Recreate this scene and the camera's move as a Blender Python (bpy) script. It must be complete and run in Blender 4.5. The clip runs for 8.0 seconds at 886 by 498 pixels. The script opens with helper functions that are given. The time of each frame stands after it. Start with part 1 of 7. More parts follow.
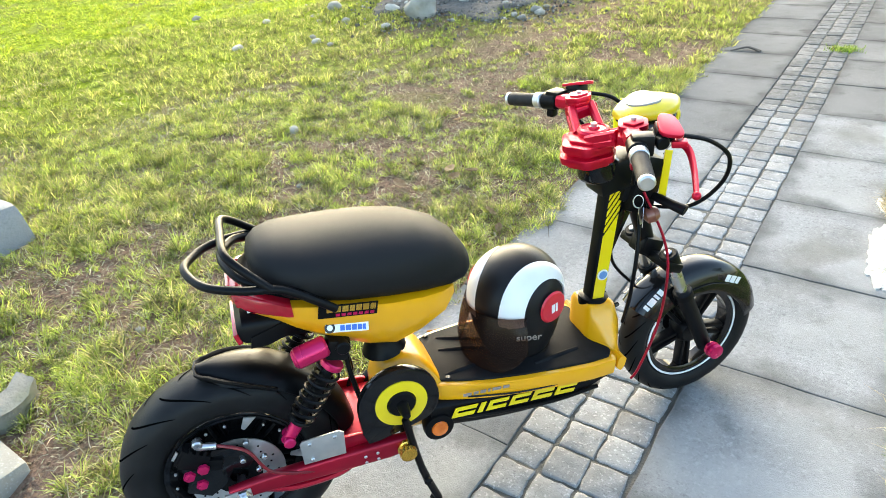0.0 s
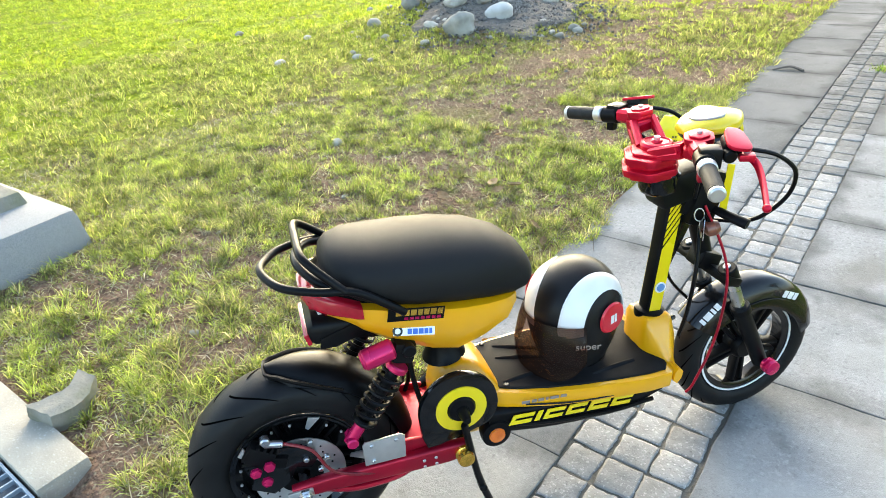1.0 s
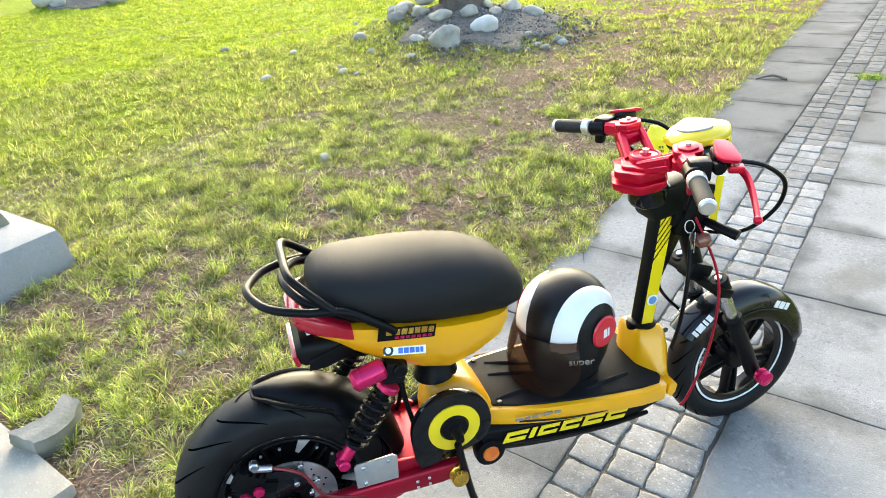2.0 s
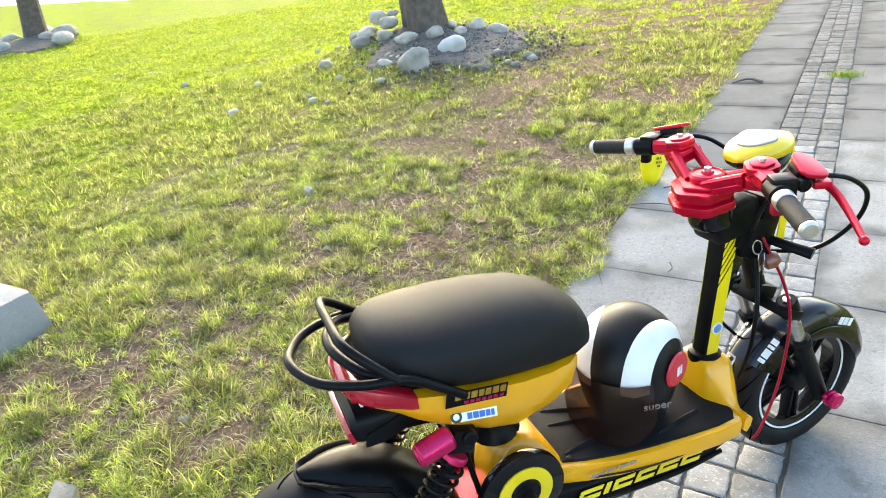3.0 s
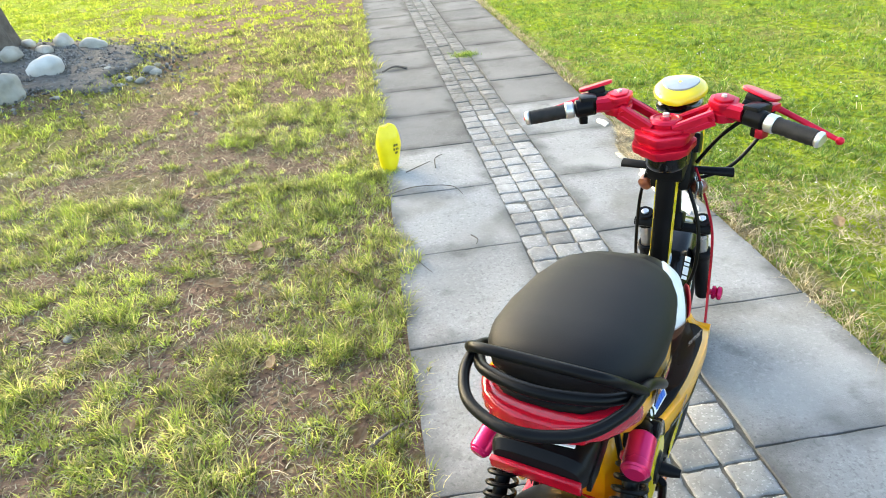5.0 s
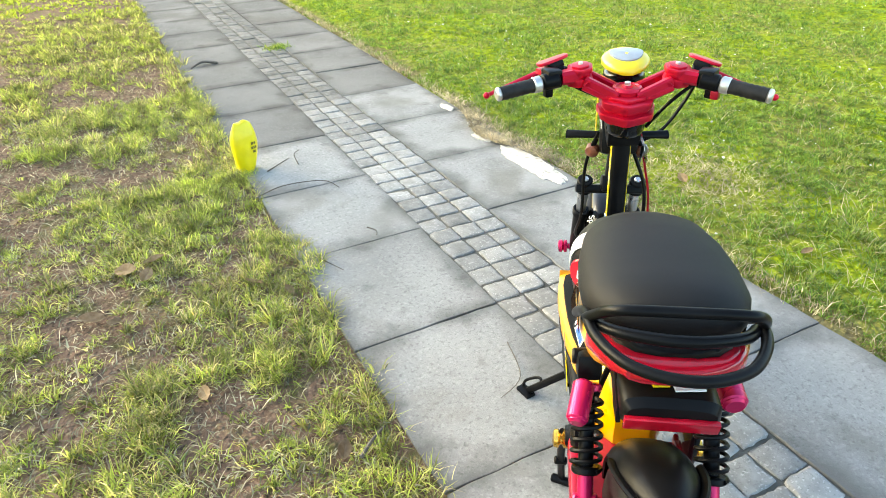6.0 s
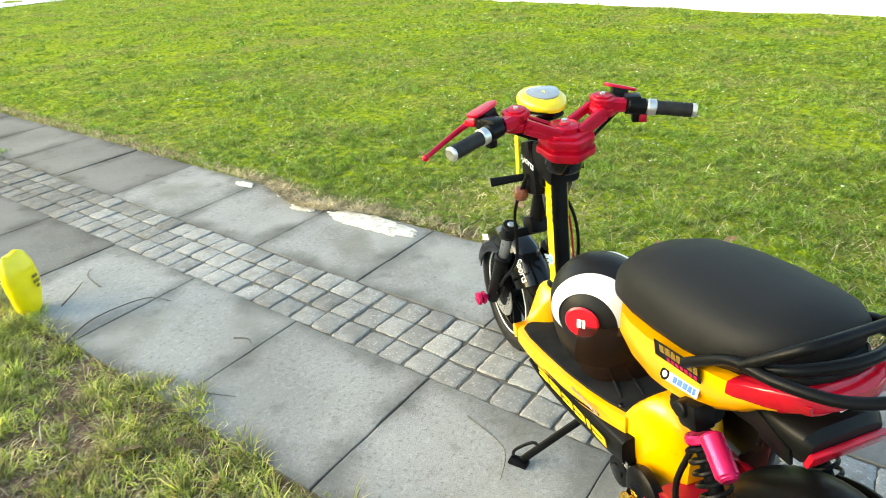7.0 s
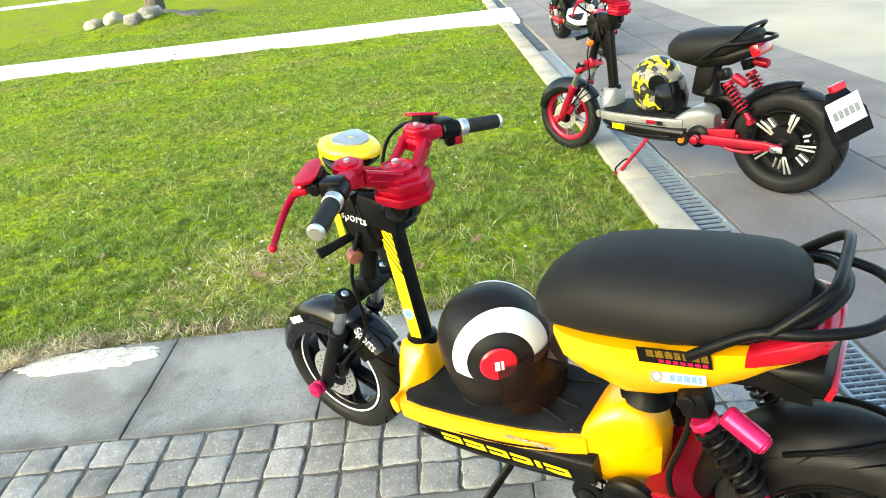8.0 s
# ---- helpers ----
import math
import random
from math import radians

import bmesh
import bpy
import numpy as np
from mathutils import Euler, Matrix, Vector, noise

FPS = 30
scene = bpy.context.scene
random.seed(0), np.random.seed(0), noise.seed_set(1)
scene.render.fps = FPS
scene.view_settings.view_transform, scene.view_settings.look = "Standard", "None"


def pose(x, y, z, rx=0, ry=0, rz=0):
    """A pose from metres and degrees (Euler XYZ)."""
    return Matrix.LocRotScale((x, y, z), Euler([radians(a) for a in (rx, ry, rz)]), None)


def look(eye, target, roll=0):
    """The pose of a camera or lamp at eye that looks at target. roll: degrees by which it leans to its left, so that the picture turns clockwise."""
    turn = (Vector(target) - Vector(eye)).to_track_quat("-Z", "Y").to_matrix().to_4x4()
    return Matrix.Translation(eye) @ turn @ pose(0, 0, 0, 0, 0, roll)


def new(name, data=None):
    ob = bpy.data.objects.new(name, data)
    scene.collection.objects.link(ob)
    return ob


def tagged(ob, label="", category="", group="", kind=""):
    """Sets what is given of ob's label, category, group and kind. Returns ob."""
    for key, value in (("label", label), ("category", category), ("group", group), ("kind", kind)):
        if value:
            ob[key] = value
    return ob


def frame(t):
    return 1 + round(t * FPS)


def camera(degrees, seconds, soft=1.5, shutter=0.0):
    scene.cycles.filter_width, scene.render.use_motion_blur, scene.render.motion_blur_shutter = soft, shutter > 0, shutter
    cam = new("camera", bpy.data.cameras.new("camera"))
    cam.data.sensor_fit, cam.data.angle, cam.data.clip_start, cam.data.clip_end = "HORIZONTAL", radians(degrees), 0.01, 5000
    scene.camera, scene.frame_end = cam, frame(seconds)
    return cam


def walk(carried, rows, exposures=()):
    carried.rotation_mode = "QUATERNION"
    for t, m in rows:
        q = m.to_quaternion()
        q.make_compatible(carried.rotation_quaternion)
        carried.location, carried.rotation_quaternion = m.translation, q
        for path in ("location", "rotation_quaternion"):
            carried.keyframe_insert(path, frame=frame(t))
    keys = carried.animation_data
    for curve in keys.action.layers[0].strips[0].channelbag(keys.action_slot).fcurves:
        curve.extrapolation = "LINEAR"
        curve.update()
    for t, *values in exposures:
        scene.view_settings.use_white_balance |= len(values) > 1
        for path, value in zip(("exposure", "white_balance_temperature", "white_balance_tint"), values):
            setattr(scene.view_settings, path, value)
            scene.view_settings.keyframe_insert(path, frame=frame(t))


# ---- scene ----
cam = camera(69.4, 8.0, soft=0.4, shutter=0.08)
PATH = [
    (0, (0.624, -2.592, 1.367), (-0.404, -1.218, 0.341), -4.7),
    (0.5, (0.579, -2.643, 1.364), (-0.466, -1.28, 0.338), -4.4),
    (1, (0.575, -2.669, 1.372), (-0.529, -1.318, 0.394), -4.7),
    (1.5, (0.581, -2.675, 1.379), (-0.532, -1.301, 0.445), -5.4),
    (1.7, (0.576, -2.665, 1.378), (-0.527, -1.287, 0.437), -5.4),
    (2.8, (0.414, -2.639, 1.362), (-0.612, -1.193, 0.438), -6.1),
    (3, (0.329, -2.621, 1.367), (-0.681, -1.151, 0.461), -7.7),
    (3.3, (0.183, -2.582, 1.348), (-0.779, -1.132, 0.361), -8.6),
    (3.5, (0.096, -2.599, 1.374), (-0.912, -1.152, 0.431), -7.7),
    (3.7, (0.017, -2.629, 1.361), (-0.935, -1.105, 0.483), -5.8),
    (4, (-0.096, -2.705, 1.354), (-0.663, -1.033, 0.415), -5.5),
    (4.2, (-0.161, -2.758, 1.353), (-0.523, -1.046, 0.384), -3.3),
    (4.5, (-0.287, -2.752, 1.346), (-0.38, -1.0, 0.387), -0.7),
    (4.6, (-0.334, -2.732, 1.342), (-0.352, -0.976, 0.386), -1.5),
    (4.8, (-0.428, -2.667, 1.343), (-0.281, -0.925, 0.372), -4.1),
    (5, (-0.533, -2.617, 1.35), (-0.385, -0.893, 0.346), -5.2),
    (5.2, (-0.639, -2.595, 1.341), (-0.372, -0.879, 0.349), -2.6),
    (6.3, (-1.088, -2.294, 1.324), (-0.169, -0.867, 0.266), -4.1),
    (6.5, (-1.147, -2.167, 1.327), (-0.128, -0.792, 0.291), -5.7),
    (7, (-1.251, -1.935, 1.3), (0.17, -0.881, 0.367), -3.0),
    (7.3, (-1.302, -1.791, 1.289), (0.345, -1.22, 0.309), -4.3),
    (7.5, (-1.314, -1.71, 1.293), (0.38, -1.346, 0.294), -4.0),
    (7.8, (-1.249, -1.533, 1.274), (0.526, -1.363, 0.37), -3.5),
    (8, (-1.177, -1.418, 1.284), (0.607, -1.367, 0.38), -7.1),
]
walk(cam, [(t, look(eye, target, roll)) for t, eye, target, roll in PATH], exposures=[(0, 2.48, 6700, 3), (3.5, 2.48, 6780, 6), (5, 2.46, 6740, 4), (6.5, 2.30, 7040, -2), (7, 2.13, 7100, -4), (7.5, 1.98, 6850, -4), (8, 2.17, 6750, -4)])

# ---- light ----
SUN_AZ, SUN_EL = radians(-38), radians(24)
world = bpy.data.worlds.new("sky")
scene.world = world
world.use_nodes = True
wn = world.node_tree.nodes
sky = wn.new("ShaderNodeTexSky")
sky.sky_type = "NISHITA"
sky.sun_disc = False
sky.sun_elevation, sky.sun_rotation = SUN_EL, SUN_AZ
sky.dust_density, sky.air_density = 2.5, 1.0
wn["Background"].inputs["Strength"].default_value = 0.15
world.node_tree.links.new(sky.outputs["Color"], wn["Background"].inputs["Color"])
sun = new("sun", bpy.data.lights.new("sun", "SUN"))
sun.data.energy, sun.data.angle, sun.data.color = 0.85, radians(40), (1.0, 0.9, 0.68)
SUN_DIR = Vector((math.sin(SUN_AZ) * math.cos(SUN_EL), math.cos(SUN_AZ) * math.cos(SUN_EL), math.sin(SUN_EL)))
sun.matrix_world = look(SUN_DIR * 30, (0, 0, 0))


# ---- materials ----
def mat(name, color, color2=None, rough=0.5, metal=0.0, scale=8.0, fine=150.0, bump=0.15, depth=0.002, mix=(0.35, 0.7),
        rough_var=0.12, coat=0.0, random_tint=0.0, island_tint=0.0, coords="Object", spec=0.5, specks=None):
    """A surface with two scales of variation: broad tint between two colours, and fine relief."""
    m = bpy.data.materials.new(name)
    m.use_nodes = True
    n, l = m.node_tree.nodes, m.node_tree.links
    b = n["Principled BSDF"]
    where = n.new("ShaderNodeNewGeometry").outputs["Position"] if coords == "World" else n.new("ShaderNodeTexCoord").outputs[coords]
    big = n.new("ShaderNodeTexNoise")
    big.inputs["Scale"].default_value, big.inputs["Detail"].default_value = scale, 6
    small = n.new("ShaderNodeTexNoise")
    small.inputs["Scale"].default_value, small.inputs["Detail"].default_value = fine, 4
    ramp = n.new("ShaderNodeValToRGB")
    c2 = color2 or tuple(c * 0.8 for c in color)
    ramp.color_ramp.elements[0].position, ramp.color_ramp.elements[1].position = mix
    ramp.color_ramp.elements[0].color, ramp.color_ramp.elements[1].color = (*color, 1), (*c2, 1)
    l.new(where, big.inputs["Vector"])
    l.new(where, small.inputs["Vector"])
    l.new(big.outputs["Fac"], ramp.inputs["Fac"])
    col = ramp.outputs["Color"]
    for size, low, high, tint, amount in specks or ():
        sp, mr, mx = n.new("ShaderNodeTexNoise"), n.new("ShaderNodeMapRange"), n.new("ShaderNodeMix")
        sp.inputs["Scale"].default_value, sp.inputs["Detail"].default_value = size, 5
        mr.inputs["From Min"].default_value, mr.inputs["From Max"].default_value, mr.inputs["To Max"].default_value = low, high, amount
        mx.data_type = "RGBA"
        mx.inputs["B"].default_value = (*tint, 1)
        l.new(where, sp.inputs["Vector"])
        l.new(sp.outputs["Fac"], mr.inputs["Value"])
        l.new(mr.outputs["Result"], mx.inputs["Factor"])
        l.new(col, mx.inputs["A"])
        col = mx.outputs["Result"]
    for amount, kind, out in ((random_tint, "ShaderNodeObjectInfo", "Random"), (island_tint, "ShaderNodeNewGeometry", "Random Per Island")):
        if amount:
            info = n.new(kind)
            mr = n.new("ShaderNodeMapRange")
            mr.inputs["To Min"].default_value, mr.inputs["To Max"].default_value = 1 - amount, 1 + amount
            l.new(info.outputs[out], mr.inputs["Value"])
            hsv = n.new("ShaderNodeHueSaturation")
            l.new(mr.outputs["Result"], hsv.inputs["Value"])
            l.new(col, hsv.inputs["Color"])
            col = hsv.outputs["Color"]
    l.new(col, b.inputs["Base Color"])
    rr = n.new("ShaderNodeMapRange")
    rr.inputs["To Min"].default_value, rr.inputs["To Max"].default_value = max(0.02, rough - rough_var), min(1, rough + rough_var)
    l.new(big.outputs["Fac"], rr.inputs["Value"])
    l.new(rr.outputs["Result"], b.inputs["Roughness"])
    b.inputs["Metallic"].default_value = metal
    b.inputs["Coat Weight"].default_value = coat
    b.inputs["Coat Roughness"].default_value = 0.06
    b.inputs["Specular IOR Level"].default_value = spec
    if bump:
        bp = n.new("ShaderNodeBump")
        bp.inputs["Strength"].default_value, bp.inputs["Distance"].default_value = bump, depth
        l.new(small.outputs["Fac"], bp.inputs["Height"])
        l.new(bp.outputs["Normal"], b.inputs["Normal"])
    return m


YELLOW = mat("yellow_paint", (0.80, 0.370, 0.003), (0.74, 0.33, 0.003), rough=0.32, coat=0.45, scale=5, bump=0.03, fine=400)
LEMON = mat("lemon_paint", (0.82, 0.62, 0.008), (0.72, 0.5, 0.006), rough=0.3, coat=0.5, scale=6, bump=0.03, fine=400)
RED = mat("red_anodised", (0.57, 0.003, 0.032), (0.44, 0.002, 0.022), rough=0.33, metal=0.6, scale=14, bump=0.05, fine=300, coat=0.06)
CRIMSON = mat("red_paint", (0.40, 0.004, 0.026), (0.28, 0.003, 0.018), rough=0.36, metal=0.5, scale=9, bump=0.06, fine=260, coat=0.06)
PINK = mat("magenta_anodised", (0.58, 0.010, 0.10), (0.46, 0.007, 0.075), rough=0.28, metal=0.45, scale=12, bump=0.04, fine=300)
LENS = mat("red_lens", (0.40, 0.004, 0.018), (0.28, 0.002, 0.010), rough=0.16, coat=0.3, scale=30, bump=0.1, fine=90)
GLOSS = mat("gloss_black", (0.004, 0.004, 0.0045), (0.006, 0.006, 0.0065), rough=0.12, coat=0.28, scale=8, bump=0.03, fine=300, spec=0.2)
BLACK = mat("satin_black", (0.003, 0.003, 0.0034), (0.006, 0.006, 0.0065), rough=0.34, scale=12, bump=0.08, fine=240, spec=0.11)
SEATM = mat("seat_vinyl", (0.007, 0.0068, 0.0070), (0.011, 0.0105, 0.0108), rough=0.60, scale=5, fine=650, bump=0.25, depth=0.0012, rough_var=0.05, spec=0.19)
MATM = mat("deck_rubber", (0.008, 0.0085, 0.0095), (0.016, 0.016, 0.017), rough=0.62, scale=16, fine=500, bump=0.2, spec=0.05)
# near-black for strips on the tyre that paint the shade inside its grooves
GROOVE_SHADE = mat("tyre_groove_shade", (0.0015, 0.0015, 0.0015), (0.003, 0.003, 0.003), rough=0.9, scale=20, bump=0.0, spec=0.0)
RUBBER = mat("tyre_rubber", (0.0075, 0.0075, 0.0078), (0.014, 0.0138, 0.0136), rough=0.46, scale=11, fine=380, bump=0.15, spec=0.14)
GRIPM = mat("grip_rubber", (0.010, 0.0095, 0.009), (0.022, 0.020, 0.018), rough=0.6, scale=40, fine=520, bump=0.35, spec=0.25)
STEEL = mat("brushed_steel", (0.62, 0.62, 0.62), (0.46, 0.46, 0.47), rough=0.28, metal=1.0, scale=30, fine=260, bump=0.08)
ALLOY = mat("bare_alloy", (0.70, 0.69, 0.67), (0.55, 0.54, 0.53), rough=0.38, metal=0.9, scale=20, fine=200, bump=0.1)
GOLD = mat("gold_anodised", (0.75, 0.46, 0.08), (0.6, 0.34, 0.05), rough=0.25, metal=0.9, scale=25, bump=0.04)
AMBER = mat("amber_lens", (0.75, 0.16, 0.01), (0.55, 0.10, 0.006), rough=0.15, coat=1.0, scale=40, fine=90, bump=0.15)
WHITE = mat("white_paint", (0.80, 0.79, 0.77), (0.70, 0.69, 0.66), rough=0.4, scale=9, bump=0.05, coat=0.2)
SILVER = mat("silver_plastic", (0.25, 0.25, 0.245), (0.15, 0.15, 0.148), rough=0.35, metal=0.3, scale=7, bump=0.06, coat=0.2)
SCREEN = mat("display_glass", (0.30, 0.31, 0.32), (0.22, 0.23, 0.25), rough=0.12, coat=1.0, scale=16, bump=0.0)
DISCRED = mat("red_plastic", (0.60, 0.007, 0.026), (0.48, 0.005, 0.020), rough=0.35, scale=20, bump=0.03, coat=0.2)
HOSE = mat("dark_red_hose", (0.20, 0.006, 0.012), (0.13, 0.004, 0.009), rough=0.4, scale=40, bump=0.05)
BLUE = mat("blue_print", (0.03, 0.13, 0.55), (0.02, 0.10, 0.42), rough=0.4, scale=30, bump=0.0)
BADGE = mat("badge_blue", (0.16, 0.30, 0.55), (0.10, 0.2, 0.42), rough=0.3, scale=60, bump=0.0)
HELMET = mat("helmet_shell", (0.008, 0.0075, 0.008), (0.013, 0.012, 0.012), rough=0.42, scale=6, fine=500, bump=0.08, coat=0.03, spec=0.16)
TANM = mat("faded_plate", (0.30, 0.24, 0.20), (0.2, 0.16, 0.14), rough=0.5, scale=30, bump=0.1)
RUST = mat("rusty_bulb", (0.20, 0.06, 0.03), (0.12, 0.035, 0.02), rough=0.35, scale=60, bump=0.2, coat=0.4)
BAG = mat("yellow_film", (0.90, 0.72, 0.012), (0.84, 0.64, 0.01), rough=0.32, scale=18, fine=60, bump=0.35, depth=0.004)
INK = mat("dark_print", (0.10, 0.08, 0.01), (0.2, 0.16, 0.02), rough=0.5, scale=80, bump=0.0)

RUBBLE = mat("weathered_rubble", (0.27, 0.255, 0.215), (0.175, 0.17, 0.135), rough=0.95, scale=9, fine=90, bump=0.7, depth=0.006, spec=0.05, specks=((6, 0.52, 0.7, (0.16, 0.17, 0.10), 0.6),))
CONCRETE = mat("slab_concrete", (0.318, 0.313, 0.303), (0.22, 0.218, 0.212), rough=0.96, scale=2.1, fine=260, bump=0.6, depth=0.003, mix=(0.3, 0.72), random_tint=0.07, coords="World", spec=0.0, specks=((120, 0.55, 0.67, (0.42, 0.41, 0.39), 0.4), (150, 0.57, 0.67, (0.11, 0.11, 0.107), 0.36), (55, 0.55, 0.66, (0.40, 0.39, 0.375), 0.45), (65, 0.56, 0.67, (0.11, 0.11, 0.105), 0.4), (1.9, 0.48, 0.62, (0.37, 0.36, 0.34), 0.55), (2.6, 0.52, 0.68, (0.165, 0.152, 0.125), 0.55), (0.9, 0.50, 0.72, (0.12, 0.12, 0.113), 0.6), (9, 0.60, 0.72, (0.12, 0.118, 0.11), 0.4), (4, 0.60, 0.75, (0.36, 0.35, 0.335), 0.5)))
# darker concrete for slabs further along the path
FARSLAB = mat("dark_slab_concrete", (0.225, 0.218, 0.206), (0.15, 0.145, 0.137), rough=0.96, scale=1.7, fine=260, bump=0.6, depth=0.003, mix=(0.3, 0.72), random_tint=0.09, coords="World", spec=0.0, specks=((120, 0.56, 0.68, (0.34, 0.33, 0.31), 0.5), (150, 0.58, 0.68, (0.09, 0.088, 0.082), 0.45), (1.4, 0.50, 0.72, (0.12, 0.11, 0.092), 0.6), (9, 0.60, 0.72, (0.10, 0.095, 0.082), 0.4)))


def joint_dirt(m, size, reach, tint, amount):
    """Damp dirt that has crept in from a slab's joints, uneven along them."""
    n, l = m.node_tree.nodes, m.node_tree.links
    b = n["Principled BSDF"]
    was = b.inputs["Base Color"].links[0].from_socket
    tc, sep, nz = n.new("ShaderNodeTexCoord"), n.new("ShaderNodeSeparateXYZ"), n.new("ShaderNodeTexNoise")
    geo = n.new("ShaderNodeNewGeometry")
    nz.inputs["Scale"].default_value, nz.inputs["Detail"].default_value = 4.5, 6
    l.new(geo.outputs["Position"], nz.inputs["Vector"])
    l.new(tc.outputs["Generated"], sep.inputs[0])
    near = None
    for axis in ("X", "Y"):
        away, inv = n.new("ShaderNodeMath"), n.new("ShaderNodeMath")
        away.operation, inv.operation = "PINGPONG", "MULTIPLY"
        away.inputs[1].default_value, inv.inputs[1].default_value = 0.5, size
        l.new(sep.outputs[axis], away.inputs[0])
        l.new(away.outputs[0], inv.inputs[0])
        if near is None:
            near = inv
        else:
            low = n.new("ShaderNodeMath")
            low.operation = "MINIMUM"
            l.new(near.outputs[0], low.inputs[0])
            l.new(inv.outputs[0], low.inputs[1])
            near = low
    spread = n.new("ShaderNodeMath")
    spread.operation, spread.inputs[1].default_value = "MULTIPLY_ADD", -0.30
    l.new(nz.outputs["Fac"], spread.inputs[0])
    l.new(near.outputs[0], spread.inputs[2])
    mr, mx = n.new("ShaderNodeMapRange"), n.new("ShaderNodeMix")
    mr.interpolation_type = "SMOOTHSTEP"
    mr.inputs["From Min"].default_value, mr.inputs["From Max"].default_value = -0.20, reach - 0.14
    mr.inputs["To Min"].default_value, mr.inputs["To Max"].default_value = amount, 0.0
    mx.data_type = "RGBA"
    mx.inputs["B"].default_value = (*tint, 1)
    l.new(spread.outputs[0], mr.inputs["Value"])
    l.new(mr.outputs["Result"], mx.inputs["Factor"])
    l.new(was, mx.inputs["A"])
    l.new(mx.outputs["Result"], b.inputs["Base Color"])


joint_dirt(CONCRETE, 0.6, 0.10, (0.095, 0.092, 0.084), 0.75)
joint_dirt(FARSLAB, 0.6, 0.10, (0.085, 0.082, 0.072), 0.7)
SETTM = mat("granite_sett", (0.335, 0.324, 0.305), (0.235, 0.227, 0.213), rough=0.97, scale=30, fine=190, bump=0.35, depth=0.004, random_tint=0.2, mix=(0.3, 0.75), coords="World", spec=0.0, specks=((120, 0.57, 0.66, (0.52, 0.50, 0.47), 0.7), (150, 0.58, 0.70, (0.09, 0.088, 0.083), 0.45), (7, 0.5, 0.7, (0.15, 0.14, 0.122), 0.5), (1.3, 0.5, 0.75, (0.11, 0.105, 0.095), 0.5)))
# darker granite for setts further along the path
FARSETT = mat("dark_sett", (0.225, 0.215, 0.198), (0.15, 0.143, 0.13), rough=0.97, scale=30, fine=190, bump=0.35, depth=0.004, random_tint=0.2, mix=(0.3, 0.75), coords="World", spec=0.0, specks=((120, 0.57, 0.66, (0.36, 0.345, 0.32), 0.6), (7, 0.5, 0.7, (0.10, 0.094, 0.08), 0.5)))
BEDM = mat("joint_bed", (0.155, 0.143, 0.122), (0.10, 0.095, 0.078), rough=0.95, scale=9, fine=160, bump=0.8, depth=0.006, coords="World", spec=0.1)
MORTAR = mat("white_mortar", (0.68, 0.66, 0.61), (0.50, 0.475, 0.42), rough=0.95, scale=14, fine=130, bump=0.8, depth=0.008, spec=0.1, specks=((45, 0.55, 0.7, (0.2, 0.17, 0.12), 0.6),))
KERBM = mat("beige_kerb", (0.42, 0.385, 0.315), (0.30, 0.275, 0.225), rough=0.9, scale=5, fine=180, bump=0.5, depth=0.003, random_tint=0.08, coords="World", spec=0.15, specks=((3, 0.52, 0.7, (0.2, 0.19, 0.16), 0.5), (140, 0.58, 0.68, (0.55, 0.52, 0.46), 0.5)))
TERRAZZO = mat("washed_terrazzo", (0.33, 0.328, 0.32), (0.17, 0.172, 0.174), rough=0.8, scale=240, fine=400, bump=0.6, depth=0.003, mix=(0.42, 0.62))
PAVERM = mat("brown_paver", (0.216, 0.194, 0.187), (0.158, 0.142, 0.137), rough=0.85, scale=3, fine=210, bump=0.4, depth=0.002, random_tint=0.12, coords="World", spec=0.2, specks=((1.1, 0.5, 0.7, (0.16, 0.147, 0.14), 0.5), (160, 0.58, 0.68, (0.45, 0.43, 0.40), 0.5)))
PALEPATH = mat("pale_concrete", (0.72, 0.70, 0.68), (0.60, 0.585, 0.56), rough=0.85, scale=1.5, fine=60, bump=0.4)
SANDM = mat("sandy_paving", (0.37, 0.345, 0.30), (0.28, 0.262, 0.23), rough=0.9, scale=0.8, fine=50, bump=0.4, spec=0.1, specks=((0.25, 0.5, 0.62, (0.44, 0.39, 0.29), 0.6),))
STONEM = mat("river_stone", (0.40, 0.375, 0.325), (0.24, 0.225, 0.19), rough=0.9, scale=7, fine=90, bump=0.6, depth=0.008, random_tint=0.30, spec=0.2, specks=((3, 0.55, 0.75, (0.3, 0.28, 0.25), 0.6),))
WHITESTONE = mat("pale_river_stone", (0.56, 0.55, 0.52), (0.40, 0.39, 0.37), rough=0.9, scale=6, fine=90, bump=0.6, depth=0.006, spec=0.2)
GRAVELM = mat("gravel_soil", (0.125, 0.112, 0.10), (0.20, 0.178, 0.155), spec=0.05, rough=0.97, scale=26, fine=110, bump=1.0, depth=0.012)
BARKM = mat("bark", (0.125, 0.10, 0.08), (0.07, 0.056, 0.046), rough=0.92, scale=14, fine=60, bump=1.0, depth=0.015)
DRYLEAF = mat("dry_leaf", (0.40, 0.29, 0.17), (0.26, 0.17, 0.09), rough=0.8, scale=60, fine=200, bump=0.4, random_tint=0.3)
TWIGM = mat("twig_bark", (0.13, 0.11, 0.09), (0.08, 0.07, 0.06), rough=0.9, scale=60, bump=0.3)
GRATEM = mat("galvanised_grate", (0.30, 0.35, 0.40), (0.21, 0.25, 0.29), rough=0.5, metal=0.25, scale=14, fine=200, bump=0.2)
PITM = mat("drain_pit", (0.085, 0.10, 0.115), (0.05, 0.06, 0.07), rough=0.8, scale=12, bump=0.4)


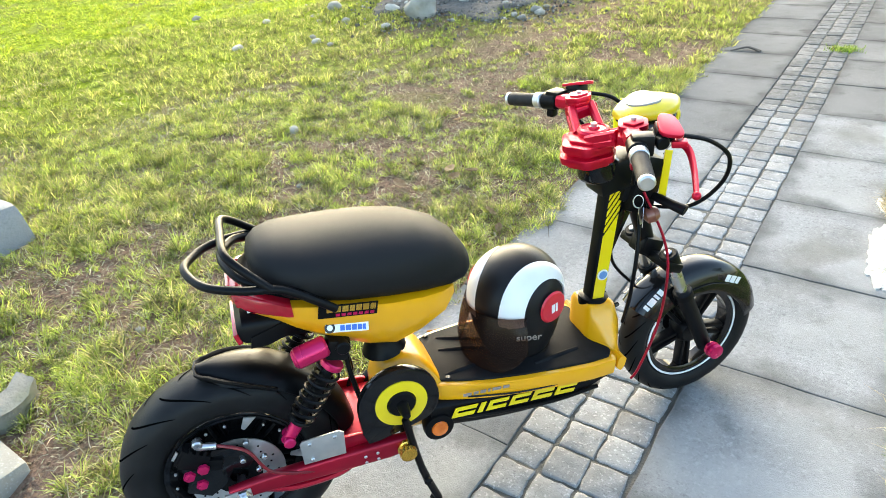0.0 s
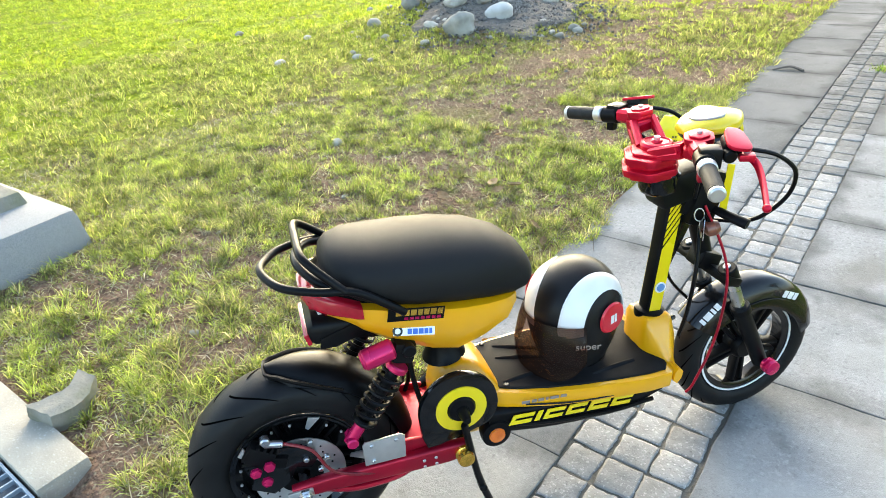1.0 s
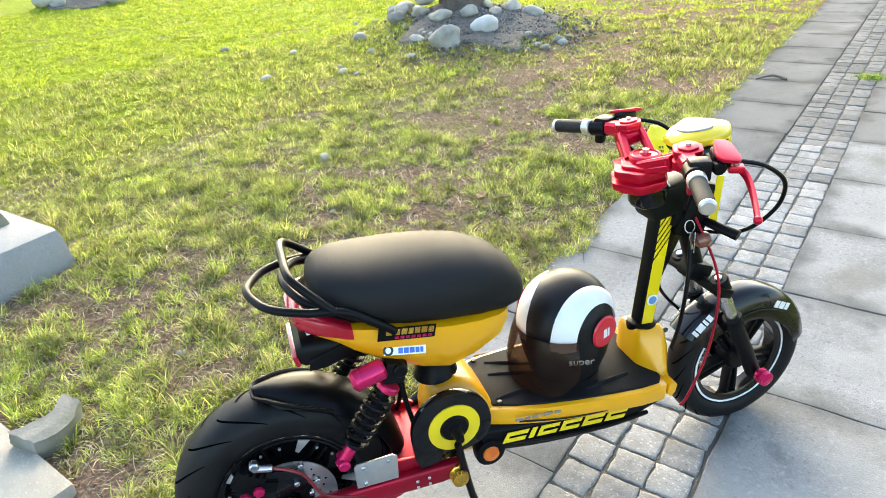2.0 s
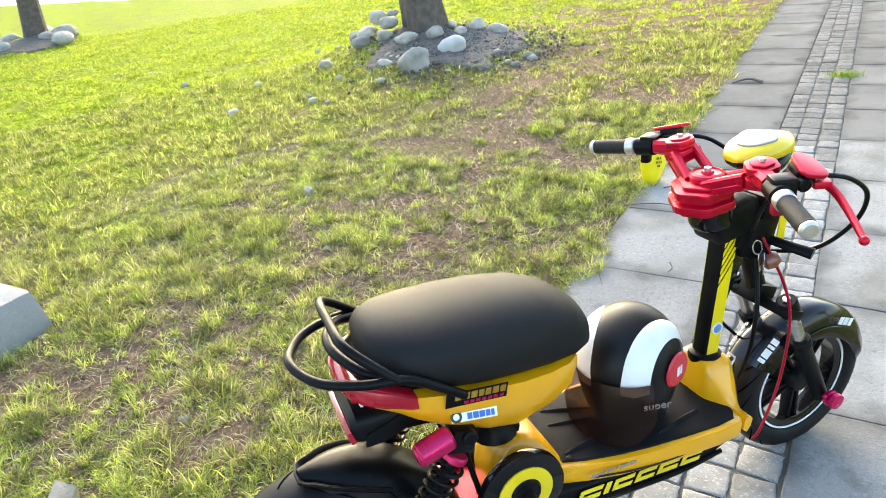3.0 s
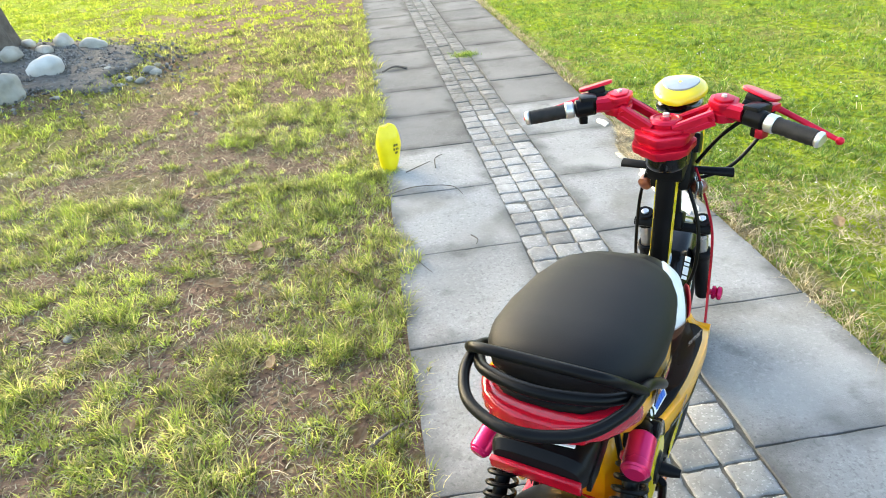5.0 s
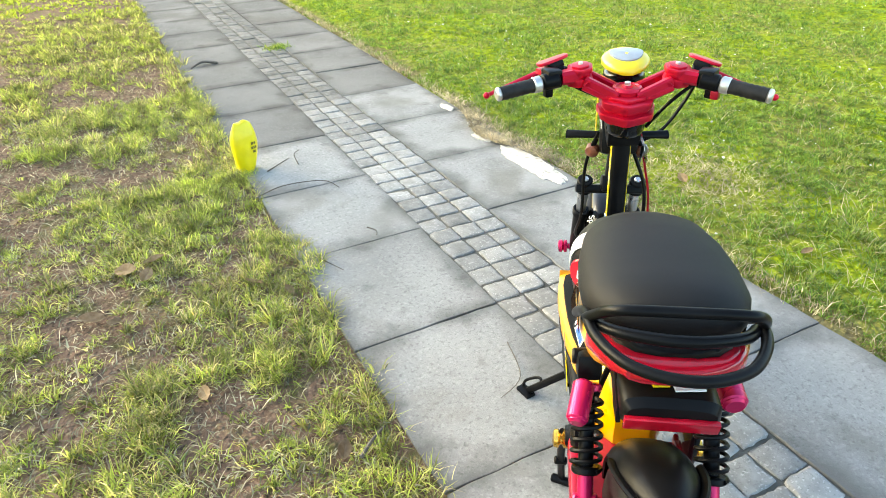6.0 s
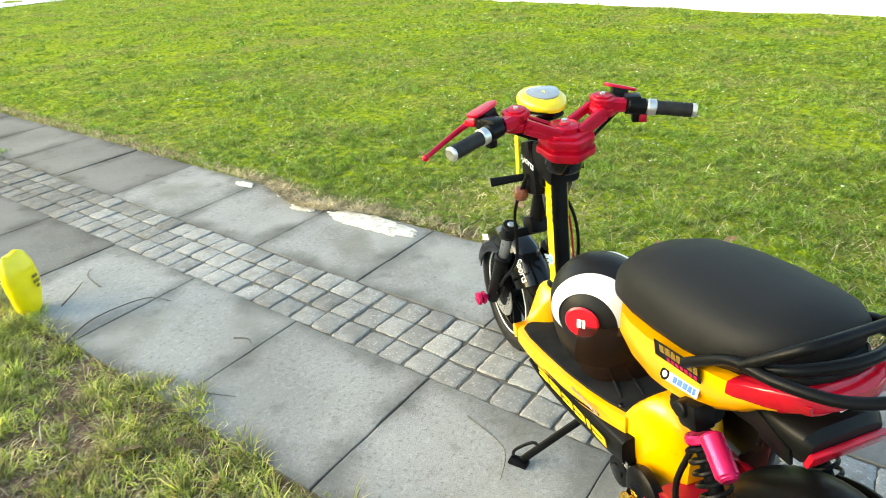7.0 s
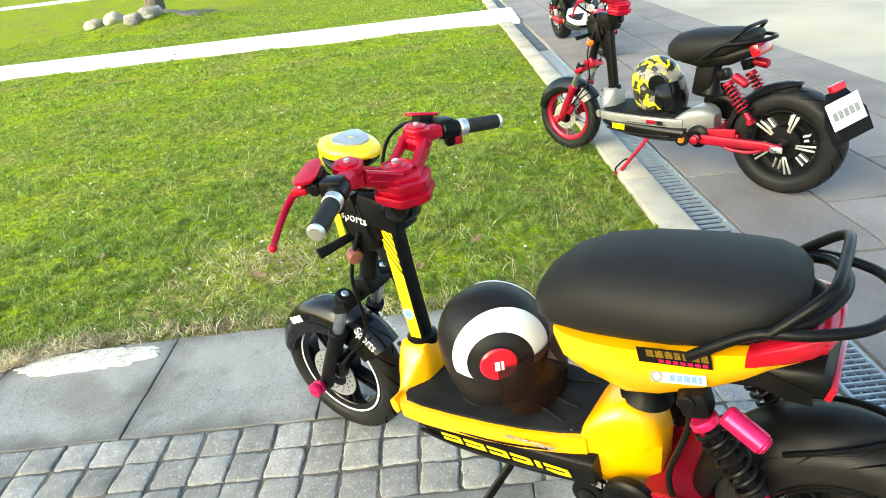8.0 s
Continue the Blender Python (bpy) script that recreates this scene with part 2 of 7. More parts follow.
def smoked_film():
    m = bpy.data.materials.new("smoked_visor")
    m.use_nodes = True
    n, l = m.node_tree.nodes, m.node_tree.links
    b = n["Principled BSDF"]
    b.inputs["Base Color"].default_value = (0.045, 0.026, 0.020, 1)
    b.inputs["Roughness"].default_value = 0.12
    tr = n.new("ShaderNodeBsdfTransparent")
    tr.inputs["Color"].default_value = (0.63, 0.51, 0.45, 1)
    mx = n.new("ShaderNodeMixShader")
    tc, nz = n.new("ShaderNodeTexCoord"), n.new("ShaderNodeTexNoise")
    nz.inputs["Scale"].default_value = 25
    mr = n.new("ShaderNodeMapRange")
    mr.inputs["To Min"].default_value, mr.inputs["To Max"].default_value = 0.10, 0.30
    l.new(tc.outputs["Object"], nz.inputs["Vector"])
    l.new(nz.outputs["Fac"], mr.inputs["Value"])
    l.new(mr.outputs["Result"], mx.inputs["Fac"])
    l.new(tr.outputs["BSDF"], mx.inputs[1])
    l.new(b.outputs["BSDF"], mx.inputs[2])
    l.new(mx.outputs["Shader"], n["Material Output"].inputs["Surface"])
    return m


VISOR = smoked_film()


def blade_material(name, stops, glow, vary=0.5):
    """Thin leaves: diffuse with light passing through, tinted blade by blade and in broad patches. Value swings stand
    for shade among tufts.
    """
    m = bpy.data.materials.new(name)
    m.use_nodes = True
    n, l = m.node_tree.nodes, m.node_tree.links
    n.remove(n["Principled BSDF"])
    geo, tc, nz = n.new("ShaderNodeNewGeometry"), n.new("ShaderNodeTexCoord"), n.new("ShaderNodeTexNoise")
    nz.inputs["Scale"].default_value, nz.inputs["Detail"].default_value, nz.inputs["Roughness"].default_value = 1.5, 6, 0.68
    l.new(tc.outputs["Object"], nz.inputs["Vector"])
    add = n.new("ShaderNodeMath")
    add.operation = "MULTIPLY_ADD"
    add.inputs[1].default_value = 0.9
    l.new(nz.outputs["Fac"], add.inputs[0])
    sub = n.new("ShaderNodeMath")
    sub.operation = "MULTIPLY_ADD"
    sub.inputs[1].default_value, sub.inputs[2].default_value = 0.62, -0.27
    l.new(geo.outputs["Random Per Island"], sub.inputs[0])
    l.new(sub.outputs[0], add.inputs[2])
    ramp = n.new("ShaderNodeValToRGB")
    e = ramp.color_ramp.elements
    e[0].position, e[0].color = stops[0][0], (*stops[0][1], 1)
    e[1].position, e[1].color = stops[-1][0], (*stops[-1][1], 1)
    for p, c in stops[1:-1]:
        x = e.new(p)
        x.color = (*c, 1)
    l.new(add.outputs[0], ramp.inputs["Fac"])
    # tuft-sized value noise puts bright tops and shaded gaps into the colour
    clump_shade, lift, hsv = n.new("ShaderNodeTexNoise"), n.new("ShaderNodeMapRange"), n.new("ShaderNodeHueSaturation")
    clump_shade.inputs["Scale"].default_value, clump_shade.inputs["Detail"].default_value = 11, 3
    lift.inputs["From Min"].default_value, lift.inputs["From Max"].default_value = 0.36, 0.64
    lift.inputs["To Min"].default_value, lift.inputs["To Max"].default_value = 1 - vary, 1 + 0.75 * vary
    l.new(tc.outputs["Object"], clump_shade.inputs["Vector"])
    l.new(clump_shade.outputs["Fac"], lift.inputs["Value"])
    # a random value per blade adds to that painted contrast
    mix, each, both = n.new("ShaderNodeMath"), n.new("ShaderNodeMapRange"), n.new("ShaderNodeMath")
    mix.operation, mix.inputs[1].default_value, mix.inputs[2].default_value = "MULTIPLY", 17.31, 0
    wrap = n.new("ShaderNodeMath")
    wrap.operation, both.operation = "FRACT", "MULTIPLY"
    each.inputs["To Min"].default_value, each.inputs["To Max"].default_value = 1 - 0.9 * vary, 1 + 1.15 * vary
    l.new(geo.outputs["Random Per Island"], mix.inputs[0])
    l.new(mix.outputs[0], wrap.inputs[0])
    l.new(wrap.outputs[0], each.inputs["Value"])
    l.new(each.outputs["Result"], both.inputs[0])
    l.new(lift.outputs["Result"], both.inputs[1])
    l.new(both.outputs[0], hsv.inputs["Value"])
    l.new(ramp.outputs["Color"], hsv.inputs["Color"])
    d, t, g = n.new("ShaderNodeBsdfDiffuse"), n.new("ShaderNodeBsdfTranslucent"), n.new("ShaderNodeBsdfGlossy")
    g.inputs["Roughness"].default_value = 0.45
    mx, mg = n.new("ShaderNodeMixShader"), n.new("ShaderNodeMixShader")
    mx.inputs["Fac"].default_value, mg.inputs["Fac"].default_value = glow, 0.04
    l.new(hsv.outputs["Color"], d.inputs["Color"])
    l.new(hsv.outputs["Color"], t.inputs["Color"])
    l.new(d.outputs[0], mx.inputs[1])
    l.new(t.outputs[0], mx.inputs[2])
    l.new(mx.outputs[0], mg.inputs[1])
    l.new(g.outputs[0], mg.inputs[2])
    l.new(mg.outputs[0], n["Material Output"].inputs["Surface"])
    return m


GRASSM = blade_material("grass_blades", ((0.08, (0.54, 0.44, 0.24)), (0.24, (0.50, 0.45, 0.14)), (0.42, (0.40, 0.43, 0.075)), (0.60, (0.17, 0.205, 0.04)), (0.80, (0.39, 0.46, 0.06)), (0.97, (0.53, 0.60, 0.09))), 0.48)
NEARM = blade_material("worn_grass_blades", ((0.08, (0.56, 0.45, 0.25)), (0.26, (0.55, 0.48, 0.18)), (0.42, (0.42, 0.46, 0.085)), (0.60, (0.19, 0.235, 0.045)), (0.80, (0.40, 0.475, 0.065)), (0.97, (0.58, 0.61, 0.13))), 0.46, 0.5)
# copy of the grass with the far lawn's sunlit yellow-green put into its colour
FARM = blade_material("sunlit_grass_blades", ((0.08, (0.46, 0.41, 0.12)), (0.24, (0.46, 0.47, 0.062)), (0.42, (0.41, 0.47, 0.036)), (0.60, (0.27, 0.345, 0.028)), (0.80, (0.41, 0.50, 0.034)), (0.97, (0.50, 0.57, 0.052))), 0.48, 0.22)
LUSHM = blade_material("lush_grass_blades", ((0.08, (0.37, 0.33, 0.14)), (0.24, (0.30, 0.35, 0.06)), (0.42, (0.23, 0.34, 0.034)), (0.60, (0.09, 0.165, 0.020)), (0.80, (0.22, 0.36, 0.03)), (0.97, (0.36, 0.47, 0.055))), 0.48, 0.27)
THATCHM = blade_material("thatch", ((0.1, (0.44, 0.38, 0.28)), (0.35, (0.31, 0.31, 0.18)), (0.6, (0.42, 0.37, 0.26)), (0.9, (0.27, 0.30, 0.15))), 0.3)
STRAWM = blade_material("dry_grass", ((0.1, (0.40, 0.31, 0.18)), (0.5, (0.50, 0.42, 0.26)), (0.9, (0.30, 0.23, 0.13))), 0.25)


def lawn_material():
    """Soil and thatch, bare and brown beside the path, green further out."""
    # dark soil specks also stand for the shaded gaps between tufts
    m = mat("lawn_soil", (0.225, 0.145, 0.10), (0.13, 0.085, 0.058), rough=0.97, scale=16, fine=42, bump=1.0, depth=0.035, spec=0.05, specks=((70, 0.56, 0.66, (0.33, 0.27, 0.17), 0.75), (48, 0.57, 0.68, (0.035, 0.027, 0.018), 0.8), (9, 0.55, 0.72, (0.11, 0.12, 0.035), 0.7)))
    n, l = m.node_tree.nodes, m.node_tree.links
    b = n["Principled BSDF"]
    tc, sep = n.new("ShaderNodeTexCoord"), n.new("ShaderNodeSeparateXYZ")
    l.new(tc.outputs["Object"], sep.inputs[0])
    left = n.new("ShaderNodeMapRange")
    left.inputs["From Min"].default_value, left.inputs["From Max"].default_value = -5.5, -1.5
    left.inputs["To Min"].default_value, left.inputs["To Max"].default_value = 0.0, 1.0
    l.new(sep.outputs["X"], left.inputs["Value"])
    right = n.new("ShaderNodeMapRange")
    right.inputs["From Min"].default_value, right.inputs["From Max"].default_value = 0.6, 1.1
    right.inputs["To Min"].default_value, right.inputs["To Max"].default_value = 1.0, 0.12
    l.new(sep.outputs["X"], right.inputs["Value"])
    mul = n.new("ShaderNodeMath")
    mul.operation = "MULTIPLY"
    l.new(left.outputs[0], mul.inputs[0])
    l.new(right.outputs[0], mul.inputs[1])
    nz = n.new("ShaderNodeTexNoise")
    nz.inputs["Scale"].default_value, nz.inputs["Detail"].default_value = 1.3, 7
    l.new(tc.outputs["Object"], nz.inputs["Vector"])
    ad = n.new("ShaderNodeMath")
    ad.operation = "MULTIPLY_ADD"
    ad.inputs[1].default_value = 0.55
    l.new(mul.outputs[0], ad.inputs[0])
    l.new(nz.outputs["Fac"], ad.inputs[2])
    edge = n.new("ShaderNodeMapRange")
    edge.inputs["From Min"].default_value, edge.inputs["From Max"].default_value = 0.52, 0.95
    l.new(ad.outputs[0], edge.inputs["Value"])
    gz, gr = n.new("ShaderNodeTexNoise"), n.new("ShaderNodeValToRGB")
    gz.inputs["Scale"].default_value, gz.inputs["Detail"].default_value = 22, 8
    l.new(tc.outputs["Object"], gz.inputs["Vector"])
    l.new(gz.outputs["Fac"], gr.inputs["Fac"])
    e = gr.color_ramp.elements
    e[0].position, e[0].color, e[1].position, e[1].color = 0.34, (0.11, 0.15, 0.008, 1), 0.66, (0.29, 0.36, 0.014, 1)
    mixc = n.new("ShaderNodeMix")
    mixc.data_type = "RGBA"
    old = b.inputs["Base Color"].links[0].from_socket
    l.new(edge.outputs[0], mixc.inputs["Factor"])
    l.new(gr.outputs["Color"], mixc.inputs["A"])
    l.new(old, mixc.inputs["B"])
    l.new(mixc.outputs["Result"], b.inputs["Base Color"])
    return m


LAWNM = lawn_material()


# ---- mesh helpers ----
def part(name, bm, material, parent=None, label="", sharp=38):
    """Links a bmesh as one mesh object under a thing or a part."""
    bmesh.ops.recalc_face_normals(bm, faces=bm.faces)
    me = bpy.data.meshes.new(name)
    bm.to_mesh(me)
    bm.free()
    me.polygons.foreach_set("use_smooth", [True] * len(me.polygons))
    me.set_sharp_from_angle(angle=radians(sharp))
    me.materials.append(material)
    ob = new(name, me)
    ob.parent = parent
    if label:
        ob["label"] = label
    return ob


def thing(name, m, label, category, group="", kind=""):
    ob = new(name)
    ob.empty_display_size = 0.1
    ob.matrix_basis = m
    return tagged(ob, label, category, group, kind)


def box(bm, c, size, turn=(0, 0, 0), bevel=0.004, taper=1.0):
    got = bmesh.ops.create_cube(bm, size=1.0)["verts"]
    for v in got:
        s = taper if v.co.z > 0 else 1.0
        v.co = Vector((v.co.x * size[0] * s, v.co.y * size[1] * s, v.co.z * size[2]))
    if bevel:
        edges = list({e for v in got for e in v.link_edges})
        r = bmesh.ops.bevel(bm, geom=edges, offset=bevel, segments=2, profile=0.6, affect="EDGES")
        got = list({v for f in r["faces"] for v in f.verts} | {v for v in got if v.is_valid})
    bmesh.ops.transform(bm, matrix=pose(*c, *turn), verts=got)
    return bm


def smooth_path(pts, n):
    """Points along a smooth curve through pts."""
    p = [Vector(q) for q in pts]
    out = []
    for i in range(len(p) - 1):
        a, b, c, d = p[max(i - 1, 0)], p[i], p[i + 1], p[min(i + 2, len(p) - 1)]
        for k in range(n):
            t = k / n
            out.append(0.5 * ((2 * b) + (c - a) * t + (2 * a - 5 * b + 4 * c - d) * t * t + (3 * b - a - 3 * c + d) * t ** 3))
    return out + [p[-1]]


def tube(bm, pts, r, seg=10, n=0, caps=True, flat=1.0):
    """A round bar along pts; r is one radius or one for each end."""
    path = smooth_path(pts, n) if n else [Vector(q) for q in pts]
    r0, r1 = (r, r) if not isinstance(r, tuple) else r
    up, rings = None, []
    for i, q in enumerate(path):
        ahead = (path[min(i + 1, len(path) - 1)] - path[max(i - 1, 0)]).normalized()
        if up is None:
            up = ahead.orthogonal().normalized()
        up = (up - ahead * up.dot(ahead)).normalized()
        side = ahead.cross(up)
        rad = r0 + (r1 - r0) * i / max(1, len(path) - 1)
        rings.append([bm.verts.new(q + rad * (math.cos(2 * math.pi * k / seg) * up + flat * math.sin(2 * math.pi * k / seg) * side)) for k in range(seg)])
    return skin(bm, rings, caps)


def skin(bm, rings, caps=True, loop=False):
    for a, b in zip(rings, rings[1:] + (rings[:1] if loop else [])):
        for k in range(len(a)):
            bm.faces.new((a[k], a[(k + 1) % len(a)], b[(k + 1) % len(b)], b[k]))
    if caps and not loop:
        bm.faces.new(rings[0][::-1])
        bm.faces.new(rings[-1])
    return bm


def loft(bm, rings, caps=True):
    return skin(bm, [[bm.verts.new(q) for q in ring] for ring in rings], caps)


def lathe(bm, profile, c=(0, 0, 0), turn=(0, 0, 0), seg=32, closed=False):
    """Turns (radius, height) pairs round the local z axis."""
    m = pose(*c, *turn)
    rings = [[bm.verts.new(m @ Vector((r * math.cos(2 * math.pi * k / seg), r * math.sin(2 * math.pi * k / seg), h))) for k in range(seg)] for r, h in profile]
    return skin(bm, rings, not closed, closed)


def beam(bm, a, b, w, h, w1=None, h1=None):
    """A bar of chamfered rectangular section from a to b, wide across and high upwards."""
    a, b = Vector(a), Vector(b)
    d = (b - a).normalized()
    side = d.cross(Vector((0, 0, 1))).normalized()
    up = side.cross(d)
    rings = []
    for q, ww, hh in ((a, w, h), (b, w1 or w, h1 or h)):
        c = min(ww, hh) * 0.22
        form = ((ww / 2 - c, hh / 2), (ww / 2, hh / 2 - c), (ww / 2, c - hh / 2), (ww / 2 - c, -hh / 2), (c - ww / 2, -hh / 2), (-ww / 2, c - hh / 2), (-ww / 2, hh / 2 - c), (c - ww / 2, hh / 2))
        rings.append([q + side * x + up * y for x, y in form])
    return loft(bm, rings)


def plate(bm, outline, depth, m=None, bevel=0.0):
    """A flat outline in local xy, given depth along z."""
    vs = [bm.verts.new((x, y, 0)) for x, y in outline]
    f = bm.faces.new(vs)
    r = bmesh.ops.extrude_face_region(bm, geom=[f])
    top = [v for v in r["geom"] if isinstance(v, bmesh.types.BMVert)]
    bmesh.ops.translate(bm, vec=(0, 0, depth), verts=top)
    got = vs + top
    if bevel:
        edges = [e for e in {e for v in got for e in v.link_edges} if abs(e.verts[0].co.z - e.verts[1].co.z) < 1e-7]
        r = bmesh.ops.bevel(bm, geom=edges, offset=bevel, segments=2, profile=0.6, affect="EDGES")
        got = list({v for f in r["faces"] for v in f.verts} | {v for v in got if v.is_valid})
    if m is not None:
        bmesh.ops.transform(bm, matrix=m, verts=got)
    return bm


def oval(n, a, b, power=2.5):
    """A rounded outline of n points with half-axes a and b."""
    out = []
    for k in range(n):
        t = 2 * math.pi * k / n
        c, s = math.cos(t), math.sin(t)
        out.append((a * math.copysign(abs(c) ** (2 / power), c), b * math.copysign(abs(s) ** (2 / power), s)))
    return out


def ring_yz(x, half, low, high, power=2.5, n=24, y=0.0, tilt=0.0):
    """A rounded cross-section at x, from low to high."""
    return [Vector((x + tilt * q, y + p, (low + high) / 2 + q)) for p, q in oval(n, half, (high - low) / 2, power)]


def B():
    return bmesh.new()


def lettering(text, size, m, material, parent, label, depth=0.0006):
    """Words in the built-in font, as a thin mesh."""
    cu = bpy.data.curves.new("words", "FONT")
    cu.body, cu.size, cu.extrude, cu.align_x, cu.align_y = text, size, depth, "CENTER", "CENTER"
    tmp = bpy.data.objects.new("words", cu)
    me = bpy.data.meshes.new_from_object(tmp)
    bpy.data.objects.remove(tmp)
    me.materials.clear()
    me.materials.append(material)
    ob = new("lettering", me)
    ob.parent, ob.matrix_basis, ob["label"] = parent, m, label
    return ob


def bars(widths, height, gap, m, depth=0.0012):
    """A row of plain upright bars that stands in for writing."""
    bm = B()
    x = -(sum(widths) + gap * (len(widths) - 1)) / 2
    for w in widths:
        box(bm, (x + w / 2, 0, depth / 2), (w, height, depth), bevel=0)
        x += w + gap
    bmesh.ops.transform(bm, matrix=m, verts=bm.verts)
    return bm


# ---- ground ----
PATH_L, PATH_R, SETT_W = -0.53, 0.862, 0.325
DRAIN_A, DRAIN_B, KERB_A = -2.59, -2.445, -2.285
rng = np.random.default_rng(7)


def vnoise(x, y, scale, seed=0):
    """Smooth value noise, 0 to 1."""
    x, y = np.asarray(x) * scale + 517.3 + seed * 17.17, np.asarray(y) * scale + 311.9 + seed * 9.31
    i, j = np.floor(x), np.floor(y)
    u, v = x - i, y - j
    u, v = u * u * (3 - 2 * u), v * v * (3 - 2 * v)

    def h(a, b):
        s = np.sin(a * 127.1 + b * 311.7 + seed * 74.7) * 43758.5453
        return s - np.floor(s)
    return (h(i, j) * (1 - u) + h(i + 1, j) * u) * (1 - v) + (h(i, j + 1) * (1 - u) + h(i + 1, j + 1) * u) * v


MOUNDS = ((-4.05, 3.95, 1.95, 0.30), (-14.95, 5.1, 1.5, 0.25), (13.5, 4.6, 1.9, 0.3))


def ground_z(x, y):
    """Height of the lawn: flat by the paving, gently uneven, heaped round the trees."""
    x, y = np.asarray(x, float), np.asarray(y, float)
    off = np.clip(np.maximum(PATH_L - x, x - PATH_R) / 0.8, 0, 1) * np.clip((y + 2.3) / 0.5, 0, 1)
    z = -0.012 + off * (0.028 * vnoise(x, y, 1.6, 2) + 0.014 * vnoise(x, y, 6, 3))
    z = z - 0.05 * np.clip((-2.30 - y) / 0.08, 0, 1)
    for mx, my, r, h in MOUNDS:
        d = np.hypot(x - mx, y - my) / r
        z = z + h * np.clip(1 - d, 0, 1) ** 1.2 * (0.85 + 0.3 * vnoise(x, y, 5, 4))
    return z


def sheet(name, xs, ys, zf, material):
    gx, gy = np.meshgrid(xs, ys)
    gz = zf(gx, gy)
    me = bpy.data.meshes.new(name)
    w, h = len(xs), len(ys)
    a = (np.arange(h - 1)[:, None] * w + np.arange(w - 1)[None]).ravel()
    me.from_pydata(np.stack([gx.ravel(), gy.ravel(), gz.ravel()], 1).tolist(), [], np.stack([a, a + 1, a + 1 + w, a + w], 1).tolist())
    me.polygons.foreach_set("use_smooth", [True] * len(me.polygons))
    me.materials.append(material)
    return new(name, me)


far_steps = [30.0, 60.0, 150.0, 400.0, 1500.0]
xs = np.array([-v for v in far_steps[::-1]] + list(np.arange(-20, -8, 0.4)) + list(np.arange(-8, 7.6, 0.08)) + list(np.arange(7.6, 20, 0.4)) + far_steps)
ys = np.array([-v for v in far_steps[::-1]] + list(np.arange(-20, -2.6, 1.2)) + list(np.arange(-2.6, 8, 0.08)) + list(np.arange(8, 20, 0.4)) + far_steps)
lawn = sheet("ground", xs, ys, ground_z, LAWNM)
tagged(lawn, "patchy lawn with bare brown soil beside a path", "lawn", kind="structure")

# paving base under the joints
bm = B()
box(bm, ((PATH_L + PATH_R) / 2 + 0.02, 11.97, -0.0325), (PATH_R - PATH_L - 0.06, 28.82, 0.05), bevel=0)
bed = part("path_bed", bm, BEDM)
tagged(bed, "dark earthy joint bed under the path paving", "path", kind="structure")

path = thing("pavement", pose(0, 0, 0), "footpath of grey concrete slabs with granite setts", "path", kind="structure")


def slab_mesh(w, d, h, seed, chip=0.006):
    """A paving slab with rounded arrises and a slightly worn edge."""
    r = random.Random(seed)
    bm = B()
    n = 7
    outline = []
    for (x0, y0), (x1, y1) in zip(((-1, -1), (1, -1), (1, 1), (-1, 1)), ((1, -1), (1, 1), (-1, 1), (-1, -1))):
        for k in range(n):
            t = k / n
            outline.append(((x0 + (x1 - x0) * t) * (w / 2) + r.uniform(-chip, chip) * 0.5, (y0 + (y1 - y0) * t) * (d / 2) + r.uniform(-chip, chip) * 0.5))
    plate(bm, outline, h, pose(0, 0, -h), bevel=0.004)
    bmesh.ops.recalc_face_normals(bm, faces=bm.faces)
    me = bpy.data.meshes.new("slab")
    bm.to_mesh(me)
    bm.free()
    me.materials.append(CONCRETE)
    return me


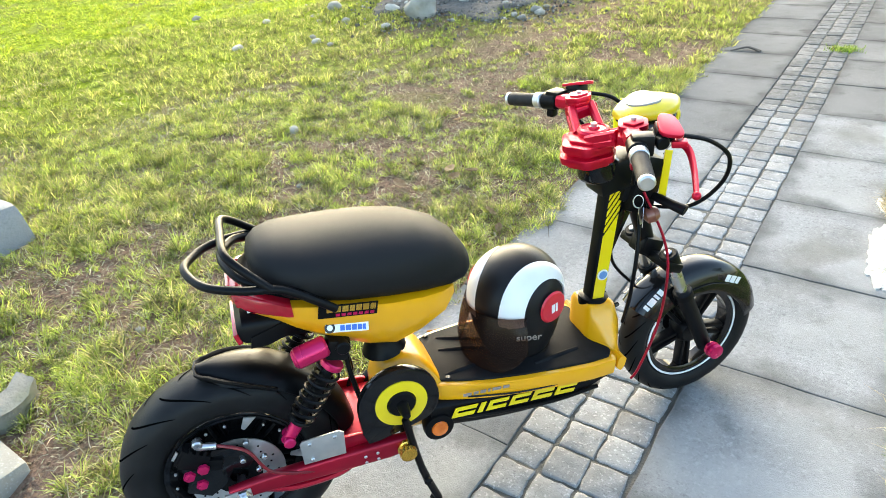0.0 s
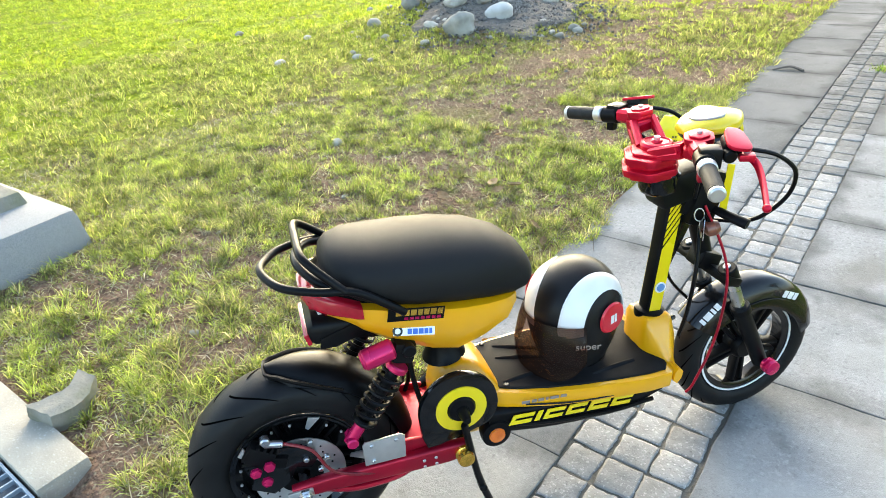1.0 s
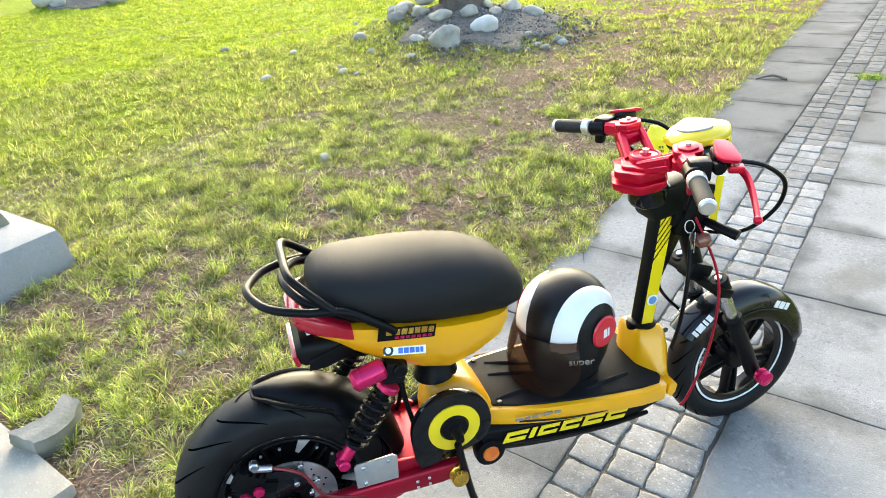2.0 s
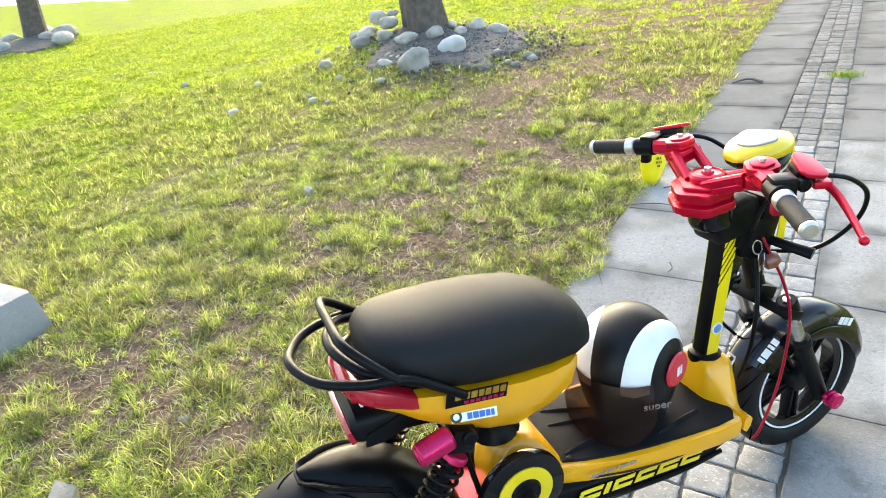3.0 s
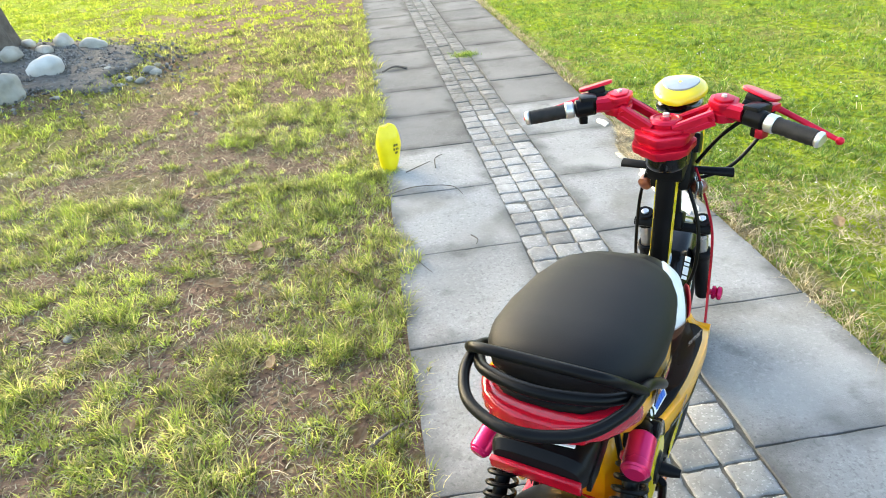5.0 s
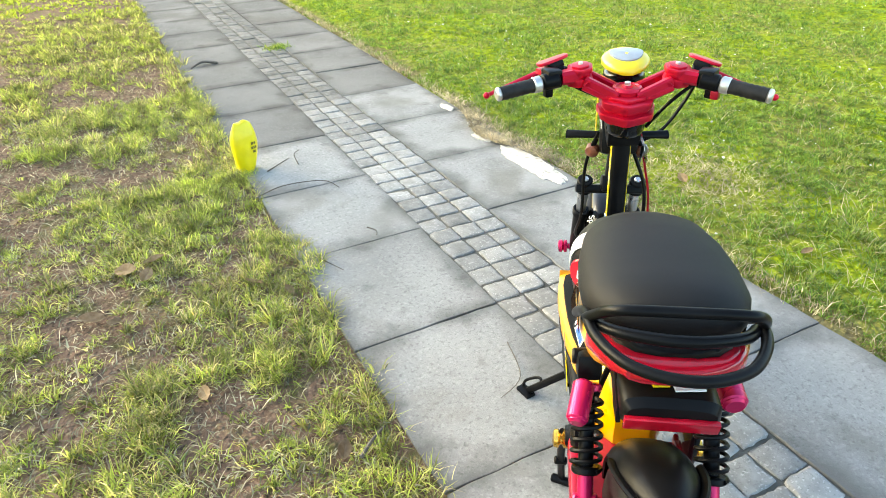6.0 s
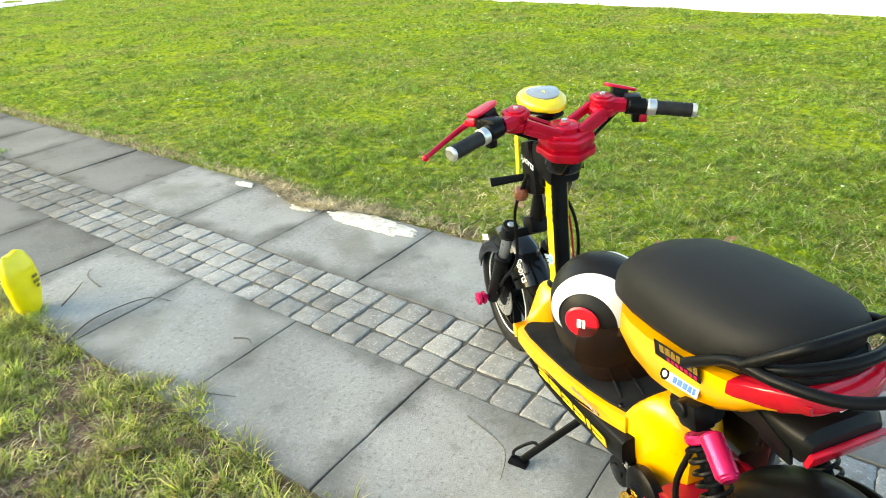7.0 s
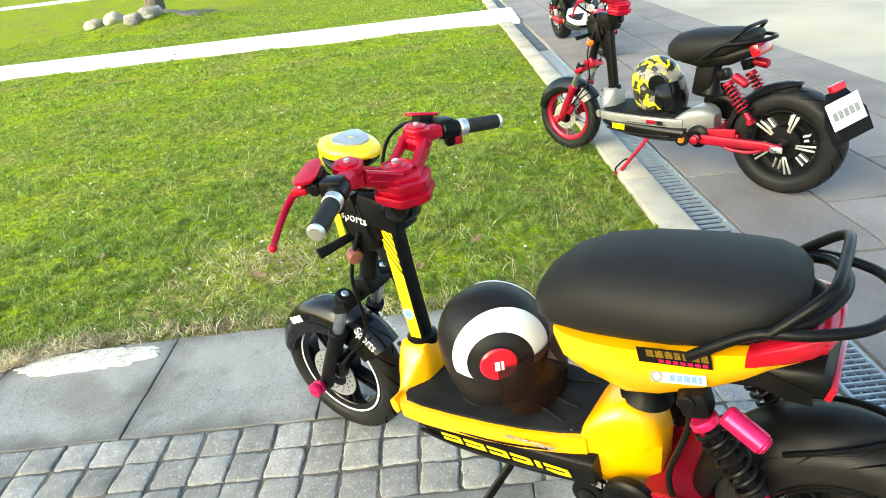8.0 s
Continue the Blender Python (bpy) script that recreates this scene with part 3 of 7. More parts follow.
def tree(name, x, y, z, r, h, label, leaves, seed, crown_r):
    rnd = random.Random(seed)
    t = thing(name, pose(x, y, z), label, "tree", "trees on the lawn")
    bm = B()
    rings = []
    for k in range(15):
        f = k / 14
        rad = r * (1 + 0.30 * math.exp(-f * 22)) * (1 - 0.45 * f)
        cx, cy = 0.10 * math.sin(f * 3.1 + seed), 0.12 * math.sin(f * 2.3 + 1 + seed)
        rings.append([Vector((cx + rad * (1 + 0.12 * math.cos(3 * a + 1.2 * f + seed) + 0.05 * math.cos(8 * a + seed)) * math.cos(a), cy + rad * (1 + 0.12 * math.cos(3 * a + 1.2 * f + seed) + 0.05 * math.cos(8 * a + seed)) * math.sin(a), h * f - 0.1)) for a in (2 * math.pi * i / 26 for i in range(26))])
    loft(bm, rings)
    part("trunk", bm, BARKM, t)
    tips = []
    bm = B()
    top = Vector((0.10 * math.sin(3.1 + seed), 0.12 * math.sin(3.3 + seed), h - 0.15))
    for k in range(9):
        a = 2 * math.pi * k / 9 + rnd.uniform(-0.3, 0.3)
        reach, rise = rnd.uniform(0.6, 1.0) * crown_r, rnd.uniform(0.7, 2.2)
        end = top + Vector((math.cos(a) * reach, math.sin(a) * reach, rise))
        midp = top.lerp(end, 0.5) + Vector((rnd.uniform(-0.2, 0.2), rnd.uniform(-0.2, 0.2), 0.25))
        tube(bm, [top + Vector((0, 0, -0.5)), midp, end], (r * 0.42, 0.02), seg=8, n=5)
        tips += [midp, end, top.lerp(end, 0.8)]
        for _ in range(3):
            q = end.lerp(midp, rnd.random()) + Vector((rnd.uniform(-0.7, 0.7), rnd.uniform(-0.7, 0.7), rnd.uniform(0.1, 0.8)))
            tube(bm, [midp.lerp(end, 0.4), q], (0.03, 0.008), seg=5)
            tips.append(q)
    part("limbs", bm, BARKM, t)
    g = np.random.default_rng(seed)
    cen = np.array([tuple(p) for p in tips])[g.integers(0, len(tips), leaves)] + g.normal(0, 0.36, (leaves, 3)) * np.array([1, 1, 0.75])
    ax = g.normal(0, 1, (leaves, 3))
    ax /= np.linalg.norm(ax, axis=1)[:, None]
    sd = np.cross(ax, g.normal(0, 1, (leaves, 3)))
    sd /= np.linalg.norm(sd, axis=1)[:, None]
    ln, wd = g.uniform(0.05, 0.09, (leaves, 1)), g.uniform(0.018, 0.032, (leaves, 1))
    v = np.stack([cen - ax * ln, cen + sd * wd, cen + ax * ln, cen - sd * wd], 1).reshape(-1, 3)
    me = bpy.data.meshes.new("crown")
    me.from_pydata(v.tolist(), [], np.arange(leaves * 4).reshape(-1, 4).tolist())
    me.materials.append(LEAFM)
    c = new("crown", me)
    c.parent = t
    return t


LEAFM = blade_material("tree_leaves", ((0.1, (0.10, 0.15, 0.03)), (0.5, (0.06, 0.11, 0.02)), (0.9, (0.12, 0.17, 0.03))), 0.35)


def stone(x, y, size, seed, label, group, squash=0.6, material=STONEM, sink=0.25, turn=0.0, rough=0.10):
    r = random.Random(seed)
    bm = B()
    bmesh.ops.create_icosphere(bm, subdivisions=3, radius=1.0)
    for v in bm.verts:
        d = 1 + rough * 2.2 * (noise.noise(v.co * 0.9 + Vector((seed * 3.1, 0, 0)))) + rough * 0.8 * noise.noise(v.co * 2.4 + Vector((0, seed * 1.7, 0)))
        v.co = v.co * d
        v.co.x *= size * 0.5
        v.co.y *= size * 0.5 * r.uniform(0.68, 0.88)
        v.co.z *= size * 0.5 * squash
    ob = part("stone", bm, material, sharp=60)
    ob.matrix_basis = pose(x, y, float(ground_z(x, y)) + size * squash * (0.5 - sink), r.uniform(-10, 10), r.uniform(-10, 10), turn or r.uniform(0, 360))
    return tagged(ob, label, "stone", group)


# ---- trees and stone rings ----
tree("tree", MOUNDS[0][0] + 0.08, MOUNDS[0][1] + 0.08, 0.22, 0.255, 2.6, "tree with fluted grey bark in a stone-ringed mound", 3200, 3, 2.3)
tree("tree", MOUNDS[1][0] + 0.1, MOUNDS[1][1] + 0.1, 0.12, 0.24, 2.8, "leaning distant tree in a small stone ring", 3000, 5, 2.2)
tree("tree", MOUNDS[2][0] + 0.3, MOUNDS[2][1], 0.14, 0.2, 2.7, "tree on an earth mound beyond the pale path", 3000, 8, 2.0)
for mx, my, r, h in MOUNDS:
    g = np.linspace(-0.99 * r, 0.99 * r, 90)
    ob = sheet("soil_heap", g + mx, g + my, lambda a, b, mx=mx, my=my, r=r: np.where(np.hypot(a - mx - 0.62, b - my + 0.25) < r * (0.36 + 0.30 * vnoise(a, b, 2.5, 9)), ground_z(a, b) + 0.010 + 0.022 * vnoise(a, b, 14, 15) + 0.012 * vnoise(a, b, 30, 16), ground_z(a, b) - 0.05), GRAVELM)
    tagged(ob, "dark gravelly soil heaped round a tree", "soil", kind="structure")
RING = ((-5.02, 3.90, 0.28, 0), (-4.86, 3.92, 0.27, 0.05), (-4.62, 3.86, 0.25, 0.17), (-4.52, 4.02, 0.18, 0.21), (-4.36, 3.70, 0.29, 0.09), (-4.70, 3.68, 0.29, 0), (-4.54, 3.36, 0.25, 0), (-4.28, 3.50, 0.29, 0), (-3.90, 3.36, 0.29, 0), (-3.80, 2.80, 0.17, 0), (-4.64, 2.82, 0.19, 0), (-4.13, 2.43, 0.11, 0), (-3.68, 3.62, 0.27, 0.02), (-3.66, 3.98, 0.15, 0.06), (-3.50, 3.88, 0.22, 0), (-3.42, 4.16, 0.23, 0), (-3.18, 4.16, 0.27, 0), (-2.50, 3.48, 0.15, 0), (-2.63, 3.04, 0.07, 0), (-2.50, 3.17, 0.10, 0))
for k, (x, y, size, up) in enumerate(RING):
    ob = stone(x, y, size * 0.9, k + 1, "smooth grey-beige river stone round a tree", "stones round the tree", squash=random.Random(k).uniform(0.50, 0.72), rough=0.15, sink=random.Random(k + 3).uniform(0.10, 0.25))
    ob.location.z += up
for k in range(26):
    a = random.Random(k + 300).uniform(math.pi * 0.85, 2.1 * math.pi)
    d = random.Random(k + 330).uniform(0.75, 1.7)
    stone(MOUNDS[0][0] + d * math.cos(a), MOUNDS[0][1] + d * math.sin(a), random.Random(k + 70).uniform(0.04, 0.11), k + 40, "small loose pale stone beside a tree mound", "stones round the tree")
stone(-3.42, 2.80, 0.30, 91, "angular pale stone at the foot of the mound", "stones round the tree", squash=0.85, rough=0.24)
stone(-3.29, 3.32, 0.31, 92, "rounded near-white river stone on dark soil", "stones round the tree", squash=0.7, material=WHITESTONE)
for k in range(16):
    a = random.Random(k + 500).uniform(0, 2 * math.pi)
    stone(MOUNDS[1][0] + random.Random(k + 2).uniform(0.5, 1.2) * math.cos(a), MOUNDS[1][1] - 0.1 + 0.8 * math.sin(a), random.Random(k + 9).uniform(0.25, 0.55), k + 120, "pale river stone round a distant tree", "stones round the distant tree")
for k in range(12):
    a = random.Random(k + 700).uniform(math.pi * 0.6, math.pi * 1.5)
    stone(MOUNDS[2][0] - 0.1 + random.Random(k + 4).uniform(0.3, 0.9) * math.cos(a), MOUNDS[2][1] + 0.45 + 0.8 * math.sin(a), random.Random(k + 5).uniform(0.2, 0.42), k + 160, "pale stone on a far earth mound", "stones on the far mound", squash=0.75)
stone(-2.36, -0.04, 0.075, 201, "small whitish stone lying in the grass", "loose stones", squash=0.7)
stone(-4.55, 1.35, 0.15, 202, "grey half-buried stone in the lawn", "loose stones", squash=0.4, sink=0.35)
for k, (x, y, s) in enumerate(((-3.9, 1.75, 0.1), (-3.7, 1.72, 0.07), (-4.1, 1.9, 0.08), (-5.2, 2.3, 0.1), (-6.3, 2.2, 0.12), (-2.0, -1.2, 0.03), (-1.75, -0.6, 0.04), (-1.4, -1.75, 0.035), (-2.6, 3.2, 0.08), (-2.45, 3.45, 0.11))):
    stone(x, y, s, 210 + k, "small pale pebble in the grass", "loose stones")

# ---- concrete pieces by the lawn ----
KERB_LEN = 0.98


def kerb_piece(x):
    bm = B()
    box(bm, (0, 0, 0.0), (KERB_LEN - 0.012, KERB_A - DRAIN_B - 0.012, 0.14), bevel=0.008)
    ob = part("kerb_stone", bm, KERBM)
    ob.matrix_basis = pose(x, (KERB_A + DRAIN_B) / 2, -0.05)
    return tagged(ob, "beige concrete kerb stone along the drain", "kerb", "kerb stones along the drain", kind="structure")


for k in range(10):
    kerb_piece(PATH_R + 0.03 + KERB_LEN * (k + 0.5))
for k in range(5):
    kerb_piece(PATH_L - 0.58 - KERB_LEN * (k + 0.5))

blk = thing("concrete_block", pose(-2.86, -1.94, 0, 0, 0, 3), "stepped washed-terrazzo concrete block on the grass", "block")
bm = B()
box(bm, (0, 0, 0.095), (0.86, 0.68, 0.23), bevel=0.045, taper=0.94)
part("base", bm, TERRAZZO, blk)
bm = B()
box(bm, (-0.14, -0.02, 0.238), (0.54, 0.52, 0.075), bevel=0.016, taper=0.94)
part("top_step", bm, RUBBLE, blk)

bm = B()
bmesh.ops.create_cube(bm, size=1.0)
bmesh.ops.subdivide_edges(bm, edges=bm.edges, cuts=5, use_grid_fill=True)
for v in bm.verts:
    q = v.co.copy()
    v.co = Vector((q.x * 0.185, q.y * 0.088 * (1 - 0.35 * q.x), q.z * 0.075)) + Vector((0, -0.035 * math.cos(q.x * 3.4), 0)) + 0.008 * Vector((noise.noise(q * 4), noise.noise(q * 4 + Vector((5, 0, 0))), noise.noise(q * 4 + Vector((0, 7, 0)))))
ob = part("broken_stone", bm, RUBBLE, sharp=50)
ob.matrix_basis = pose(-1.40, -2.215, 0.035, 10, 0, 105)
tagged(ob, "broken curved piece of pale concrete on the grass", "rubble", "loose stones")

# ---- far paving ----
bm = B()
box(bm, (9.3, 19.7, 0.0), (1.42, 44.6, 0.05), (0, 0, -2.1), bevel=0.004)
tagged(part("far_path", bm, PALEPATH), "pale concrete path crossing the far lawn", "path", kind="structure")
bm = B()
box(bm, (30.0, 30, 0.0), (3.0, 64, 0.04), bevel=0.004)
tagged(part("distant_path", bm, PALEPATH), "pale paved strip at the far edge of the lawn", "path", kind="structure")
bm = B()
box(bm, (-36.4, 24.2, 0.0), (44, 14, 0.04), (0, 0, -11.5), bevel=0.004)
tagged(part("distant_paving", bm, PALEPATH), "bright pale paving beyond the lawn", "paving", kind="structure")
bm = B()
box(bm, (-4.6, 14.6, 0.0), (22, 3.2, 0.04), bevel=0.004)
tagged(part("distant_paving", bm, PALEPATH), "pale path crossing the far end of the lawn", "paving", kind="structure")
bm = B()
box(bm, (10.0, -18.3, -0.045), (60, 31.4, 0.06), bevel=0)
tagged(part("court_bed", bm, SANDM), "sandy paved court behind the drain", "paving", kind="structure")

# ---- white mortar where the path edge has broken away ----
mort = thing("mortar_patch", pose(0, 0, 0), "whitish broken mortar patch at the path edge", "mortar", kind="structure")
for (cx, cy, a, b, s) in ((0.765, -0.02, 0.085, 0.29, 1), (0.735, 0.41, 0.045, 0.085, 2), (0.80, 0.94, 0.030, 0.07, 3), (0.79, 0.62, 0.02, 0.04, 5)):
    bm = B()
    outline = []
    for i in range(72):
        t = 2 * math.pi * i / 72
        q = Vector((math.cos(t) * 1.6 + s * 3, math.sin(t) * 1.6, 0))
        w = 0.92 + 0.30 * noise.noise(q) + 0.16 * noise.noise(q * 3.1) + 0.08 * noise.noise(q * 8)
        outline.append((cx + a * math.cos(t) * w - 0.10 * a * math.sin(t), cy + b * math.sin(t) * w))
    plate(bm, outline, 0.009, pose(0, 0, -0.002), bevel=0.002)
    part("mortar", bm, MORTAR, mort)


# ---- grass ----
def blades(name, x, y, length, width, lean, material, label, lift=0.0, way=None):
    n = len(x)
    z = ground_z(x, y) + lift
    th, ph = rng.uniform(0, 2 * np.pi, n), rng.uniform(0, 2 * np.pi, n) if way is None else way
    sx, sy = np.cos(th) * width / 2, np.sin(th) * width / 2
    dx, dy = np.cos(ph) * lean * length, np.sin(ph) * lean * length
    up = length * np.sqrt(np.clip(1 - (lean * 0.85) ** 2, 0.02, 1))
    v = np.empty((n, 5, 3))
    v[:, 0] = np.stack([x - sx, y - sy, z], 1)
    v[:, 1] = np.stack([x + sx, y + sy, z], 1)
    v[:, 2] = np.stack([x + sx * 0.75 + dx * 0.35, y + sy * 0.75 + dy * 0.35, z + up * 0.6], 1)
    v[:, 3] = np.stack([x - sx * 0.75 + dx * 0.35, y - sy * 0.75 + dy * 0.35, z + up * 0.6], 1)
    v[:, 4] = np.stack([x + dx, y + dy, z + up * (1 - 0.25 * lean)], 1)
    me = bpy.data.meshes.new(name)
    base = np.arange(n)[:, None] * 5
    loops = np.concatenate([base + np.array([[0, 1, 2, 3]]), base + np.array([[3, 2, 4]])], 1).ravel()
    me.vertices.add(n * 5)
    me.vertices.foreach_set("co", v.ravel())
    me.loops.add(n * 7)
    me.loops.foreach_set("vertex_index", loops.astype(np.int32))
    me.polygons.add(n * 2)
    me.polygons.foreach_set("loop_start", (np.arange(n)[:, None] * 7 + np.array([[0, 4]])).ravel().astype(np.int32))
    me.update(calc_edges=True)
    me.materials.append(material)
    return tagged(new(name, me), label, "grass", kind="stuff")


def bareness(x, y):
    """How bare the lawn is, 0 lush to 1 soil."""
    x, y = np.asarray(x), np.asarray(y)
    left = np.clip((x + 4.2) / 2.7, 0, 1) * np.clip((1.1 - x) / 0.5, 0.0, 1)
    n = 0.3 * vnoise(x, y, 1.7, 11) + 0.35 * vnoise(x, y, 4.3, 12) + 0.35 * vnoise(x, y, 11, 13)
    xc = np.where(y < 0.7, -1.55 - 0.36 * y, -1.80 - 0.20 * (y - 0.7))
    worn = (0.25 + 1.0 * vnoise(x, y, 3.1, 17)) * 0.92 * np.exp(-((x - xc) / 0.40) ** 2) * np.clip((y + 1.2) / 1.0, 0, 1) * np.clip((3.6 - y) / 0.8, 0, 1) + 0.22 * np.exp(-((x + 1.5) / 0.8) ** 2 - ((y - 1.2) / 1.5) ** 2) + 1.0 * np.exp(-((x - 1.38) / 0.22) ** 2 - ((y + 0.55) / 0.28) ** 2)
    worn = worn + 0.45 * np.exp(-((x + 2.0) / 0.35) ** 2 - ((y + 1.9) / 0.3) ** 2) - 0.38 * np.exp(-((x + 1.15) / 0.45) ** 2 - ((y + 0.45) / 0.40) ** 2)
    return np.clip(left * (0.13 + 3.7 * (n - 0.48)) - 0.22 * np.exp(-((x + 0.75) / 0.4) ** 2) + worn + (1 - left) * 0.45 * (n - 0.45), 0, 1)


def paved(x, y):
    edge = 0.09 * (vnoise(x, y, 9, 21) - 0.45) + 0.15 * (vnoise(x, y, 2.2, 22) - 0.42)
    on = (x > PATH_L - 0.012 + edge) & (x < PATH_R - 0.6 * edge + 0.01) & (y < 26)
    far = x - 8.49 - 0.0367 * (y + 2.4)
    on |= np.abs(far) < 0.72
    on |= y < np.where(np.abs(x - 0.2) < 1.15, -2.44, KERB_A + edge * 0.5)
    for mx, my, r, h in MOUNDS:
        on |= np.hypot(x - mx - 0.64, y - my + 0.25) < r * (0.32 + 0.26 * vnoise(x, y, 2.5, 9))
    on |= (np.abs(x + 2.86) < 0.43) & (np.abs(y + 1.94) < 0.34)
    return on


def scatter(x0, x1, y0, y1, density, seed):
    g = np.random.default_rng(seed)
    n = int((x1 - x0) * (y1 - y0) * density)
    return g.uniform(x0, x1, n), g.uniform(y0, y1, n)


def lawn_tufts(name, box4, d0, d1, density, per, length, width, spread, material, seed, label):
    """Grass in tufts whose blades lean outwards, thin on worn ground."""
    x, y = scatter(*box4, density, seed)
    d = np.hypot(x + 0.4, y + 1.2)
    b = bareness(x, y)
    keep = (d >= d0) & (d < d1) & ~paved(x, y) & (rng.random(len(x)) < 1.08 - 1.15 * b)
    x, y, b = x[keep], y[keep], b[keep]
    lush = (0.45 + 0.75 * vnoise(x, y, 5, 31)) * rng.lognormal(0, 0.3, len(x)) * (1.1 - 0.5 * b)
    i = np.repeat(np.arange(len(x)), np.clip((per * (0.5 + 0.6 * lush) * rng.uniform(0.5, 1.4, len(x))).astype(int), 2, None))
    a, r = rng.uniform(0, 2 * np.pi, len(i)), np.abs(rng.normal(0, 1, len(i)))
    s = spread * np.sqrt(np.clip(lush[i], 0.3, 2))
    comb = rng.uniform(0, 2 * np.pi, len(x))[i]
    bx, by = x[i] + s * r * np.cos(a), y[i] + s * r * np.sin(a)
    way = np.arctan2(np.sin(a) + 0.6 * np.sin(comb), np.cos(a) + 0.6 * np.cos(comb)) + rng.normal(0, 0.8, len(i))
    lean = np.clip(0.62 + 0.28 * r + rng.normal(0, 0.2, len(i)), 0.2, 1.14)
    ln = length * np.clip(lush[i], 0.35, 1.9) * rng.uniform(0.55, 1.3, len(i))
    ok = ~paved(bx, by)
    return blades(name, bx[ok], by[ok], ln[ok], width * rng.uniform(0.7, 1.3, ok.sum()), lean[ok], material, label, way=way[ok])


lawn_tufts("grass", (-5.2, -0.42, -2.3, 4.0), 0, 3.2, 1000, 19, 0.050, 0.0038, 0.018, NEARM, 41, "short matted yellow-green grass by the path")
lawn_tufts("grass", (-8.5, -0.45, -2.3, 7.0), 3.2, 6.5, 350, 13, 0.054, 0.0064, 0.026, GRASSM, 42, "sparse sunlit lawn grass")
lawn_tufts("grass", (-16, -0.45, -2.3, 13.0), 6.5, 15.5, 85, 10, 0.046, 0.015, 0.05, FARM, 43, "distant sunlit lawn grass")
lawn_tufts("grass", (0.74, 4.4, -2.3, 4.0), 0, 3.2, 880, 17, 0.027, 0.0043, 0.018, LUSHM, 44, "dense green lawn grass beside the path")
lawn_tufts("grass", (0.78, 7.4, -2.3, 7.0), 3.2, 6.5, 340, 13, 0.028, 0.0068, 0.03, LUSHM, 45, "green lawn grass")
lawn_tufts("grass", (0.78, 21, -2.3, 13.0), 6.5, 15.5, 75, 10, 0.034, 0.015, 0.06, LUSHM, 46, "distant green lawn grass")
for (x0, x1, n, s) in ((-0.66, -0.46, 6000, 51), (0.78, 0.95, 8000, 52)):
    g = np.random.default_rng(s)
    x, y = g.uniform(x0, x1, n), g.uniform(-2.28, 7.0, n)
    keep = ~paved(x, y)
    x, y = x[keep], y[keep]
    blades("grass_fringe", x, y, g.uniform(0.025, 0.07, len(x)), g.uniform(0.002, 0.004, len(x)), g.uniform(0.5, 1.0, len(x)), GRASSM if s == 51 else STRAWM, "ragged grass fringe along the path edge")
x, y = scatter(-4.2, -0.5, -2.3, 4.5, 1700, 61)
keep = ~paved(x, y) & (rng.random(len(x)) < 0.18 + 0.55 * bareness(x, y))
blades("dry_grass", x[keep], y[keep], rng.uniform(0.02, 0.07, keep.sum()), rng.uniform(0.002, 0.0045, keep.sum()), rng.uniform(0.9, 1.15, keep.sum()), STRAWM, "dead straw-coloured grass lying on bare soil", 0.004)
x, y = scatter(0.80, 4.4, -2.3, 3.5, 900, 62)
keep = ~paved(x, y) & (rng.random(len(x)) < 0.25 + bareness(x, y) + 1.2 * np.exp(-((x - 1.3) / 0.5) ** 2 - ((y + 1.2) / 0.9) ** 2))
blades("dry_grass", x[keep], y[keep], rng.uniform(0.03, 0.12, keep.sum()), rng.uniform(0.0015, 0.003, keep.sum()), rng.uniform(0.9, 1.15, keep.sum()), STRAWM, "dead straw-coloured grass lying on the lawn", 0.01)

x, y = scatter(-4.6, -0.5, -2.3, 4.0, 4000, 63)
keep = ~paved(x, y) & (np.hypot(x + 0.4, y + 1.2) < 3.4) & (rng.random(len(x)) < 1.0 - 0.85 * bareness(x, y))
blades("thatch", x[keep], y[keep], rng.uniform(0.015, 0.045, keep.sum()), rng.uniform(0.0025, 0.005, keep.sum()), rng.uniform(0.8, 1.14, keep.sum()), THATCHM, "matted tan and olive thatch between the tufts", 0.002)
# straw along the broken path edge, and a weed between the setts
g = np.random.default_rng(65)
y = g.normal(0.42, 0.36, 2600)
x = 0.845 - 0.13 * np.exp(-((y - 0.42) / 0.28) ** 2) + np.abs(g.normal(0, 0.055, 2600))
blades("dry_grass", x, y, g.uniform(0.02, 0.07, 2600), g.uniform(0.002, 0.0045, 2600), g.uniform(0.85, 1.14, 2600), STRAWM, "brown straw over the broken path edge", 0.024)
x, y = g.normal(0.285, 0.05, 420), g.normal(2.96, 0.045, 420)
blades("weed_tuft", x, y, g.uniform(0.015, 0.045, 420), g.uniform(0.003, 0.006, 420), g.uniform(0.4, 1.0, 420), LUSHM, "small green weed growing between the setts", 0.012)
g = np.random.default_rng(64)
x, y = g.normal(1.38, 0.16, 1800), g.normal(-0.55, 0.18, 1800)
blades("dry_grass", x, y, g.uniform(0.015, 0.05, 1800), g.uniform(0.002, 0.005, 1800), g.uniform(0.9, 1.14, 1800), STRAWM, "flat dead grass on a worn spot of the lawn", 0.008)


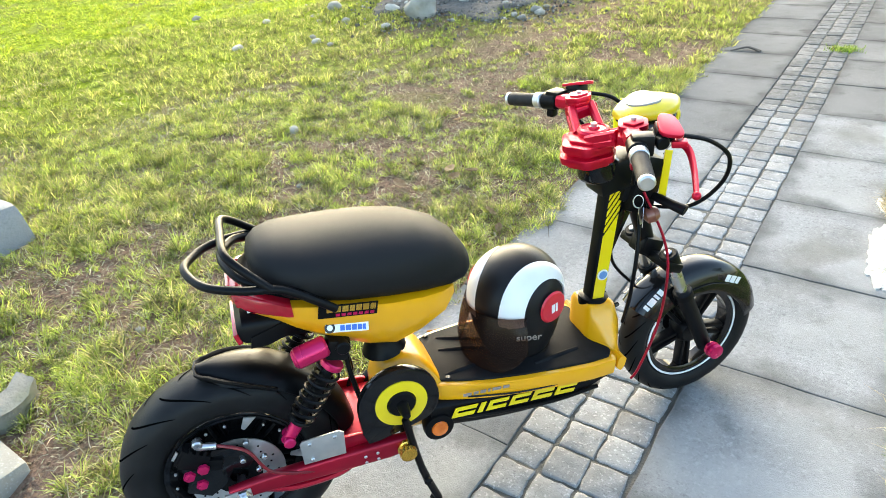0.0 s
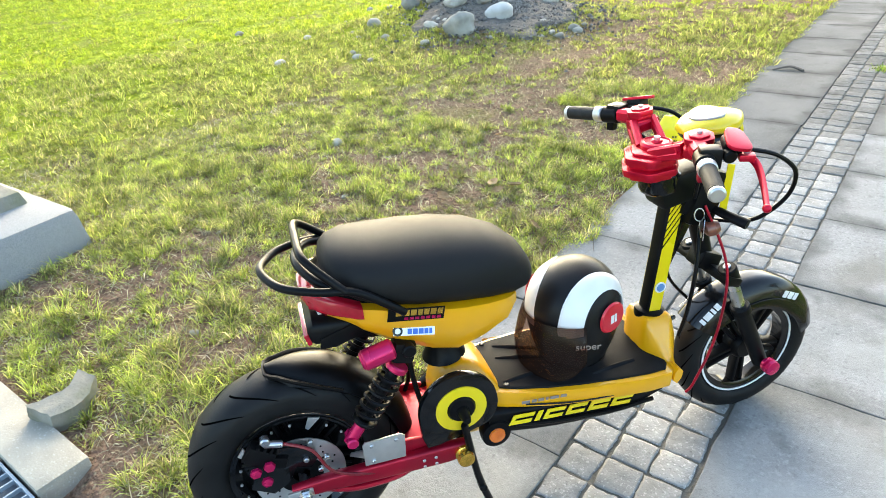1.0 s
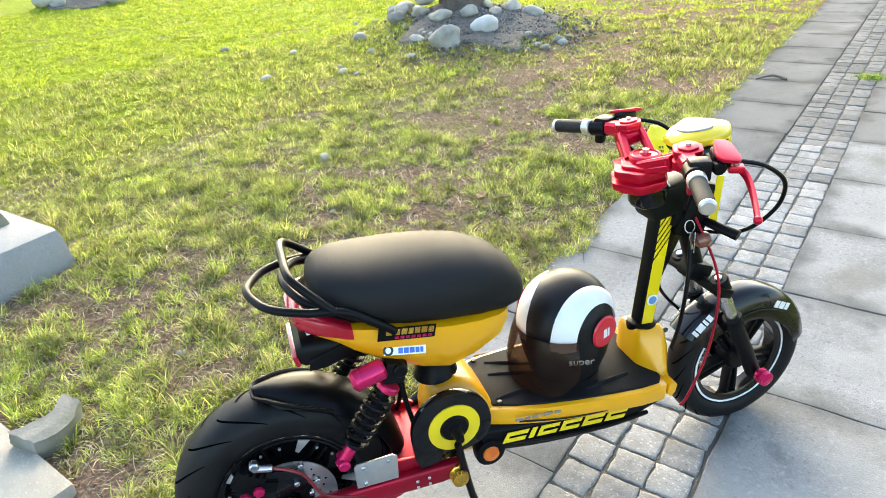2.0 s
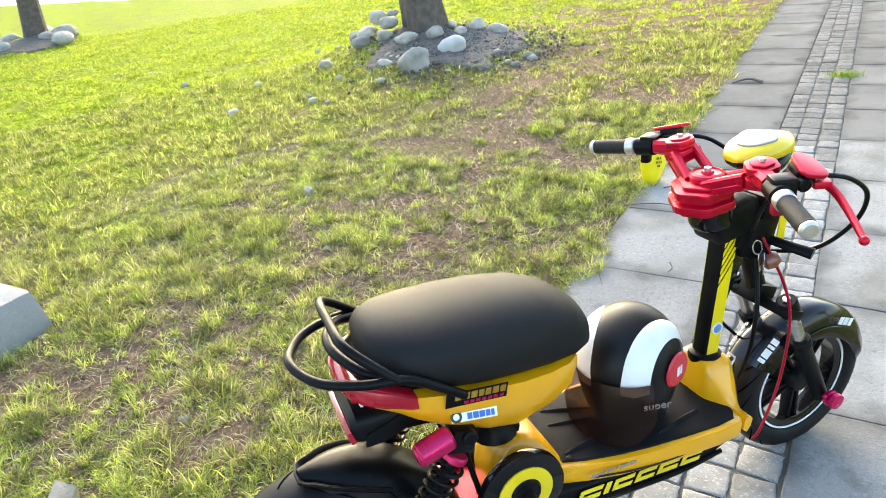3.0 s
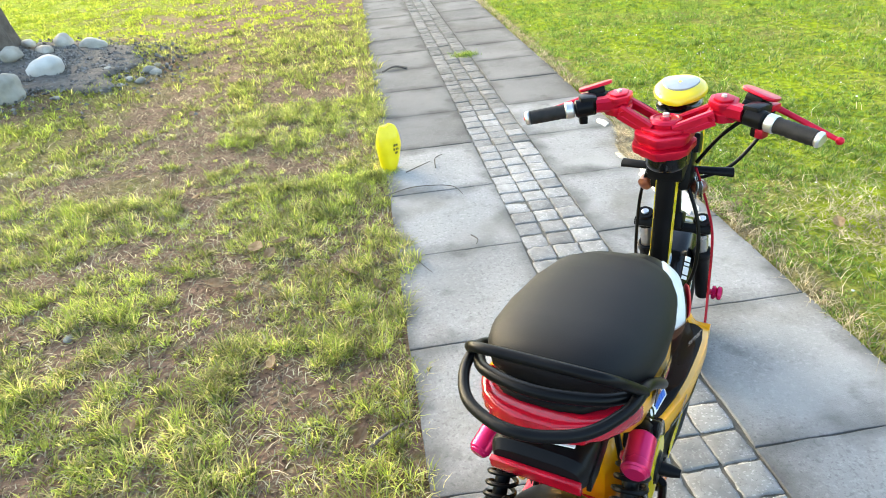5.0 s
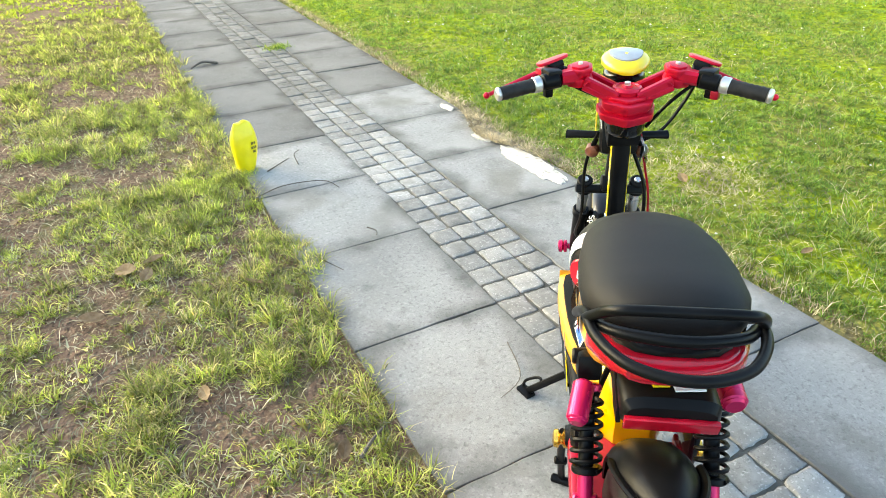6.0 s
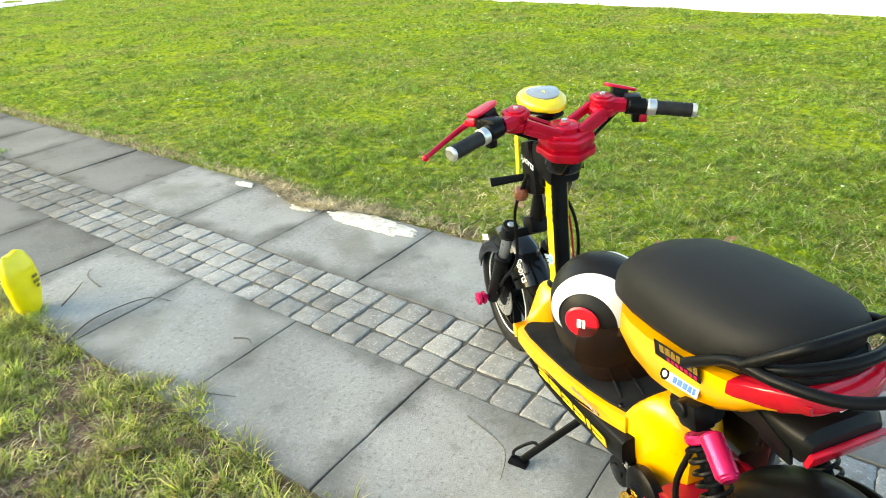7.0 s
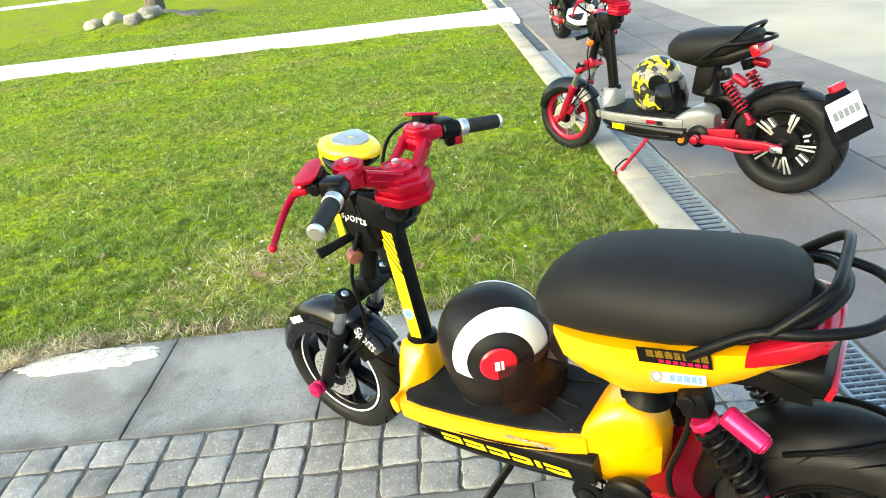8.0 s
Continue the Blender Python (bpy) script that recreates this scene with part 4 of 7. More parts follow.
# ---- crumbs of soil on the bare spots ----
def crumbs(name, x, y, size, material, label, category):
    n = len(x)
    form = np.array([(1, 0, 0), (-1, 0, 0), (0, 1, 0), (0, -1, 0), (0, 0, 0.8), (0, 0, -0.8)])
    faces = np.array([(0, 2, 4), (2, 1, 4), (1, 3, 4), (3, 0, 4), (2, 0, 5), (1, 2, 5), (3, 1, 5), (0, 3, 5)])
    v = form[None] * size[:, None, None] * rng.uniform(0.5, 1.4, (n, 6, 1))
    t = rng.uniform(0, 2 * np.pi, n)
    c, s = np.cos(t)[:, None], np.sin(t)[:, None]
    v = np.stack([v[..., 0] * c - v[..., 1] * s, v[..., 0] * s + v[..., 1] * c, v[..., 2]], 2)
    v += np.stack([x, y, ground_z(x, y) + size * 0.2], 1)[:, None]
    me = bpy.data.meshes.new(name)
    me.from_pydata(v.reshape(-1, 3).tolist(), [], (np.arange(n)[:, None, None] * 6 + faces[None]).reshape(-1, 3).tolist())
    me.materials.append(material)
    return tagged(new(name, me), label, category, kind="stuff")


CRUMBM = mat("soil_crumb", (0.17, 0.13, 0.09), (0.09, 0.07, 0.05), rough=0.97, scale=40, fine=200, bump=0.5, island_tint=0.45, spec=0.05)
x, y = scatter(-4.4, -0.5, -2.3, 4.5, 1300, 71)
keep = ~paved(x, y) & (rng.random(len(x)) < bareness(x, y) * 0.9)
crumbs("soil_crumbs", x[keep], y[keep], rng.uniform(0.002, 0.006, keep.sum()), CRUMBM, "loose brown crumbs of soil in the worn lawn", "soil")
r, a = np.abs(rng.normal(0, 0.62, 5000)), rng.uniform(0, 2 * np.pi, 5000)
x, y = MOUNDS[0][0] + 0.62 + r * np.cos(a), MOUNDS[0][1] - 0.25 + r * np.sin(a)
PEBBLEM = mat("grey_pebble", (0.19, 0.18, 0.168), (0.10, 0.094, 0.086), rough=0.9, scale=40, fine=200, bump=0.4, island_tint=0.6, spec=0.1)
gr = crumbs("gravel", x, y, rng.uniform(0.006, 0.022, len(x)), PEBBLEM, "grey loose gravel on the tree mound", "gravel")
gr.location.z = 0.02

x, y = scatter(0.92, 6.5, -2.2, 5.0, 7, 73)
keep = ~paved(x, y)
FLECKM = mat("pale_fleck", (0.72, 0.70, 0.64), (0.55, 0.52, 0.45), rough=0.9, scale=30, fine=200, bump=0.3, island_tint=0.2, spec=0.1)
fl = crumbs("pale_flecks", x[keep], y[keep], rng.uniform(0.004, 0.009, keep.sum()), FLECKM, "tiny pale petals scattered on the lawn", "petals")
fl.location.z = 0.018


# ---- scooters ----
def tyre_surface(R, width, ratio, t):
    """Radius and offset of a fat tyre's section at angle t from its crown."""
    rim = R * ratio
    h = R - rim
    c, s = math.cos(t), math.sin(t)
    return rim + h / 2 + h / 2 * math.copysign(abs(c) ** 0.80, c), width / 2 * math.copysign(abs(s) ** 0.82, s)


def tyre_mesh(bm, R, width, ratio, seg):
    """A fat tyre round the y axis."""
    section = [tyre_surface(R, width, ratio, 2 * math.pi * k / 32) for k in range(32)]
    rings = []
    for i in range(seg):
        a = 2 * math.pi * i / seg
        rings.append([bm.verts.new((r * math.cos(a), y, r * math.sin(a))) for r, y in section])
    return skin(bm, rings, False, True)


def tread_grooves(bm, R, width, ratio, treads):
    """Long curved grooves swept from the crown to the shoulder on both sides, as flat black strips standing for their
    shade.
    """
    for s in (-1, 1):
        for k in range(treads):
            rows = []
            for q in range(15):
                f = q / 14
                r, y = tyre_surface(R, width, ratio, s * (0.10 + 1.16 * f))
                a = 2 * math.pi * (k + (0.5 if s < 0 else 0) - 1.15 * f ** 1.3) / treads
                half = (0.0008 + 0.0034 * math.sin(math.pi * (0.06 + 0.9 * f)) ** 0.6) / r
                out = Vector((math.cos(0.1 + 1.16 * f), s * math.sin(0.1 + 1.16 * f)))
                r, y = r + 0.0006 * out.x, y + 0.0006 * out.y
                rows.append([bm.verts.new((r * math.cos(a + e), y, r * math.sin(a + e))) for e in (-half, half)])
            for (p0, p1), (q0, q1) in zip(rows, rows[1:]):
                bm.faces.new((p0, p1, q1, q0))
    return bm


def annulus(bm, r0, r1, y, th, seg=48):
    return lathe(bm, [(r0, -th / 2), (r1, -th / 2), (r1, th / 2), (r0, th / 2)], (0, y, 0), (90, 0, 0), seg, closed=True)


def wheel(name, parent, c, R, width, ratio, spokes, rim_mat, stripe_mat, accent, treads, seg, discs):
    w = new(name)
    w.parent, w.matrix_basis, w.empty_display_size = parent, pose(*c), 0.05
    rim = R * (ratio + 0.02)
    ty = part("tyre", tyre_mesh(B(), R, width, ratio, seg), RUBBER, w, "black rubber tyre with slanted tread grooves", sharp=60)
    part("tread_pattern", tread_grooves(B(), R, width, ratio, treads), GROOVE_SHADE, ty)["kind"] = "stuff"
    bm = B()
    hw = width * 0.36
    lathe(bm, [(rim + 0.004, -hw), (rim - 0.006, -hw), (rim - 0.020, -hw * 0.7), (rim - 0.022, hw * 0.7), (rim - 0.006, hw), (rim + 0.004, hw), (rim - 0.012, hw * 0.5), (rim - 0.012, -hw * 0.5)], (0, 0, 0), (90, 0, 0), 48, closed=True)
    part("rim", bm, rim_mat, w)
    for s in (-1, 1):
        part("rim_stripe", annulus(B(), rim - 0.0075, rim - 0.002, s * (hw + 0.0015), 0.002), stripe_mat, w)
    bm = B()
    lathe(bm, [(0.012, -hw * 1.15), (0.030, -hw * 1.1), (0.040, -hw * 0.6), (0.040, hw * 0.6), (0.030, hw * 1.1), (0.012, hw * 1.15)], (0, 0, 0), (90, 0, 0), 28)
    part("hub", bm, BLACK, w)
    for k in range(spokes):
        a = 360 * k / spokes + 18
        for s in (-1, 1):
            bm = B()
            off = 0.011 * s
            rings = []
            for f in (0.0, 0.5, 1.0):
                x = 0.030 + (rim - 0.046) * f
                rings.append(ring_yz(x, hw * (0.62 - 0.12 * f), -0.006 + off * (0.7 + 0.5 * f), 0.006 + off * (0.7 + 0.5 * f), 4, 12))
            loft(bm, rings)
            bmesh.ops.transform(bm, matrix=pose(0, 0, 0, 0, a, 0), verts=bm.verts)
            part("spoke", bm, accent, w)
    for y, r in discs:
        part("brake_disc", annulus(B(), r * 0.5, r, y, 0.003), ALLOY, w)
        bm = B()
        for k in range(36):
            a = 2 * math.pi * k / 36
            rr = r * (0.62 + 0.11 * (k % 3))
            lathe(bm, [(0.0026, -0.0022), (0.0026, 0.0022)], (rr * math.cos(a), y, rr * math.sin(a)), (90, 0, 0), 6)
        part("disc_holes", bm, GLOSS, w)["kind"] = "stuff"
        part("disc_carrier", annulus(B(), 0.02, r * 0.55, y * 0.98, 0.005, 24), BLACK, w)
    return w


def coil(bm, a, b, r, wire, turns, n=14):
    a, b = Vector(a), Vector(b)
    ax = (b - a).normalized()
    u = ax.orthogonal().normalized()
    v = ax.cross(u)
    pts = [a.lerp(b, k / (turns * n)) + r * (math.cos(2 * math.pi * k / n) * u + math.sin(2 * math.pi * k / n) * v) for k in range(turns * n + 1)]
    return tube(bm, pts, wire, seg=6)


def cyl(bm, a, b, r, seg=18, lip=0.003):
    """A rod with softened ends from a to b."""
    a, b = Vector(a), Vector(b)
    d = b - a
    q = Vector((0, 0, 1)).rotation_difference(d).to_matrix().to_4x4()
    m = Matrix.Translation(a) @ q
    h = d.length
    lip = min(lip, r * 0.4, h * 0.3)
    rings = [[bm.verts.new(m @ Vector((rr * math.cos(2 * math.pi * k / seg), rr * math.sin(2 * math.pi * k / seg), z))) for k in range(seg)] for rr, z in ((r - lip, 0), (r, lip), (r, h - lip), (r - lip, h))]
    return skin(bm, rings)


def shock(parent, s, spring, body, can, top, bot, y):
    sh = new("rear_shock")
    sh.parent = parent
    t, b = Vector((top[0], s * y, top[1])), Vector((bot[0], s * y, bot[1]))
    d = (b - t).normalized()
    part("damper_rod", cyl(B(), t + d * 0.03, b, 0.009), STEEL, sh)
    bm = cyl(B(), t + d * 0.045, b - d * 0.06, 0.0135)
    part("damper_body", bm, BLACK, sh)
    part("coil_spring", coil(B(), t + d * 0.045, b - d * 0.055, 0.0262, 0.0042, 7, 20), spring, sh, "coil spring")
    bm = cyl(B(), t + d * 0.028, t + d * 0.044, 0.025)
    part("spring_collar", bm, body, sh)
    bm = cyl(B(), b - d * 0.062, b - d * 0.048, 0.026)
    part("lower_collar", bm, BLACK, sh)
    bm = cyl(B(), b - d * 0.05, b + d * 0.012, 0.014)
    cyl(bm, b + Vector((0, -0.022, 0)), b + Vector((0, 0.022, 0)), 0.013)
    part("lower_clevis", bm, body, sh)
    bm = B()
    box(bm, t + Vector((-0.005, 0, 0.012)), (0.05, 0.045, 0.05), (0, 18, 0), 0.012)
    cyl(bm, t + Vector((0.005, -0.03, 0.02)), t + Vector((0.005, 0.03, 0.02)), 0.015)
    part("top_mount", bm, BLACK, sh)
    c0 = t + Vector((-0.024, s * 0.010, 0.028)) if s < 0 else t + Vector((-0.052, 0.010, 0.010))
    c1 = c0 + (Vector((-0.068, s * 0.004, -0.012)) if s < 0 else Vector((-0.066, 0.014, -0.030)))
    part("reservoir", cyl(B(), c0, c1, 0.0225 if s < 0 else 0.0190, 24, 0.005), can, sh, "bright anodised gas reservoir")
    bm = cyl(B(), c1 - (c1 - c0) * 0.14, c1 + (c1 - c0) * 0.05, 0.0195 if s < 0 else 0.0160, 24, 0.004)
    part("reservoir_cap", bm, can, sh)
    return sh


def e_scooter(name, m, label, p):
    """An electric scooter facing local +x, y to its left. p: the paints and the fittings that differ."""
    sc = thing(name, m, label, "electric scooter", "parked electric scooters")
    seg = p["seg"]
    # wheels
    wheel("front_wheel", sc, (0, 0, 0.203), 0.205, 0.078, 0.695, 5, p["front_rim"], p["stripe"], p["front_spoke"], 20, seg, ((0.046, 0.075),))
    rear = wheel("rear_wheel", sc, (-1.232, 0, 0.240), 0.243, 0.134, 0.60, 6, p["rear_rim"], GLOSS, p["rear_spoke"], 17, seg, ((-0.068, 0.102),))
    bm = B()
    lathe(bm, [(0.02, -0.050), (0.074, -0.046), (0.082, -0.03), (0.082, 0.03), (0.074, 0.046), (0.02, 0.050)], (0, 0, 0), (90, 0, 0), 40)
    part("hub_motor", bm, BLACK, rear)
    part("wheel_web", annulus(B(), 0.075, 0.138, 0.0, 0.022), GLOSS, rear)
    for k in range(10):
        bm = B()
        a = 36 * k
        flash = [(0.114, -0.002), (0.148, -0.022), (0.148, 0.004), (0.118, 0.006)] if p["marks"] else [(0.060, -0.005), (0.143, -0.013), (0.143, -0.003), (0.060, 0.003)]
        plate(bm, flash, 0.004, None, 0.001)
        if not p["marks"]:
            plate(bm, [(x * 0.98, y + 0.022 * x / 0.143) for x, y in flash], 0.004, None, 0.001)
        bmesh.ops.transform(bm, matrix=pose(0, 0, 0, 0, a, 0) @ pose(0, 0.056 if k % 2 else -0.052, 0, 90, 0, 0), verts=bm.verts)
        part("rim_flash", bm, ALLOY, rear, "bare metal rim accent")

    for k in range(20):
        a = 2 * math.pi * k / 20
        part("rim_bolt", cyl(B(), (0.131 * math.cos(a), -0.050, 0.131 * math.sin(a)), (0.131 * math.cos(a), -0.056, 0.131 * math.sin(a)), 0.0035, 6, 0.001), ALLOY, rear)

    # front fork
    for s in (-1, 1):
        fk = new("fork_leg")
        fk.parent = sc
        t, mid, ax = Vector((-0.137, s * 0.074, 0.50)), Vector((-0.078, s * 0.076, 0.365)), Vector((0, s * 0.078, 0.203))
        part("stanchion", cyl(B(), t, mid, 0.0155), p["stanchion"], fk)
        bm = tube(B(), [mid + (t - mid) * 0.08, mid, mid.lerp(ax, 0.55), ax + Vector((0.004, 0, -0.012))], (0.0225, 0.020), 16)
        cyl(bm, mid + (t - mid) * 0.06, mid + (t - mid) * 0.22, 0.025)
        part("slider", bm, p["slider"], fk)
        bm = cyl(B(), t - (mid - t).normalized() * 0.02, t + (mid - t).normalized() * 0.028, 0.023)
        part("fork_cap", bm, BLACK, fk)
        part("cap_bolt", cyl(B(), t - (mid - t).normalized() * 0.026, t - (mid - t).normalized() * 0.018, 0.010, 8), STEEL, fk)
        bm = cyl(B(), ax, ax + Vector((0, s * 0.032, 0)), 0.009)
        lathe(bm, [(0.010, 0.026), (0.020, 0.028), (0.0215, 0.036), (0.014, 0.040), (0.0215, 0.045), (0.020, 0.054), (0.012, 0.057)], tuple(ax), (-90 * s, 0, 0), 18)
        part("axle_slider", bm, p["bobbin"], fk, "anodised axle end slider")
    bm = B()
    box(bm, (-0.140, 0, 0.487), (0.052, 0.20, 0.026), (0, 24, 0), 0.008)
    box(bm, (-0.155, 0, 0.512), (0.06, 0.06, 0.05), (0, 24, 0), 0.01)
    part("fork_crown", bm, BLACK if p["marks"] else p["yoke"], sc)
    part("steering_tube", cyl(B(), (-0.150, 0, 0.50), (-0.225, 0, 0.735), 0.022), BLACK, sc)
    # front mudguard
    bm = B()
    rings = []
    for k in range(25):
        a = radians(10 + 136 * k / 24)
        r = 0.2135 + 0.022 * (k / 24) ** 1.8
        ring = []
        for j in range(13):
            u = -1 + 2 * j / 12
            drop = (0.062 + 0.012 * math.sin(math.pi * k / 24)) * abs(u) ** 4.0
            ring.append(Vector(((r - drop) * math.cos(a), u * 0.060, 0.203 + (r - drop) * math.sin(a))))
        rings.append(ring + [Vector((q.x * 0.985, q.y * 0.94, 0.203 + (q.z - 0.203) * 0.985)) for q in reversed(ring)])
    loft(bm, rings)
    part("front_mudguard", bm, p["guard"], sc, "glossy black front mudguard")
    for s in (-1, 1):
        bm = B()
        arc = [radians(16 + 88 * k / 14) for k in range(15)]
        deep = [0.150 - 0.010 * math.sin(math.pi * k / 14) for k in range(15)]
        plate(bm, [(0.172 * math.cos(t), 0.172 * math.sin(t)) for t in arc] + [(d * math.cos(t), d * math.sin(t)) for t, d in reversed(list(zip(arc, deep)))], 0.004, pose(0, s * 0.0585 + 0.002, 0.203, 90, 0, 0), 0.001)
        part("mudguard_skirt", bm, GLOSS, sc)
        if p["marks"]:
            part("mudguard_lettering", bars((0.014, 0.016, 0.012), 0.020, 0.004, pose(0.082, s * 0.0625, 0.372, 90, 0, 0 if s < 0 else 180) @ pose(0, 0, 0, 0, 0, 25 * s)), WHITE, sc, "white writing on the mudguard")
    if p["marks"]:
        for s in (-1, 1):
            a = radians(133)
            nrm, tan = Vector((math.cos(a), s * 0.75, math.sin(a))).normalized(), Vector((-math.sin(a), 0, math.cos(a)))
            tan = -s * (tan - nrm * tan.dot(nrm)).normalized() if s < 0 else (tan - nrm * tan.dot(nrm)).normalized()
            tan = tan if s > 0 else -tan
            m0 = Matrix((tan, nrm.cross(tan), nrm)).transposed().to_4x4()
            m0.translation = Vector((0.2195 * math.cos(a), s * 0.0455, 0.203 + 0.2195 * math.sin(a)))
            if s > 0:
                lettering("Sports", 0.028, m0, WHITE, sc, "white word on the mudguard")
            else:
                part("mudguard_mark", bars((0.010, 0.022, 0.008, 0.014), 0.016, 0.004, m0), WHITE, sc, "worn white writing on the mudguard")
    # brake caliper, left fork
    bm = B()
    box(bm, (-0.045, 0.058, 0.255), (0.05, 0.028, 0.065), (0, -25, 0), 0.008)
    for q in ((-0.062, 0.28), (-0.04, 0.235), (-0.025, 0.29)):
        cyl(bm, (q[0], 0.066, q[1]), (q[0], 0.082, q[1]), 0.007, 10)
    part("front_caliper", bm, p["caliper"], sc)

    # stem
    stem_rot = 7.0
    st = new("stem")
    st.parent, st.matrix_basis = sc, pose(-0.306, 0, 0.372, 0, stem_rot, 0)
    bm = B()
    rings = [[Vector((x, y, z)) for x, y in oval(20, 0.0225 * k, 0.0215 * k, 5)] for z, k in ((0, 1.0), (0.19, 1.0), (0.37, 1.08))]
    loft(bm, rings)
    part("stem_column", bm, BLACK, st)
    bm = B()
    plate(bm, [(0.0, 0.10), (0.030, 0.20), (0.062, 0.30), (0.074, 0.36), (0.0, 0.365)], 0.032, pose(0.008, 0.016, 0, 90, 0, 0), 0.006)
    part("gusset", bm, GLOSS, st)
    bm = lathe(B(), [(0.030, 0.0), (0.038, 0.002), (0.038, 0.022), (0.031, 0.026)], (0, 0, 0.006), (0, 0, 0), 26)
    part("stem_clamp", bm, BLACK, st)
    if p["marks"]:
        for s in (-1, 1):
            bm = B()
            plate(bm, [(-0.0165, 0.03), (0.0150, 0.03), (0.0160, 0.262), (-0.0165, 0.205)], 0.0012, pose(0, 0.0228 * s + 0.0006, 0, 90, 0, 0))
            part("yellow_decal", bm, p["decal"], st, "yellow stripe decal")
            for k in range(6):
                bm = B()
                z = 0.222 + 0.021 * k
                plate(bm, [(-0.0165, z - 0.006), (0.0165, z + 0.050), (0.0165, z + 0.063), (-0.0165, z + 0.007)], 0.0012, pose(0, 0.0234 * s + 0.0006, 0, 90, 0, 0))
                part("decal_slash", bm, p["decal"], st)
            bm = lathe(B(), [(0.0, 0.0), (0.015, 0.0), (0.015, 0.0022), (0.0, 0.0022)][1:3], (0, s * 0.0240, 0.100), (-90 * s, 0, 0), 22)
            part("badge_ring", bm, WHITE, st, "round white and blue badge")
            bm = lathe(B(), [(0.011, 0.0), (0.011, 0.003)], (0, s * 0.0240, 0.100), (-90 * s, 0, 0), 22)
            part("badge_centre", bm, BADGE, st)
    # head block, signals
    bm = B()
    box(bm, (-0.265, 0, 0.735), (0.115, 0.085, 0.075), (0, -10, 0), 0.014)
    box(bm, (-0.215, 0, 0.695), (0.075, 0.07, 0.085), (0, 16, 0), 0.014)
    box(bm, (-0.19, -0.004, 0.745), (0.05, 0.11, 0.05), (0, 20, 0), 0.01)
    box(bm, (-0.200, 0, 0.690), (0.075, 0.098, 0.125), (0, 16, 0), 0.018)
    part("head_block", bm, BLACK, sc)
    bm = lathe(B(), [(0.030, 0.720), (0.041, 0.726), (0.046, 0.736), (0.047, 0.772), (0.040, 0.778)], (-0.306, 0, 0), (0, 0, 0), 32)
    part("head_collar", bm, GLOSS, sc, "gloss black collar under the yoke")
    if p["marks"]:
        part("key_ring", lathe(B(), [(0.0135, -0.001), (0.0155, -0.001), (0.0155, 0.001), (0.0135, 0.001)], (-0.232, -0.060, 0.672), (70, 20, 0), 22, closed=True), STEEL, sc, "steel key ring")
        for k in (0, 1):
            bm = B()
            plate(bm, [(-0.004, 0.0), (0.004, 0.0), (0.009, -0.012), (0.006, -0.022), (0.003, -0.05), (-0.003, -0.05), (-0.006, -0.022), (-0.009, -0.012)], 0.0018, pose(-0.230 + 0.008 * k, -0.064 - 0.003 * k, 0.660, 90, 0, 25 + 30 * k) @ pose(0, 0, 0, 0, 0, 12 - 24 * k))
            part("key", bm, STEEL, sc)
    if p["marks"]:
        for s in (-1, 1):
            bm = B()
            plate(bm, [(-0.013, -0.06), (0.008, -0.06), (0.016, 0.055), (-0.004, 0.06)], 0.003, pose(-0.165, s * 0.058 + 0.0015, 0.725, 90, 0, 0), 0.0008)
            part("side_flash", bm, p["decal"], sc)
    if p["marks"]:
        lettering("sports", 0.030, pose(-0.205, 0.0500, 0.722, 90, 0, 180) @ pose(0, 0, 0, 0, 0, -8), WHITE, sc, "white word on the headset cover")
    for s in (-1, 1):
        ts = new("turn_signal")
        ts.parent = sc
        bm = tube(B(), [(-0.185, s * 0.035, 0.672), (-0.172, s * 0.10, 0.668), (-0.160, s * 0.135, 0.664)], (0.010, 0.013), 12, 4, flat=0.62)
        part("signal_arm", bm, BLACK, ts)
        bm = lathe(B(), [(0.006, -0.02), (0.018, -0.012), (0.020, 0.006), (0.013, 0.017), (0.004, 0.02)], (-0.196, s * 0.064, 0.632), (20, 70, 0), 18)
        part("signal_lens", bm, RUST if p["marks"] else AMBER, ts)
        part("signal_stalk", cyl(B(), (-0.205, s * 0.056, 0.67), (-0.198, s * 0.063, 0.64), 0.006, 8), BLACK, ts)

    # handlebar
    hb = new("handlebar")
    hb.parent, hb.matrix_basis = sc, pose(-0.31, p["steer"][1], 0, 0, 0, p["steer"][0]) @ pose(0.31, 0, 0)
    cz = 0.845
    # stacked scalloped plates under a round cap
    for z, th, k in ((0.771, 0.013, 0.80), (0.783, 0.017, 1.00), (0.800, 0.010, 0.84), (0.809, 0.018, 0.94), (0.826, 0.009, 0.74)):
        bm = B()
        outline = []
        for i in range(42):
            t = 2 * math.pi * i / 42
            back = max(0.0, -math.cos(t))
            r = k * (0.058 + 0.016 * back ** 1.3 + 0.010 * abs(math.sin(t)) ** 3) * (1 + 0.045 * math.cos(7 * (t - math.pi)))
            outline.append((r * math.cos(t) * (1.0 if math.cos(t) < 0 else 0.80), r * math.sin(t)))
        plate(bm, outline, th, pose(-0.318, 0, z, 0, -7, 0), 0.0035)
        part("yoke_plate", bm, p["yoke"], hb, "red machined aluminium yoke", 26)
    bm = lathe(B(), [(0.030, 0.824), (0.036, 0.828), (0.037, 0.840), (0.034, 0.846), (0.028, 0.848), (0.026, 0.845), (0.013, 0.845), (0.011, 0.850), (0.003, 0.850)], (-0.316, 0, 0), (0, 0, 0), 30)
    part("yoke_cap", bm, p["yoke"], hb, "", 30)
    part("yoke_bolt", cyl(B(), (-0.316, 0, 0.848), (-0.316, 0, 0.857), 0.008, 6, 0.001), ALLOY, hb)
